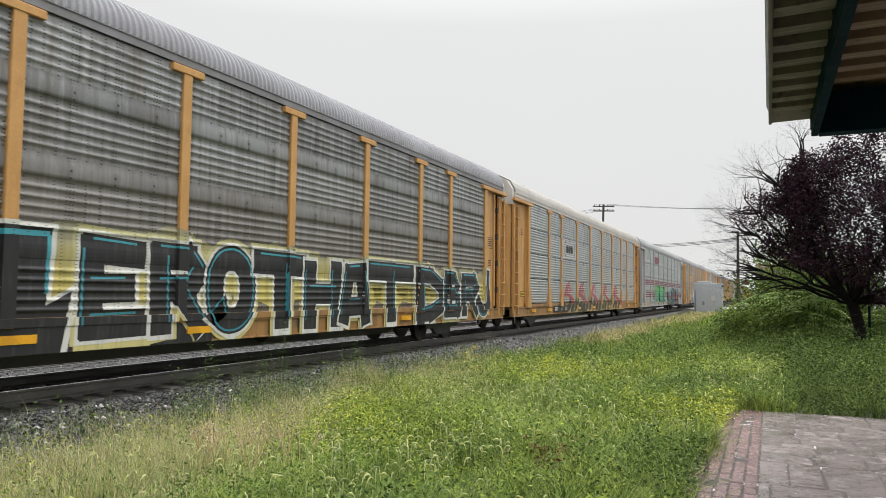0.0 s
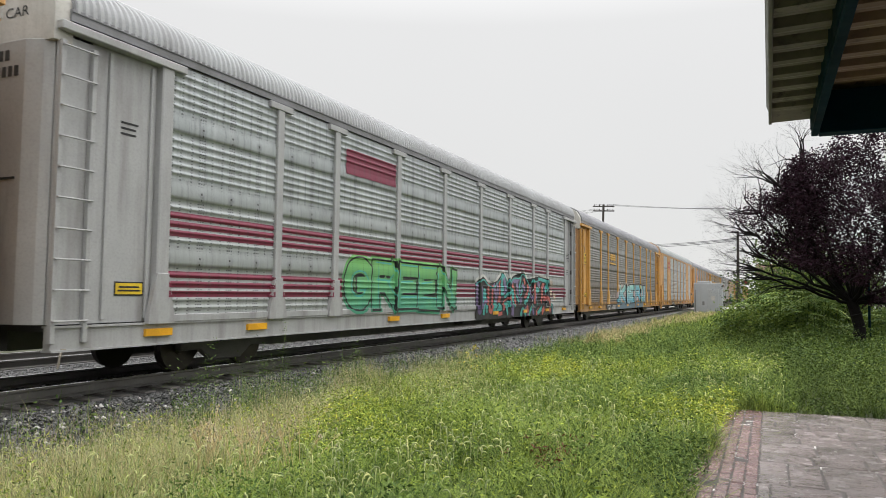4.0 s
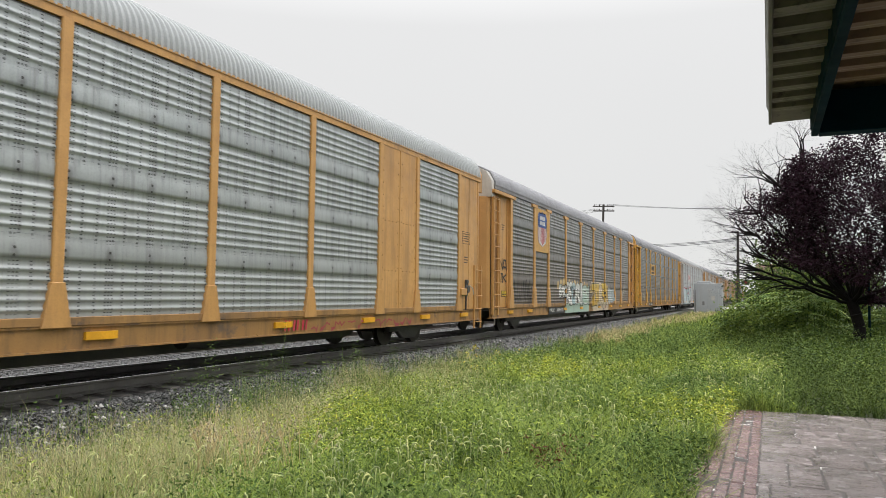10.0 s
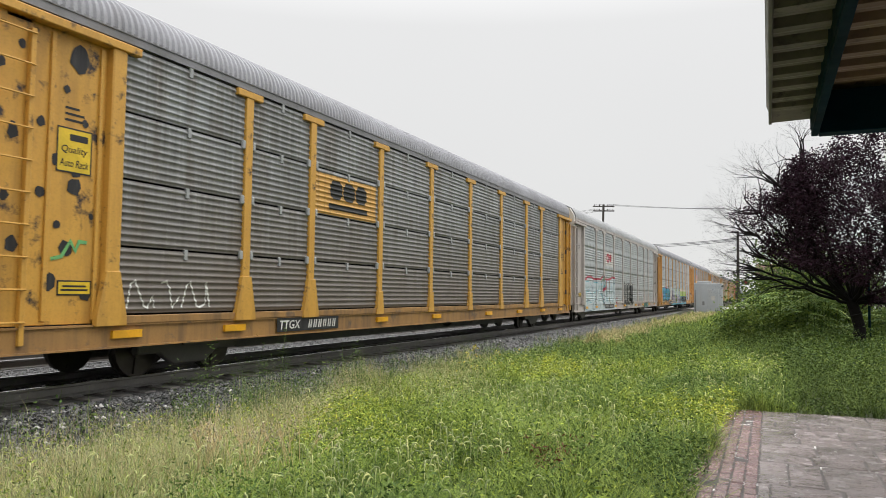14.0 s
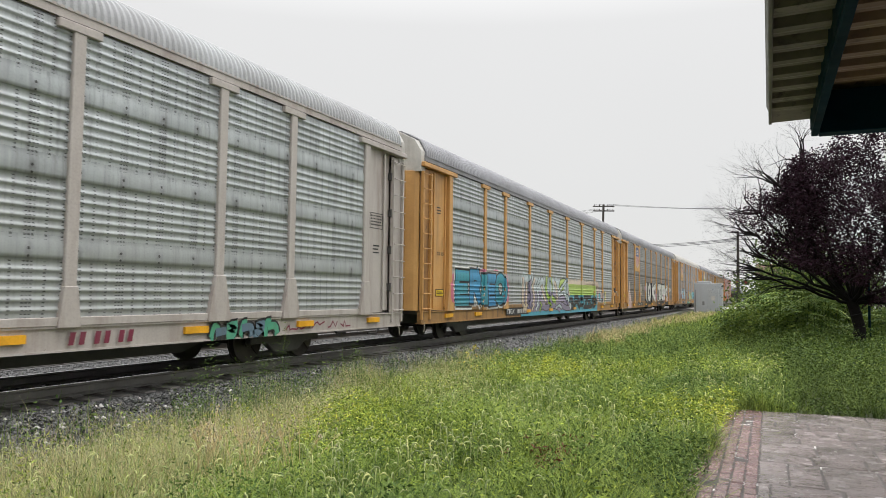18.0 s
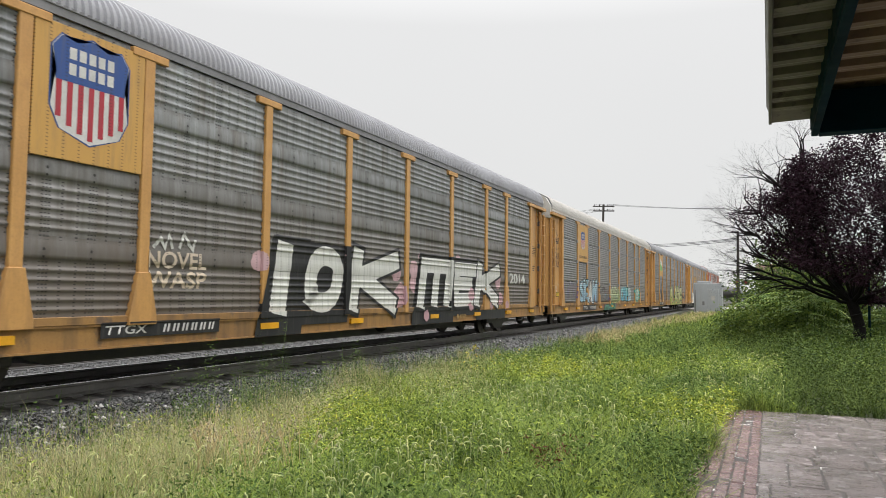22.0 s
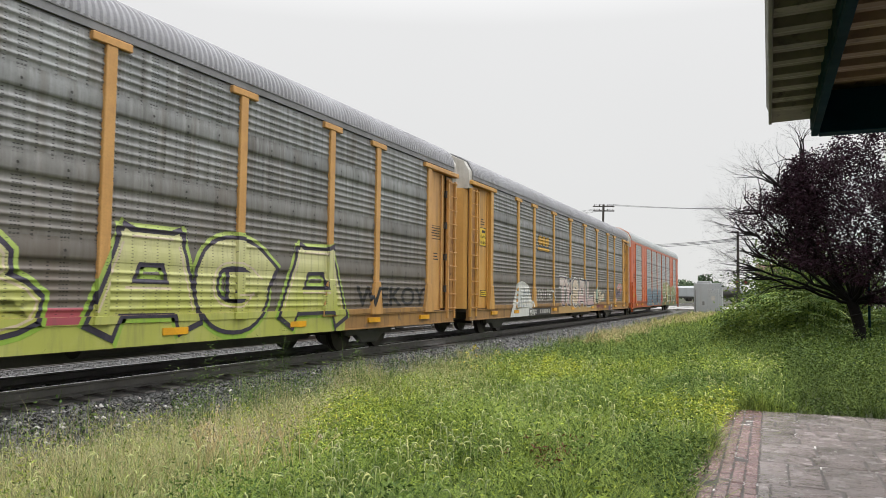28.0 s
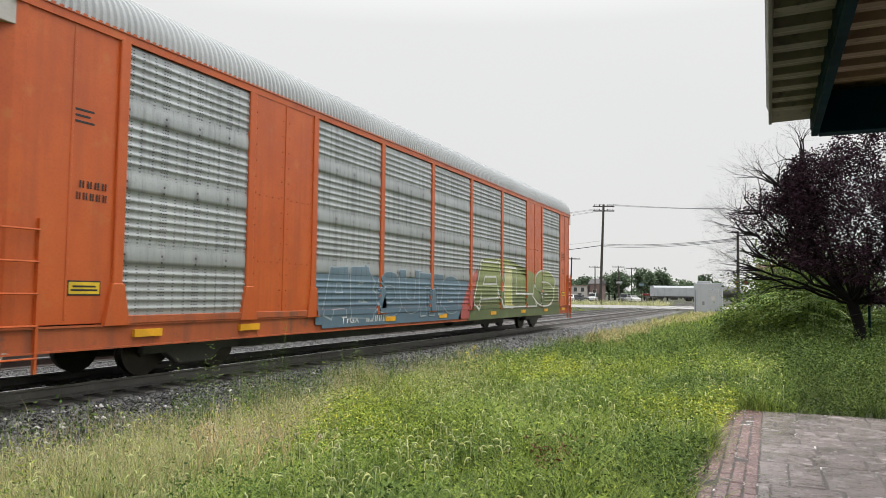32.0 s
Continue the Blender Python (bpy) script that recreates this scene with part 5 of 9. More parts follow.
def shield(i, s0, s1, z0, z1):
    """A blue shield with pale bars over red stripes, edged in white."""
    w, h, m = s1 - s0, z1 - z0, (s0 + s1) / 2

    def outline(g):
        return [(m, z0 - g), (s0 + 0.12 * w - g, z0 + 0.10 * h), (s0 - g, z0 + 0.3 * h), (s0 + 0.05 * w - g, z0 + 0.62 * h), (s0 - g, z0 + 0.86 * h), (s0 + 0.1 * w, z1 - 0.03 * h + g), (m - 0.2 * w, z1 - 0.06 * h + g), (m, z1 + g), (m + 0.2 * w, z1 - 0.06 * h + g), (s1 - 0.1 * w, z1 - 0.03 * h + g), (s1 + g, z0 + 0.86 * h), (s1 - 0.05 * w + g, z0 + 0.62 * h), (s1 + g, z0 + 0.3 * h), (s1 - 0.12 * w + g, z0 + 0.10 * h)]

    sp, car = CARS[i], TRAIN[i]
    drape("shield_rim", poly([outline(0.035)]), sp, car, P_LOGOB, 0.060, ribs=False, flat=True)
    drape("shield_field", poly([outline(0.012)]), sp, car, M_INKW, 0.063, ribs=False, flat=True)
    up = [p for p in outline(0.0) if p[1] > z0 + 0.55 * h]
    drape("shield_top", poly([[(s0 + 0.04 * w, z0 + 0.55 * h)] + up[:4] + up[4:] + [(s1 - 0.04 * w, z0 + 0.55 * h)]]), sp, car, P_LOGOB, 0.066, ribs=False, flat=True)
    drape("shield_lettering", rects(*[(s0 + 0.2 * w + k * 0.125 * w, s0 + 0.29 * w + k * 0.125 * w, z0 + zz * h, z0 + (zz + 0.11) * h) for k in range(5) for zz in (0.62, 0.77)]), sp, car, M_INKW, 0.069, ribs=False, flat=True)
    strips = []
    for k in range(7):
        u = 0.05 + 0.138 * k
        foot = 0.30 - 0.27 * (1 - abs(u + 0.035 - 0.5) * 2) ** 0.6
        strips.append((s0 + u * w, s0 + (u + 0.07) * w, z0 + max(0.02, foot) * h, z0 + 0.55 * h))
    drape("shield_striping", rects(*strips), sp, car, P_LOGOR, 0.066, ribs=False, flat=True)


def board(i, s0, s1, z0, z1, material, label):
    """A flat sheet-metal board standing on the ribs between two posts."""
    me = Geo().box(0.02, 0.058, s0, s1, z0, z1).mesh("sign_board", 0.004)
    part("sign_board", me, material, TRAIN[i], (SIDE, -HALF, 0), label)


def painted_boards_and_letters():
    L1, L2 = POSTS[1] + 0.11, POSTS[2] - 0.11
    # car with black block letters
    rng = random.Random(5)
    drape("paint_cloud", poly([blob(rng, s, 1.72 - 0.012 * (s - 10), 0.62, 0.52 + rng.uniform(-0.1, 0.1), 22, 0.12) for s in np.arange(10.2, 25.2, 0.62)]), CARS[0], TRAIN[0], P_YELHAZE, 0.002)
    drape("paint_ground", rects((1.9, 13.0, 0.575, 0.86)), CARS[0], TRAIN[0], P_BLACK, 0.003)
    drape("paint_outline", poly([[(5.9, 0.6), (10.3, 0.6), (10.45, 1.45), (10.06, 1.25), (10.12, 2.2), (5.9, 2.2)]]), CARS[0], TRAIN[0], P_WHITE, 0.006)
    drape("painted_lettering", poly([[(5.9, 0.58), (10.2, 0.58), (10.36, 1.34), (9.98, 1.15), (10.04, 2.14), (5.9, 2.14)]]), CARS[0], TRAIN[0], P_BLACK, 0.009, "large black block letter")
    heavy(0, "EROTHATDBRJ", ((10.44, 11.62), (11.66, 12.88), (12.82, 14.08), (14.02, 15.65), (15.55, 16.92), (16.84, 18.12), (18.0, 20.38), (20.55, 22.38), (22.32, 23.68), (23.56, 24.98), (24.75, 25.92)), 0.64, 2.06, [P_BLACK], P_WHITE, 0.05, 0.34, 0.0, P_CREAMY, P_TEAL, "black block letter edged in white", 2)
    drape("paint_glint", poly([[(9.2, 2.08), (10.0, 2.10), (10.0, 2.03), (9.2, 2.01)], [(9.97, 2.05), (10.03, 2.05), (10.0, 1.3), (9.95, 1.3)]]), CARS[0], TRAIN[0], P_TEAL, 0.012)
    # gapped silver car with red scrawl
    drape("emblem_board", rects((6.78, 9.3, 2.98, 3.86)), CARS[1], TRAIN[1], P_SILVER, 0.006, "flat silver patch")
    emblem_blocks(1, 7.45, 8.65, 3.25, 3.62, M_INK, False)
    drape("bracket", poly(ring(7.2, 7.38, 3.1, 3.78, 0.06, True) + [[(8.9, 3.1), (8.96, 3.1), (8.96, 3.78), (8.9, 3.78)]]), CARS[1], TRAIN[1], M_INK, 0.010)
    peaked(1, ((7.05, 2.3), (9.6, 2.25), (12.3, 2.3), (15.2, 2.4), (18.0, 2.9)), P_ROSE, P_CREAM, 31)
    drape("paint_ground", rects((7.8, 20.6, 0.575, 0.87)), CARS[1], TRAIN[1], P_TAN, 0.003)
    spikes(1, 5.9, 20.2, P_DARKOLIVE, 32, 19)
    spikes(1, 8.6, 19.4, P_OLIVE, 33, 8)
    marks(1, 5.5, 7.75, 0.68, 0.83, (4, 6), M_INKW, P_BLACK)
    # grey car with maroon bands
    bands = [(POSTS[b] + 0.11, POSTS[b + 1] - 0.11, z, z + 0.10) for b in range(9) for z in (2.2, 2.34, 2.48, 1.26, 1.41, 1.56)]
    drape("maroon_band", rects(*bands), CARS[2], TRAIN[2], P_MAROON, 0.003, "maroon painted bands")
    crest = [(14.7, 1.7), (15.3, 1.95), (15.9, 1.7), (16.29, 1.62), (16.69, 1.8), (17.31, 2.13), (17.53, 2.0), (17.68, 1.79), (17.8, 1.79), (17.86, 1.99), (17.97, 1.86), (18.23, 1.93), (18.42, 2.02), (19.15, 2.01), (19.36, 2.18), (19.66, 2.18), (19.98, 1.95), (20.35, 1.74), (20.57, 1.98), (21.23, 1.92), (21.7, 2.09), (22.95, 1.97), (23.05, 1.78), (22.93, 1.33), (23.42, 1.04), (23.45, 0.61)]
    crested(2, crest, 0.59, ((P_BLACK, 0.0045), (P_WHITE, 0.10, 0.06, 0.003), (P_SEA, 0.05, -0.075, 0.0215)))
    wild(2, 14.8, 16.3, 0.72, 1.75, [P_SEA, P_VIOLET, P_CORAL], P_BLACK, None, 12, 3)
    ribbons(2, [(P_VIOLET, 0.22, [(16.42, 1.63), (16.57, 1.37), (16.62, 1.13)]), (P_SEA, 0.25, [(16.52, 1.04), (16.37, 0.85)]), (P_VIOLET, 0.22, [(16.73, 1.71), (16.82, 1.37), (16.9, 1.13)]), (P_CORAL, 0.22, [(16.98, 1.75), (17.03, 1.37), (16.86, 1.1)]), (P_SEA, 0.3, [(17.28, 1.95), (17.2, 1.66), (17.22, 1.41)]), (P_VIOLET, 0.22, [(17.4, 1.85), (17.62, 1.49), (17.46, 1.38)]), (P_SEA, 0.12, [(17.7, 1.64), (17.97, 1.61), (18.12, 1.31)]), (P_SEA, 0.12, [(17.47, 1.27), (17.97, 1.42)]), (P_CORAL, 0.2, [(17.31, 0.88), (17.29, 1.02), (17.64, 1.12), (17.97, 1.19)]), (P_SEA, 0.2, [(17.48, 0.98), (17.9, 1.04)]), (P_SEA, 0.25, [(18.25, 1.46), (18.37, 1.31), (18.26, 1.15), (18.42, 0.95)]), (P_VIOLET, 0.25, [(18.08, 1.08), (18.28, 0.84), (18.24, 0.69)])], P_BLACK, 0.05, 0.0090, "teal, violet and coral interlocked letters")
    ribbons(2, [(P_VIOLET, 0.2, [(18.24, 1.7), (18.33, 1.86), (19.04, 1.86)]), (P_CORAL, 0.2, [(18.34, 1.66), (18.54, 1.39), (18.61, 1.03)]), (P_VIOLET, 0.25, [(18.83, 1.72), (18.96, 1.31), (19.3, 1.14)]), (P_SEA, 0.14, [(19.23, 1.95), (19.06, 1.48), (19.23, 1.31), (19.4, 1.49), (19.44, 1.75)]), (P_VIOLET, 0.12, [(19.17, 1.48), (19.28, 1.48)]), (P_SEA, 0.12, [(18.75, 1.31), (19.02, 1.1)]), (P_CORAL, 0.15, [(19.61, 1.91), (19.74, 1.76)]), (P_VIOLET, 0.16, [(19.5, 1.7), (19.69, 1.58)]), (P_CORAL, 0.2, [(20.09, 1.7), (20.19, 1.5), (19.76, 1.23)]), (P_SEA, 0.16, [(19.71, 1.05), (20.14, 1.18), (20.36, 1.6)]), (P_VIOLET, 0.14, [(20.32, 1.64), (20.54, 1.22)]), (P_CORAL, 0.2, [(21.09, 1.69), (20.75, 1.72), (20.81, 1.32), (20.75, 1.08)])], P_BLACK, 0.05, 0.0096, "teal, violet and coral interlocked letters")
    ribbons(2, [(P_SEA, 0.22, [(21.02, 1.52), (21.56, 1.53), (21.71, 1.94)]), (P_VIOLET, 0.18, [(20.96, 1.22), (21.26, 1.32)]), (P_SEA, 0.12, [(20.65, 1.89), (21.16, 1.81)]), (P_VIOLET, 0.18, [(21.39, 1.82), (21.63, 1.73)]), (P_CORAL, 0.2, [(22.25, 1.77), (22.0, 1.74), (22.03, 1.32), (21.9, 1.12)]), (P_VIOLET, 0.14, [(22.31, 1.65), (22.6, 1.33)]), (P_SEA, 0.13, [(21.54, 1.98), (22.76, 1.9)]), (P_SEA, 0.2, [(22.67, 1.82), (22.5, 1.49)]), (P_CORAL, 0.2, [(22.24, 1.22), (22.78, 1.22), (22.99, 0.88), (23.09, 0.71)]), (P_SEA, 0.15, [(23.17, 1.16), (23.22, 0.86)]), (P_SEA, 0.35, [(16.74, 0.76), (16.91, 0.89)]), (P_CORAL, 0.12, [(16.74, 0.68), (17.1, 0.71)]), (P_SEA, 0.15, [(17.57, 0.9), (17.7, 0.71)]), (P_SEA, 0.16, [(19.15, 0.61), (19.4, 0.87), (19.73, 0.63)])], P_BLACK, 0.05, 0.0102, "teal, violet and coral interlocked letters")
    ribbons(2, [(P_VIOLET, 0.2, [(19.78, 0.87), (20.04, 0.64)]), (P_CORAL, 0.2, [(19.96, 0.87), (20.16, 0.63)]), (P_SEA, 0.2, [(20.23, 0.59), (20.55, 0.89)]), (P_VIOLET, 0.2, [(20.69, 0.84), (20.77, 0.65)]), (P_CORAL, 0.2, [(21.14, 0.63), (21.51, 0.77)]), (P_SEA, 0.2, [(21.36, 0.62), (21.83, 0.81)]), (P_CORAL, 0.22, [(21.96, 0.68), (22.17, 0.8)]), (P_VIOLET, 0.15, [(23.5, 0.87), (23.39, 0.7)])], P_BLACK, 0.05, 0.0108, "teal, violet and coral interlocked letters")
    for s, z, r, edge in ((17.87, 1.70, 0.15, P_SEA), (19.43, 0.74, 0.10, P_SEA), (22.86, 1.81, 0.16, P_SEA), (21.22, 1.06, 0.11, P_SEA)):
        drape("paint_star", poly([five_star(s, z, r * 1.5)]), CARS[2], TRAIN[2], edge, 0.0185)
        drape("paint_star", poly([five_star(s, z, r)]), CARS[2], TRAIN[2], P_BLACK, 0.020, "black five-pointed star")
    heavy(2, "GREEN", ((7.0, 8.3), (8.2, 9.5), (9.4, 10.7), (10.6, 11.9), (11.8, 13.1)), 0.95, 2.1, [P_GREEN], P_BLACK, 0.04, 0.3, 0.05, P_GREEN, P_SEA, "green interlocked letters", 4)
    drape("paint_star", poly([starburst(23.36, 1.84, 0.24, rng), starburst(23.30, 1.44, 0.22, rng), starburst(23.85, 1.29, 0.24, rng)]), CARS[2], TRAIN[2], P_CREAM, 0.012)
    drape("emblem_board", rects((7.0, 9.3, 3.95, 4.5)), CARS[2], TRAIN[2], P_MAROON, 0.012)
    # yellow emblem car, aqua letters
    emblem_blocks(3, 7.25, 8.8, 3.38, 3.78, P_LOGOY)
    drape("paint_cloud", poly(bumps(rng, 9.6, 15.8, 1.35, 0.34, 0.34) + bumps(rng, 10.0, 15.2, 1.95, 0.2, 0.42)), CARS[3], TRAIN[3], P_PINK, 0.002)
    drape("paint_ground", rects((6.1, 9.2, 0.58, 0.86)), CARS[3], TRAIN[3], P_BLACK, 0.0025)
    drape("paint_ground", rects((9.2, 15.5, 0.58, 0.93), (15.9, 18.9, 0.58, 0.93)), CARS[3], TRAIN[3], P_SLATE, 0.003)
    drape("paint_outline", poly([[(8.9, 0.95), (9.95, 1.6), (10.4, 1.25), (10.1, 0.9)]]), CARS[3], TRAIN[3], P_BLACK, 0.005)
    drape("paint_fill", poly([[(9.1, 0.98), (9.93, 1.5), (10.25, 1.25), (10.0, 0.95)]]), CARS[3], TRAIN[3], P_AQUA, 0.007)
    heavy(3, "KISE", ((10.2, 12.1), (12.1, 12.65), (12.55, 13.75), (13.65, 15.05)), 0.86, 2.06, [P_AQUA], P_BLACK, 0.06, 0.3, 0.03, None, P_WHITE, "aqua letters edged in black", 41, 0.008)
    drape("paint_cloud", poly(bumps(rng, 15.9, 20.2, 1.5, 0.4, 0.4)), CARS[3], TRAIN[3], P_PINK, 0.002)
    heavy(3, "RTUI", ((15.9, 17.8), (17.65, 18.5), (18.35, 19.45), (19.5, 19.85)), 0.92, 2.1, [P_SKYB, P_LIME, P_SKYB, P_SKY], P_BLACK, 0.06, 0.32, 0.03, None, P_WHITE, "blue and lime letters edged in black", 43, 0.008)
    tag(3, 20.0, 20.7, 1.1, 1.6, P_WHITE, 44, 0.02)
    marks(3, 6.3, 8.9, 0.60, 0.80, (4, 6), M_INKW, P_BLACK)
    tag(3, 2.0, 5.0, 0.9, 1.0, P_BLACK, 3, 0.02)
    tag(3, 7.0, 8.6, 1.1, 1.5, P_WHITE, 4)
    # ochre car with solid bays
    drape("emblem", poly(ring(4.86, 5.5, 3.9, 4.42, 0.11) + ring(5.62, 6.37, 3.9, 4.42, 0.11)), CARS[4], TRAIN[4], P_LOGOR, 0.012, "red emblem of two rounded frames")
    marks(4, 4.85, 6.45, 3.62, 3.76, (3, 2, 2), P_LOGOR, None, 0.0, 0.012)
    marks(4, 7.7, 9.95, 0.65, 0.80, (4, 6), M_INKW, P_BLACK)
    marks(4, 17.1, 17.95, 0.62, 0.82, (3,), P_LOGOR, None)
    tag(4, 18.0, 22.5, 0.62, 0.74, P_RED, 47, 0.03)
    marks(4, 1.08, 1.60, 2.28, 2.38, (6,), M_INK, None, 0.0)
    marks(4, 1.08, 1.35, 2.44, 2.54, (2,), M_INK, None, 0.0)
    # shield car
    board(5, L1, L2, 3.06, 4.78, P_BOARD, "ochre board with a striped shield")
    shield(5, 5.0, 6.2, 3.3, 4.66)
    drape("paint_cloud", poly(bumps(rng, 8.2, 14.2, 1.85, 0.2, 0.5) + bumps(rng, 14.6, 18.9, 1.75, 0.24, 0.45)), CARS[5], TRAIN[5], P_TAN, 0.002)
    drape("paint_ground", rects((9.3, 14.0, 0.60, 0.98)), CARS[5], TRAIN[5], P_PALEGREEN, 0.003)
    drape("paint_ground", rects((15.0, 18.9, 0.58, 1.2)), CARS[5], TRAIN[5], P_CREAM, 0.003)
    heavy(5, "EPK", ((8.38, 8.78), (8.72, 9.08), (9.02, 9.4)), 1.28, 1.76, [P_WHITE], P_BLACK, 0.03, 0.36, 0.0, None, None, "white sprayed letters", 50)
    heavy(5, "ASDRN", ((9.4, 10.2), (9.9, 10.75), (10.55, 11.4), (11.2, 12.15), (12.1, 12.6)), 0.92, 1.95, [P_WHITE, P_WHITE, P_PALEBLUE], P_BLACK, 0.03, 0.3, 0.05, None, None, "white interlocked letters", 51)
    heavy(5, "SI", ((12.5, 13.9), (13.75, 14.1)), 0.92, 1.85, [P_PALEGREEN], P_BLACK, 0.03, 0.3, 0.0, None, P_WHITE, "pale green letter", 52)
    heavy(5, "ZAR", ((14.7, 15.8), (15.6, 16.6), (16.4, 17.3)), 0.80, 1.98, [P_OCHRE, P_OCHRE, P_CREAM], P_DARKOLIVE, 0.035, 0.36, 0.04, P_CREAM, P_TAN, "ochre interlocked letters", 53)
    drape("paint_cloud", poly([[(17.1, 1.0), (17.1, 1.98), (17.7, 2.02), (18.1, 2.08), (18.6, 1.8), (18.85, 1.25), (18.95, 1.0)]]), CARS[5], TRAIN[5], P_OCHRE, 0.004)
    ribbons(5, [(P_OCHRE, 0.3, [(17.33, 1.88), (17.76, 1.83), (18.03, 1.97), (17.91, 1.51)]), (P_OCHRE, 0.3, [(17.11, 1.56), (17.52, 1.38), (18.05, 1.47), (18.66, 1.22)]), (P_OCHRE, 0.25, [(18.23, 1.73), (18.44, 1.43), (18.56, 1.17)]), (P_CREAM, 0.3, [(17.45, 1.06), (17.81, 0.81), (17.9, 0.69)]), (P_CREAM, 0.28, [(18.16, 1.09), (18.68, 0.91), (18.68, 0.73)]), (P_CREAM, 0.2, [(17.3, 0.84), (17.55, 0.75)]), (P_BLACK, 0.06, [(17.78, 1.46), (18.24, 1.6)]), (P_BLACK, 0.05, [(17.87, 1.3), (18.16, 1.13), (18.4, 1.3)]), (P_BLACK, 0.05, [(17.36, 1.26), (17.62, 1.18)]), (P_PALEST, 0.15, [(18.99, 1.22), (19.11, 0.94)]), (P_CORAL, 0.07, [(18.1, 1.43), (18.2, 1.34)]), (P_CORAL, 0.07, [(17.99, 0.77), (18.09, 0.7)])], P_INKY, 0.03, 0.009, "ochre and cream interlocked letters edged in black")
    drape("paint_cloud", poly(bumps(rng, 19.1, 20.6, 1.45, 0.2, 0.26) + bumps(rng, 19.1, 20.6, 1.15, 0.22, 0.26)), CARS[5], TRAIN[5], P_MIST, 0.003)
    heavy(5, "SEN", ((19.0, 19.6), (19.55, 20.05), (20.0, 20.55)), 1.05, 1.72, [P_MIST], P_PALEST, 0.02, 0.3, 0.0, None, None, "faint pale letters", 54)
    tag(5, 18.9, 20.5, 1.0, 1.8, P_WHITE, 6)
    tag(5, 22.8, 24.6, 1.2, 1.9, P_WHITE, 66)
    marks(5, 6.75, 9.1, 0.64, 0.78, (4, 6), M_INKW, P_BLACK)
    tag(5, 2.2, 4.4, 1.1, 1.9, P_BLACK, 8, 0.05)
    # peeling yellow car with an emblem patch
    drape("emblem_board", rects((6.74, 9.24, 2.98, 3.82)), CARS[6], TRAIN[6], P_BOARD, 0.006, "ochre emblem patch")
    emblem_blocks(6, 7.3, 8.8, 3.32, 3.72, M_INK)
    marks(6, 5.65, 7.6, 0.66, 0.82, (4, 6), M_INKW, P_BLACK)
    tag(6, 2.1, 3.9, 1.1, 1.5, P_WHITE, 9, 0.03)
    spots = [blob(rng, s, z, r, r * 1.1, 12, 0.2) for s, z, r in ((0.7, 3.5, 0.06), (0.72, 2.6, 0.07), (0.95, 3.05, 0.09), (1.22, 4.45, 0.16), (1.24, 2.95, 0.10), (1.22, 2.72, 0.11), (1.12, 1.9, 0.10), (0.98, 2.2, 0.05), (1.35, 3.6, 0.05), (1.45, 1.3, 0.09), (0.9, 1.45, 0.1), (1.5, 2.35, 0.04), (1.05, 4.0, 0.05))]
    drape("peeled_spot", poly(spots), CARS[6], TRAIN[6], P_BLACK, -0.052, "black spots of peeled paint", flat=True)
    drape("peeled_spot", poly([blob(rng, s, z, r, r * 1.2, 10, 0.25) for s, z, r in ((0.12, 4.1, 0.05), (0.3, 3.3, 0.08), (0.22, 2.5, 0.06), (0.34, 1.9, 0.09), (0.15, 1.4, 0.06), (0.38, 4.4, 0.05))]), CARS[6], TRAIN[6], P_BLACK, -0.018, "black spots of peeled paint", flat=True)
    tag(6, 0.95, 1.55, 1.75, 2.0, P_GREEN, 91, 0.05, -0.05)
    heavy(5, "NA", ((0.8, 1.15), (1.1, 1.55)), 2.2, 2.6, [P_BLACK], P_BLACK, 0.0, 0.14, 0.1, None, None, "thin black sprayed letters", 55, -0.05)
    heavy(5, "MK", ((0.8, 1.15), (1.1, 1.5)), 1.75, 2.1, [P_BLACK], P_BLACK, 0.0, 0.14, 0.1, None, None, "thin black sprayed letters", 56, -0.05)
    # white car
    drape("emblem_board", rects((6.76, 9.34, 3.03, 3.84)), CARS[7], TRAIN[7], M_CAPW, 0.004, "white emblem patch")
    drape("emblem", poly(ring(7.38, 8.0, 3.22, 3.72, 0.15) + [rounded(8.12, 8.7, 3.30, 3.72, 0.1)]), CARS[7], TRAIN[7], P_LOGOR, 0.012, "red block emblem")
    crest = [(1.95, 2.0), (2.6, 2.25), (3.4, 2.3), (4.2, 2.15), (4.93, 2.22), (5.32, 2.2), (5.72, 2.17), (6.14, 2.32), (6.46, 2.37), (6.88, 2.33), (7.22, 2.2), (8.3, 2.25), (9.01, 2.4), (9.54, 2.34), (9.76, 2.08), (9.78, 1.7), (9.54, 1.41), (9.66, 1.13), (9.88, 0.97), (10.32, 0.87), (10.22, 0.59)]
    crested(7, crest, 0.59, ((P_PALEST, 0.004), (P_CRIMSON, 0.11, 0.03, 0.006)))
    heavy(7, "BR", ((2.1, 3.9), (3.8, 5.6)), 0.66, 2.1, [P_PALEST], P_SLATE, 0.02, 0.4, 0.03, None, P_SKYB, "pale grey-blue letters edged in blue", 7, 0.010)
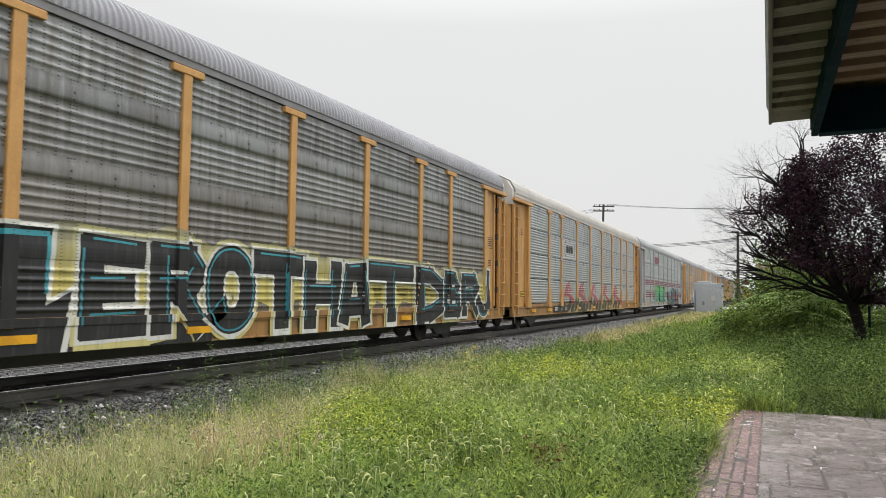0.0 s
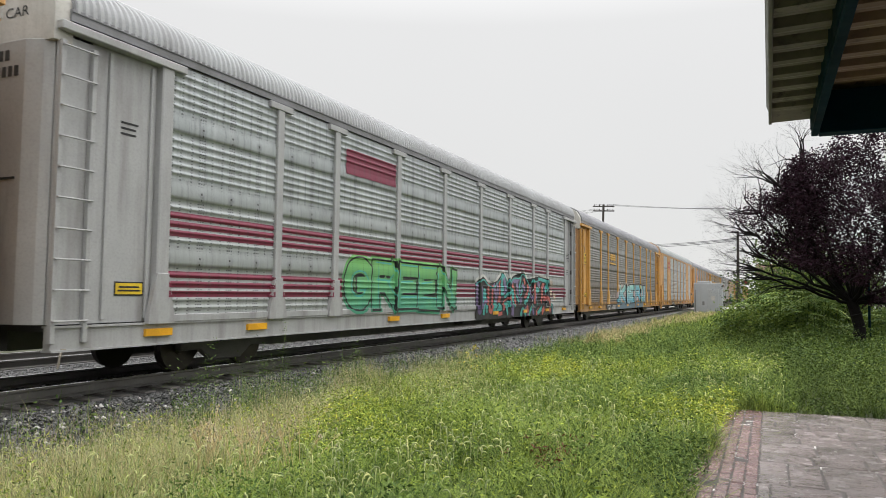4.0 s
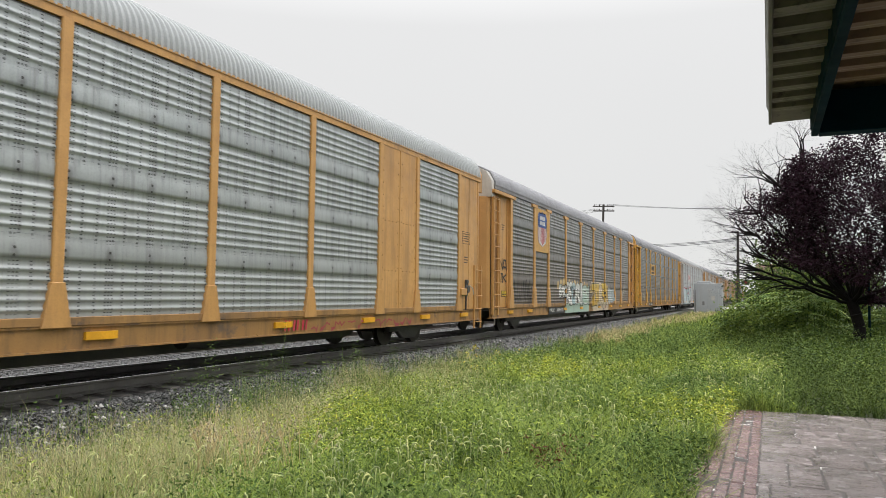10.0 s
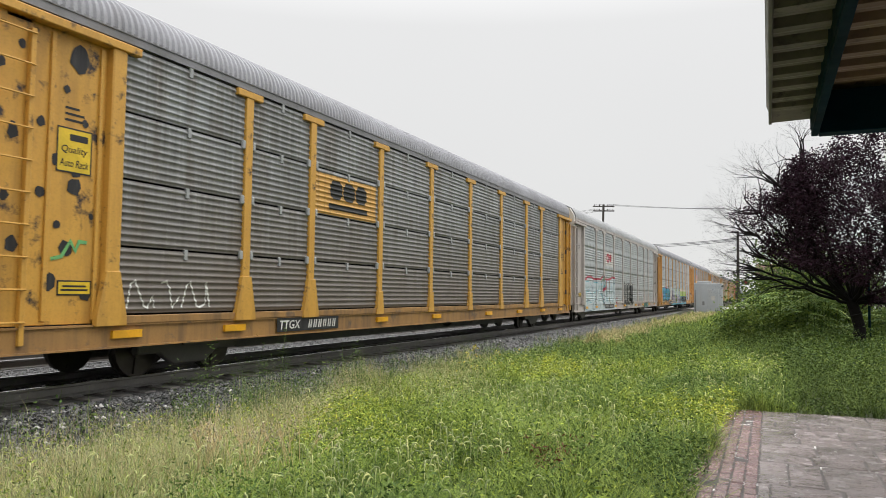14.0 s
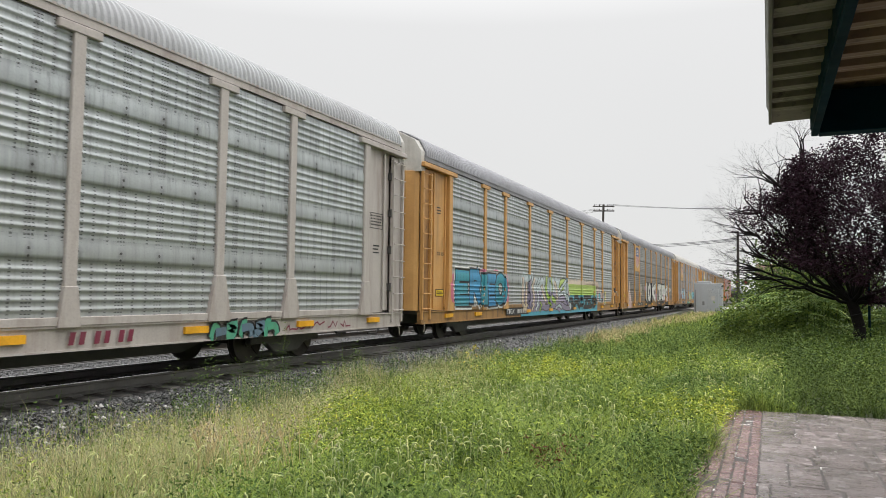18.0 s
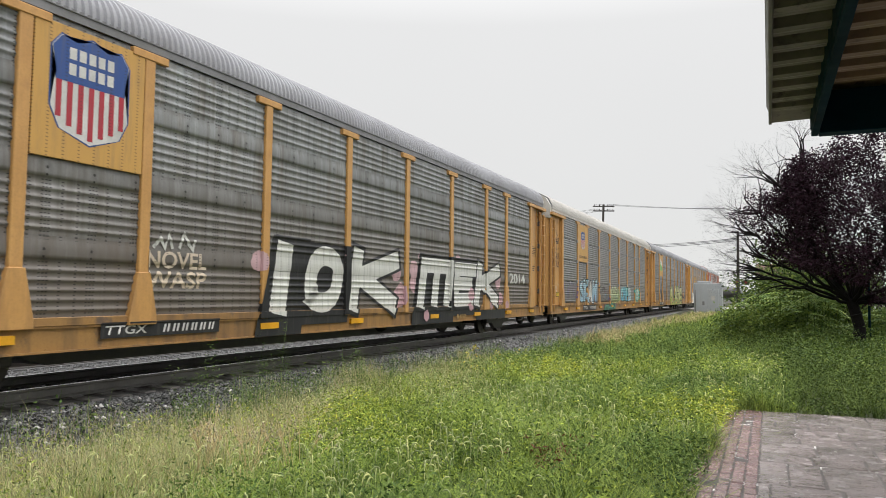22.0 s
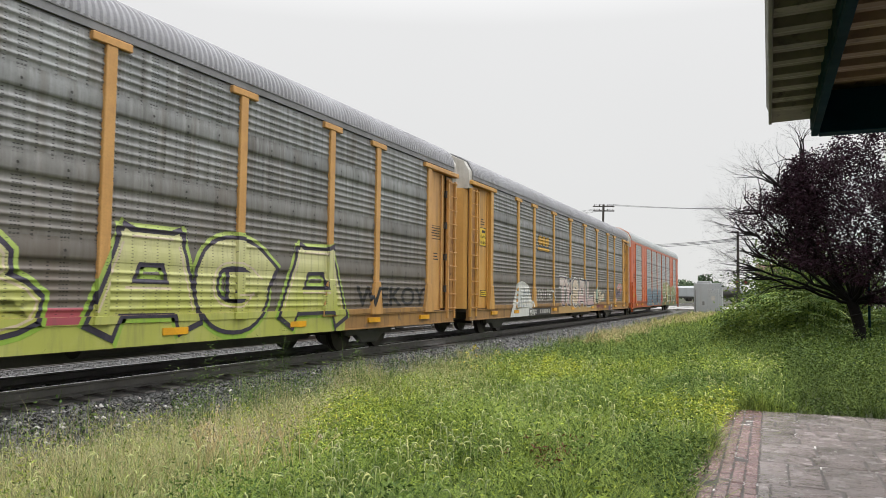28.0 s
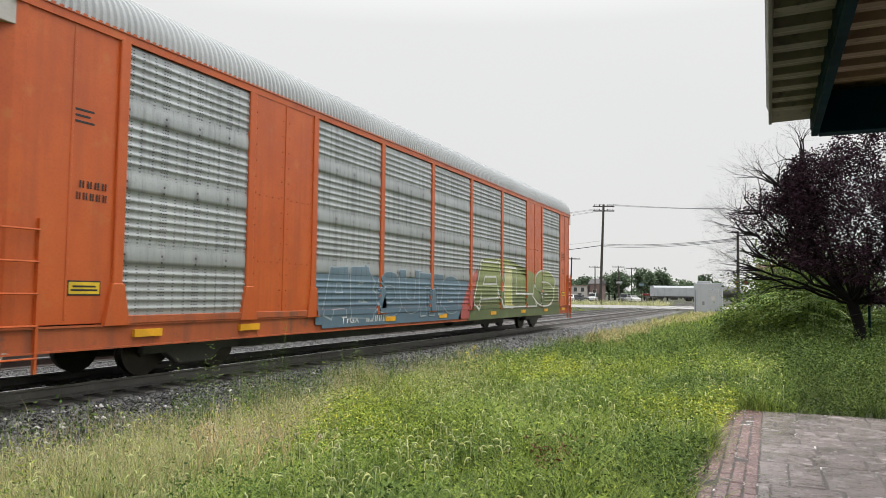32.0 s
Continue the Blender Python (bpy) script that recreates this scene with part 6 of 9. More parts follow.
    ribbons(7, [(P_SAGE, 0.2, [(6.02, 2.17), (6.1, 1.86), (5.96, 1.65)]), (P_SAGE, 0.2, [(6.34, 2.2), (6.46, 2.33), (6.54, 2.22), (6.72, 2.31)]), (P_SAGE, 0.2, [(7.34, 2.09), (7.38, 1.7), (7.44, 1.31)]), (P_SAGE, 0.22, [(8.17, 2.16), (8.12, 1.52)]), (P_SAGE, 0.2, [(8.14, 1.19), (8.28, 0.97), (8.34, 0.72)]), (P_SAGE, 0.14, [(6.74, 1.97), (6.69, 1.82)]), (P_SAGE, 0.14, [(9.99, 1.17), (10.02, 1.03)]), (P_CRIMSON, 0.16, [(6.34, 1.62), (6.58, 1.73), (7.28, 1.76)]), (P_CRIMSON, 0.09, [(7.26, 2.17), (7.26, 1.7)]), (P_CRIMSON, 0.08, [(8.06, 2.19), (8.04, 1.56)])], P_SLATE, 0.02, 0.012)
    ribbons(7, [(P_SLATE, 0.022, [(5.72, 2.04), (6.0, 2.03), (6.1, 1.86), (5.74, 1.57)]), (P_SLATE, 0.022, [(5.74, 1.54), (6.18, 1.44), (6.4, 1.16), (6.38, 0.91)]), (P_SLATE, 0.022, [(6.14, 2.25), (6.36, 2.09), (6.42, 2.32)]), (P_SLATE, 0.022, [(6.4, 1.77), (6.72, 2.12), (6.8, 2.24), (7.16, 2.2), (7.22, 1.89), (6.78, 1.83), (6.74, 1.97)]), (P_SLATE, 0.022, [(6.3, 1.62), (6.56, 1.82)]), (P_SLATE, 0.022, [(6.48, 1.63), (6.36, 1.3), (6.94, 1.29), (6.62, 0.94)]), (P_SLATE, 0.022, [(7.24, 1.62), (7.46, 1.15), (7.72, 0.91)]), (P_SLATE, 0.022, [(7.4, 2.1), (7.54, 1.47), (7.52, 0.99)]), (P_SLATE, 0.022, [(8.0, 1.52), (8.02, 1.44), (8.26, 1.57), (8.32, 2.21)]), (P_SLATE, 0.022, [(7.96, 1.27), (8.23, 1.27), (8.46, 0.88)])], None, 0.0, 0.020)
    ribbons(7, [(P_SLATE, 0.03, [(9.54, 2.21), (8.56, 1.44)]), (P_SLATE, 0.022, [(8.76, 2.2), (8.6, 1.93), (8.68, 1.58), (8.51, 1.4), (8.75, 1.36)]), (P_SLATE, 0.022, [(8.75, 1.36), (8.74, 1.58), (9.3, 1.64), (9.59, 1.13)]), (P_SLATE, 0.022, [(8.68, 1.31), (9.01, 0.96), (9.46, 0.81), (9.34, 0.67)]), (P_SKYB, 0.05, [(5.72, 1.97), (5.98, 1.96), (6.02, 1.82), (5.74, 1.6)]), (P_SKYB, 0.06, [(5.74, 1.47), (6.16, 1.36), (6.32, 1.13), (6.34, 0.91)]), (P_SKYB, 0.05, [(6.48, 1.85), (6.72, 2.09), (6.84, 2.21), (7.14, 2.16)]), (P_SKYB, 0.05, [(7.3, 1.54), (7.48, 1.11), (7.62, 0.99)]), (P_SKYB, 0.05, [(7.92, 2.14), (7.98, 1.56)]), (P_SKYB, 0.05, [(8.64, 1.93), (8.58, 1.49)]), (P_SKYB, 0.05, [(6.9, 1.23), (6.69, 1.01)])], None, 0.0, 0.020)
    ribbons(7, [(P_SKYB, 0.04, [(8.81, 1.23), (9.07, 0.95)])], None, 0.0, 0.020)
    drape("paint_outline", poly(stroke([(10.0, 1.2), (10.66, 1.2), (10.66, 0.62)], 0.05, 0.0)), CARS[7], TRAIN[7], P_CRIMSON, 0.008)
    drape("paint_outline", poly(bumps(rng, 13.0, 16.15, 1.9, 0.30, 0.42) + bumps(rng, 13.0, 16.15, 1.45, 0.36, 0.36) + bumps(rng, 12.95, 16.15, 0.98, 0.34, 0.36)), CARS[7], TRAIN[7], P_BLACK, 0.004, "black bubble-letter ground")
    lobes = []
    for k, (s, w) in enumerate(((13.05, 0.22), (13.45, 0.26), (13.98, 0.36), (14.62, 0.30), (15.18, 0.30), (15.78, 0.34))):
        lobes += stroke(rounded_line([(s - w * 0.7, 1.46), (s - w, 1.75), (s - w * 0.8, 2.08), (s + w * 0.8, 2.10), (s + w, 1.8), (s + w * 0.6, 1.48)], 3), 0.034, 0.0)
        lobes += stroke(rounded_line([(s - w * 0.8, 1.40), (s - w * (0.4 if k % 2 else 1.0), 1.1), (s - w * 0.9, 0.74), (s + w * 0.7, 0.72), (s + w, 1.0), (s + w * (0.5 if k % 2 else 0.9), 1.42)], 3), 0.034, 0.0)
    drape("painted_lettering", poly(lobes), CARS[7], TRAIN[7], P_WHITE, 0.010, "black bubble letters lined in white")
    marks(7, 6.82, 9.2, 0.70, 0.82, (4, 6), M_INKW, P_BLACK, lift=0.045)
    marks(7, 17.95, 19.15, 0.63, 0.80, (3,), P_MAROON, None)
    wild(7, 20.6, 22.4, 0.6, 0.84, [P_GREEN, P_SLATE], P_BLACK, None, 77, 5)
    tag(7, 22.6, 25.0, 0.64, 0.76, P_MAROON, 78, 0.03)
    # silver and yellow car
    drape("paint_cloud", poly([blob(rng, s, z, 0.36, r, 14, 0.15) for s, z, r in ((2.1, 1.45, 0.4), (2.25, 1.75, 0.25), (4.5, 1.9, 0.28), (3.9, 2.05, 0.16), (5.7, 2.05, 0.14), (6.7, 1.5, 0.42), (6.5, 1.85, 0.2))]), CARS[8], TRAIN[8], P_HOTPINK, 0.002)
    heavy(8, "ERIEO", ((2.25, 3.42), (3.36, 4.32), (4.24, 4.84), (4.78, 5.72), (5.62, 6.62)), 1.0, 2.08, [P_TEAL, P_BLUE, P_TEAL, P_BLUE, P_TEAL], P_BLACK, 0.05, 0.38, 0.0, P_WHITE, P_BLUE, "teal and blue block letters edged in black", 8, 0.008)
    drape("paint_halo", poly(bumps(rng, 8.8, 15.2, 1.75, 0.36, 0.5)), CARS[8], TRAIN[8], P_PALEST, 0.002)
    drape("paint_ground", rects((8.5, 15.4, 0.86, 1.5)), CARS[8], TRAIN[8], P_LAVENDER, 0.003)
    wild(8, 8.6, 10.8, 0.75, 2.0, [P_CREAM, P_LIMEB, P_PALEST, P_LAVENDER], P_BLACK, None, 81, 4)
    ribbons(8, [(P_LAVENDER, 0.3, [(10.67, 1.18), (11.07, 1.1), (11.8, 1.18)]), (P_LAVENDER, 0.28, [(12.64, 1.17), (13.5, 1.06), (14.49, 1.21)]), (P_PALEST, 0.26, [(10.91, 1.81), (11.29, 1.99), (11.45, 1.59), (11.19, 1.3)]), (P_CREAM, 0.16, [(11.13, 1.7), (11.32, 1.38), (11.65, 1.13)]), (P_LIMEB, 0.22, [(11.81, 2.03), (11.68, 1.51), (12.1, 1.22)]), (P_LIMEB, 0.22, [(12.32, 1.98), (12.67, 1.68), (12.41, 1.31), (13.12, 1.07)]), (P_CREAM, 0.18, [(13.02, 1.88), (13.35, 1.65), (13.43, 1.21)]), (P_LIMEB, 0.2, [(14.7, 1.97), (13.94, 1.93), (13.82, 1.57), (14.47, 1.69)]), (P_PALEST, 0.13, [(13.55, 1.41), (14.03, 1.62), (15.02, 2.04)]), (P_PALEST, 0.2, [(14.56, 1.53), (15.06, 1.21), (15.68, 0.8)]), (P_CREAM, 0.16, [(15.21, 1.6), (15.57, 1.38)])], P_BLACK, 0.035, 0.008, "pale lime, cream and lavender interlocked letters")
    ribbons(8, [(P_LAVENDER, 0.22, [(10.76, 0.84), (11.17, 0.94), (11.62, 0.8), (12.01, 0.87)]), (P_LAVENDER, 0.22, [(12.22, 0.78), (13.0, 0.96), (13.79, 0.74)]), (P_LAVENDER, 0.2, [(14.06, 0.95), (14.67, 0.78), (15.6, 0.78)]), (P_LIMEB, 0.14, [(10.77, 0.73), (10.92, 0.91), (10.99, 1.03)]), (P_LIMEB, 0.12, [(12.1, 1.04), (12.38, 0.77)]), (P_PALEST, 0.1, [(13.13, 0.78), (13.64, 0.94), (14.06, 0.8)])], P_BLACK, 0.035, 0.008, "pale lime, cream and lavender interlocked letters")
    drape("paint_cloud", poly([blob(rng, s, 1.8, 0.3, 0.28, 16, 0.4) for s in np.arange(15.1, 21.6, 0.28)]), CARS[8], TRAIN[8], P_CREAM, 0.002)
    drape("paint_ground", rects((15.4, 21.0, 1.35, 1.86)), CARS[8], TRAIN[8], P_LIMEB, 0.004)
    drape("paint_ground", rects((15.2, 21.4, 0.60, 1.36)), CARS[8], TRAIN[8], P_SKYB, 0.004)
    heavy(8, "BRAZES", ((15.5, 16.5), (16.4, 17.4), (17.3, 18.2), (18.3, 19.2), (19.1, 20.0), (20.0, 20.9)), 0.68, 1.32, [P_BLACK], P_BLACK, 0.0, 0.26, 0.1, None, None, "black sprayed letters", 83)
    drape("paint_ground", rects((8.4, 15.2, 0.59, 0.70)), CARS[8], TRAIN[8], P_SKYB, 0.003)
    drape("paint_ground", rects((8.4, 15.2, 0.702, 0.86)), CARS[8], TRAIN[8], P_LAVENDER, 0.003)
    wild(8, 21.6, 23.6, 1.0, 1.6, [P_SKYB, P_PINK, P_YELLOW], P_BLACK, P_WHITE, 86, 3)
    tag(8, 22.3, 23.9, 0.95, 1.3, P_WHITE, 87, 0.04, 0.022)
    marks(8, 6.8, 9.2, 0.68, 0.83, (4, 6), M_INKW, P_BLACK)
    marks(8, 0.98, 1.42, 2.42, 2.52, (4,), M_INK, None, 0.0)
    # dark car with white letters
    board(9, L1, L2, 3.04, 4.80, P_BOARD, "ochre board with a striped shield")
    shield(9, 5.0, 6.2, 3.3, 4.7)
    drape("paint_ground", poly([[(9.2, 0.60), (10.6, 0.60), (10.9, 2.42), (9.7, 2.42)], [(10.45, 0.72), (12.3, 0.72), (12.5, 2.36), (10.7, 2.36)], [(15.4, 0.60), (18.1, 0.60), (18.4, 2.42), (15.9, 2.42)], [(18.0, 0.72), (19.9, 0.72), (20.2, 2.42), (18.4, 2.42)]]), CARS[9], TRAIN[9], P_BLACK, 0.004)
    heavy(9, "IOKMEK", ((9.5, 10.2), (10.6, 12.0), (12.3, 14.5), (15.75, 17.85), (18.05, 19.8), (19.75, 21.9)), 0.94, 2.32, [P_WHITE], P_BLACK, 0.07, 0.3, 0.17, None, None, "large white block letters", 9, 0.008)
    marks(9, 18.35, 19.1, 0.64, 0.76, (3,), P_TAN, None, 0.03, 0.012)
    pinks = ((9.3, 1.9, 0.2), (12.2, 2.1, 0.2), (14.6, 1.9, 0.25), (14.8, 1.3, 0.3), (15.55, 1.98, 0.22), (15.6, 1.62, 0.25), (15.98, 2.28, 0.16), (18.5, 2.34, 0.17), (20.2, 2.2, 0.14), (21.95, 1.82, 0.26), (21.7, 2.08, 0.2), (22.2, 1.2, 0.22), (22.7, 1.0, 0.15))
    drape("paint_cloud", poly([blob(rng, s, z, r * 1.1, r, 16, 0.15) for s, z, r in pinks]), CARS[9], TRAIN[9], P_ROSEPALE, 0.003, "pale rose puffs of paint")
    drape("paint_cloud", poly([blob(rng, s, z, r * 1.2, r, 14, 0.15) for s, z, r in ((19.5, 1.35, 0.2), (19.42, 0.98, 0.14), (16.25, 0.77, 0.14), (21.2, 0.98, 0.12))]), CARS[9], TRAIN[9], P_ROSEPALE, 0.026)
    drape("paint_ground", rects((19.9, 22.6, 0.585, 0.85)), CARS[9], TRAIN[9], P_BLACK, 0.003)
    drape("painted_lettering", letters("2014", 23.2, 24.9, 1.75, 2.1, 0.03), CARS[9], TRAIN[9], P_WHITE, 0.006, "white sprayed numerals")
    tag(9, 6.85, 7.8, 2.0, 2.25, P_WHITE, 90, 0.06)
    for word, za, zb in (("NOVEL", 1.70, 1.95), ("WASP", 1.40, 1.65)):
        drape("painted_lettering", letters(word, 6.7, 7.95, za, zb, 0.02), CARS[9], TRAIN[9], P_CREAM, 0.008, "cream sprayed letters")
    drape("paint_cloud", poly([[(1.95, 0.6), (3.3, 0.6), (3.3, 1.25), (2.95, 1.6), (2.85, 1.95), (2.95, 2.3), (2.75, 2.2), (2.62, 2.32), (2.66, 1.9), (2.55, 1.62), (2.15, 1.35)]]), CARS[9], TRAIN[9], P_PINK, 0.008)
    tag(9, 2.3, 2.9, 0.95, 1.4, P_BLACK, 95, 0.025, 0.014)
    marks(9, 6.0, 8.2, 0.74, 0.86, (4, 6), M_INKW, P_BLACK)
    # gapped car with a slogan board
    board(10, L1, L2, 2.98, 4.78, P_BOARD, "ochre board with a shield and a slogan")
    shield(10, 5.2, 6.0, 3.6, 4.45)
    drape("slogan", letters("BUILDING AMERICA", 4.85, 6.4, 3.16, 3.28), CARS[10], TRAIN[10], M_INK, 0.062, "small dark slogan", ribs=False, flat=True)
    piece(10, "SK", 5.25, 6.7, 1.0, 2.1, P_SKY, P_BLACK, None, 0.05, 0.0, 0.03, "pale blue bubble letters", 0.035)
    piece(10, "A", 7.0, 7.75, 1.0, 2.15, P_WHITE, P_BLACK, None, 0.05, 0.0, 0.03, "white bubble letter", 0.035)
    piece(10, "M", 7.9, 8.9, 1.0, 2.2, P_SKY, P_BLACK, None, 0.05, 0.0, 0.03, "pale blue bubble letter", 0.035)
    drape("painted_lettering", letters("SCAM", 9.3, 11.0, 1.5, 1.85, -0.01, 0.1), CARS[10], TRAIN[10], P_BLACK, 0.007, "thin black sprayed letters")
    tag(10, 9.4, 12.0, 1.1, 1.4, P_BLACK, 101, 0.025)
    drape("paint_ground", poly([[(10.5, 0.585), (14.0, 0.585), (13.9, 0.9), (11.2, 0.88)]]), CARS[10], TRAIN[10], P_DEEPGREEN, 0.003)
    drape("paint_fill", poly([blob(rng, s, z, 0.16, 0.1) for s, z in ((10.3, 0.74), (10.9, 0.8), (12.1, 1.15), (12.3, 0.82), (14.1, 0.8))]), CARS[10], TRAIN[10], P_VIOLET, 0.010)
    heavy(10, "MUON", ((11.0, 11.9), (11.8, 12.5), (12.4, 13.1), (13.0, 13.8)), 0.585, 0.88, [P_GREEN], P_DEEPGREEN, 0.03, 0.3, 0.2, None, None, "green letters on the sill", 104)
    heavy(10, "CRES", ((15.85, 16.75), (16.65, 17.55), (17.5, 18.35), (18.25, 19.3)), 1.02, 1.84, [P_AQUA, P_SKYB, P_AQUA, P_PALEBLUE], P_BLACK, 0.02, 0.36, 0.0, None, None, "aqua bubble letters", 103)
    tag(10, 10.8, 12.3, 1.45, 1.85, P_MAROON, 106, 0.04)
    tag(10, 10.8, 12.3, 1.15, 1.4, P_BLUE, 107, 0.03)
    drape("paint_ground", poly(bumps(rng, 12.7, 14.9, 1.55, 0.26, 0.24) + bumps(rng, 12.7, 15.1, 1.2, 0.24, 0.24)), CARS[10], TRAIN[10], P_PALELIME, 0.003, "pale lime haze under black scrawl")
    tag(10, 12.8, 14.9, 1.0, 1.4, P_SLATE, 108, 0.03)
    drape("painted_lettering", letters("SCOMER", 13.0, 14.8, 1.45, 1.78, -0.005, 0.1), CARS[10], TRAIN[10], P_BLACK, 0.007, "thin black sprayed letters")
    drape("paint_ground", poly(bumps(rng, 20.9, 22.5, 1.6, 0.26, 0.3) + bumps(rng, 20.9, 22.5, 1.2, 0.24, 0.3)), CARS[10], TRAIN[10], P_SEA, 0.003)
    heavy(10, "RS", ((20.9, 21.7), (21.65, 22.5)), 1.02, 1.8, [P_PALEGREEN], P_DEEPGREEN, 0.02, 0.3, 0.0, None, None, "pale green letters", 109, 0.006)
    tag(10, 2.0, 4.6, 1.2, 1.9, P_VIOLET, 105, 0.05)
    for word, za, zb in (("62", 3.62, 3.85), ("OASIS", 2.92, 3.2), ("OIL'S", 2.56, 2.84)):
        drape("painted_lettering", letters(word, 0.88, 1.54, za, zb, 0.0, 0.15, 0, 0.02), CARS[10], TRAIN[10], P_BLACK, -0.05, "thin black sprayed letters", flat=True)
    for k, zz in enumerate((3.95, 3.32)):
        tag(10, 0.88, 1.54, zz, zz + 0.24, P_BLACK, 140 + k, 0.022, -0.05)
    tag(10, 0.9, 1.52, 1.5, 1.85, P_WHITE, 150, 0.035, -0.05)
    marks(10, 5.8, 8.6, 0.66, 0.82, (4, 6), M_INKW, P_BLACK)
    # dark car with lime letters
    board(11, L1, L2, 3.02, 4.78, P_BOARD, "ochre board with a green and white wave")
    drape("emblem", poly([[(5.0, 3.5), (6.2, 3.5), (6.2, 3.75), (5.0, 4.3)]]), CARS[11], TRAIN[11], P_GREEN, 0.062, ribs=False, flat=True)
    drape("emblem", poly([[(5.05, 4.1), (6.2, 3.78), (6.2, 4.2), (5.05, 4.5)]]), CARS[11], TRAIN[11], M_INKW, 0.062, ribs=False, flat=True)
    drape("paint_ground", rects((12.3, 21.4, 0.58, 1.0)), CARS[11], TRAIN[11], P_LIME, 0.002)
    drape("paint_ground", rects((14.0, 15.6, 0.9, 1.12)), CARS[11], TRAIN[11], P_ROSE, 0.004)
    heavy(11, "BAGA", ((11.9, 14.3), (14.9, 16.95), (16.9, 18.85), (19.2, 21.3)), 0.72, 2.2, [P_LIME], P_INKY, 0.07, 0.36, 0.03, P_LIMEB, P_CREAM, "lime bubble letters edged in black", 11, 0.007)
    drape("painted_lettering", letters("WEKOY", 21.9, 25.4, 1.05, 1.5, 0.02), CARS[11], TRAIN[11], P_BLACK, 0.006, "thin black sprayed letters")
    tag(11, 4.8, 6.4, 1.1, 1.9, P_BLACK, 111, 0.06)
    marks(11, 4.9, 7.0, 0.66, 0.82, (4, 6), M_INKW, P_BLACK)
    # dark car with pink-white letters
    emblem_blocks(12, 7.2, 8.75, 3.35, 3.72, P_LOGOY)
    drape("paint_cloud", poly([[(3.75, 0.6), (6.75, 0.6), (6.4, 1.1), (5.95, 1.72), (5.2, 1.86), (4.55, 1.8), (4.3, 1.3)]]), CARS[12], TRAIN[12], P_WHITE, 0.004)
    tag(12, 4.4, 6.1, 0.9, 1.6, P_SLATE, 125, 0.03)
    drape("painted_lettering", letters("AUDIO + TRONS", 6.7, 9.75, 1.12, 1.6, -0.005), CARS[12], TRAIN[12], P_WHITE, 0.008, "thin white sprayed letters")
    heavy(12, "TYSAL", ((10.35, 11.6), (11.3, 12.5), (12.6, 13.8), (13.8, 15.2), (15.55, 17.0)), 0.88, 2.08, [P_PINK, P_PINK, P_CREAM], P_INKY, 0.05, 0.34, 0.08, P_WHITE, P_WHITE, "pale pink letters edged in black", 12, 0.008)
    drape("paint_cloud", poly([[(17.29, 1.56), (17.62, 1.57), (17.7, 1.5), (18.1, 1.46), (18.17, 1.6), (18.35, 1.66), (18.51, 1.6), (18.58, 1.45), (18.87, 1.56), (19.14, 1.68), (19.16, 1.56), (18.97, 1.42), (19.39, 1.4), (19.82, 1.49), (19.7, 1.19), (19.36, 1.06), (17.73, 0.93), (17.33, 0.91)]]), CARS[12], TRAIN[12], P_CREAM, 0.003, "cream cloud under black scrawl")
    drape("paint_ground", poly([blob(rng, 17.97, 0.79, 0.17, 0.12, 18, 0.04), [(18.17, 0.86), (18.62, 0.85), (18.5, 0.71), (18.18, 0.73)]]), CARS[12], TRAIN[12], P_MAROON, 0.004)
    ribbons(12, [(P_PALEGREEN, 0.13, [(17.93, 1.75), (17.86, 1.5), (17.84, 1.0)]), (P_PALEGREEN, 0.12, [(18.66, 1.59), (18.78, 1.61)]), (P_PALEGREEN, 0.12, [(19.5, 1.11), (19.85, 1.19)]), (P_PALEGREEN, 0.12, [(19.29, 1.46), (19.39, 1.39)])], None, 0.0, 0.006)
    ribbons(12, [(P_BLACK, 0.035, [(18.0, 1.51), (18.07, 1.3), (17.96, 1.27)]), (P_BLACK, 0.035, [(18.12, 1.48), (18.13, 1.34), (18.46, 1.36)]), (P_BLACK, 0.035, [(18.18, 1.3), (18.18, 1.5), (18.33, 1.48), (18.34, 1.36)]), (P_BLACK, 0.035, [(18.54, 1.3), (18.49, 1.52), (18.7, 1.54)]), (P_BLACK, 0.04, [(18.24, 1.27), (18.29, 0.93)]), (P_BLACK, 0.04, [(18.5, 1.36), (18.55, 0.93)]), (P_BLACK, 0.04, [(18.25, 1.14), (18.52, 1.17)]), (P_BLACK, 0.04, [(18.78, 1.37), (19.25, 1.4)]), (P_BLACK, 0.04, [(18.97, 1.37), (19.06, 0.96)]), (P_BLACK, 0.04, [(17.65, 1.13), (17.97, 1.16)]), (P_BLACK, 0.04, [(17.79, 1.13), (17.88, 0.96), (17.73, 0.9)]), (P_BLACK, 0.035, [(20.75, 1.49), (20.76, 1.07)]), (P_BLACK, 0.03, [(20.69, 1.45), (20.96, 1.63)]), (P_BLACK, 0.03, [(20.73, 1.27), (20.93, 1.45)])], None, 0.0, 0.016)
    ribbons(12, [(P_WHITE, 0.02, [(19.15, 1.52), (19.28, 1.62), (19.38, 1.53), (19.53, 1.63), (19.68, 1.55), (20.0, 1.58)]), (P_BLACK, 0.09, [(22.71, 1.63), (22.65, 1.32), (22.73, 1.22)]), (P_WHITE, 0.02, [(23.56, 2.2), (23.71, 2.1), (23.56, 1.98), (23.66, 1.87)])], None, 0.0, 0.016)
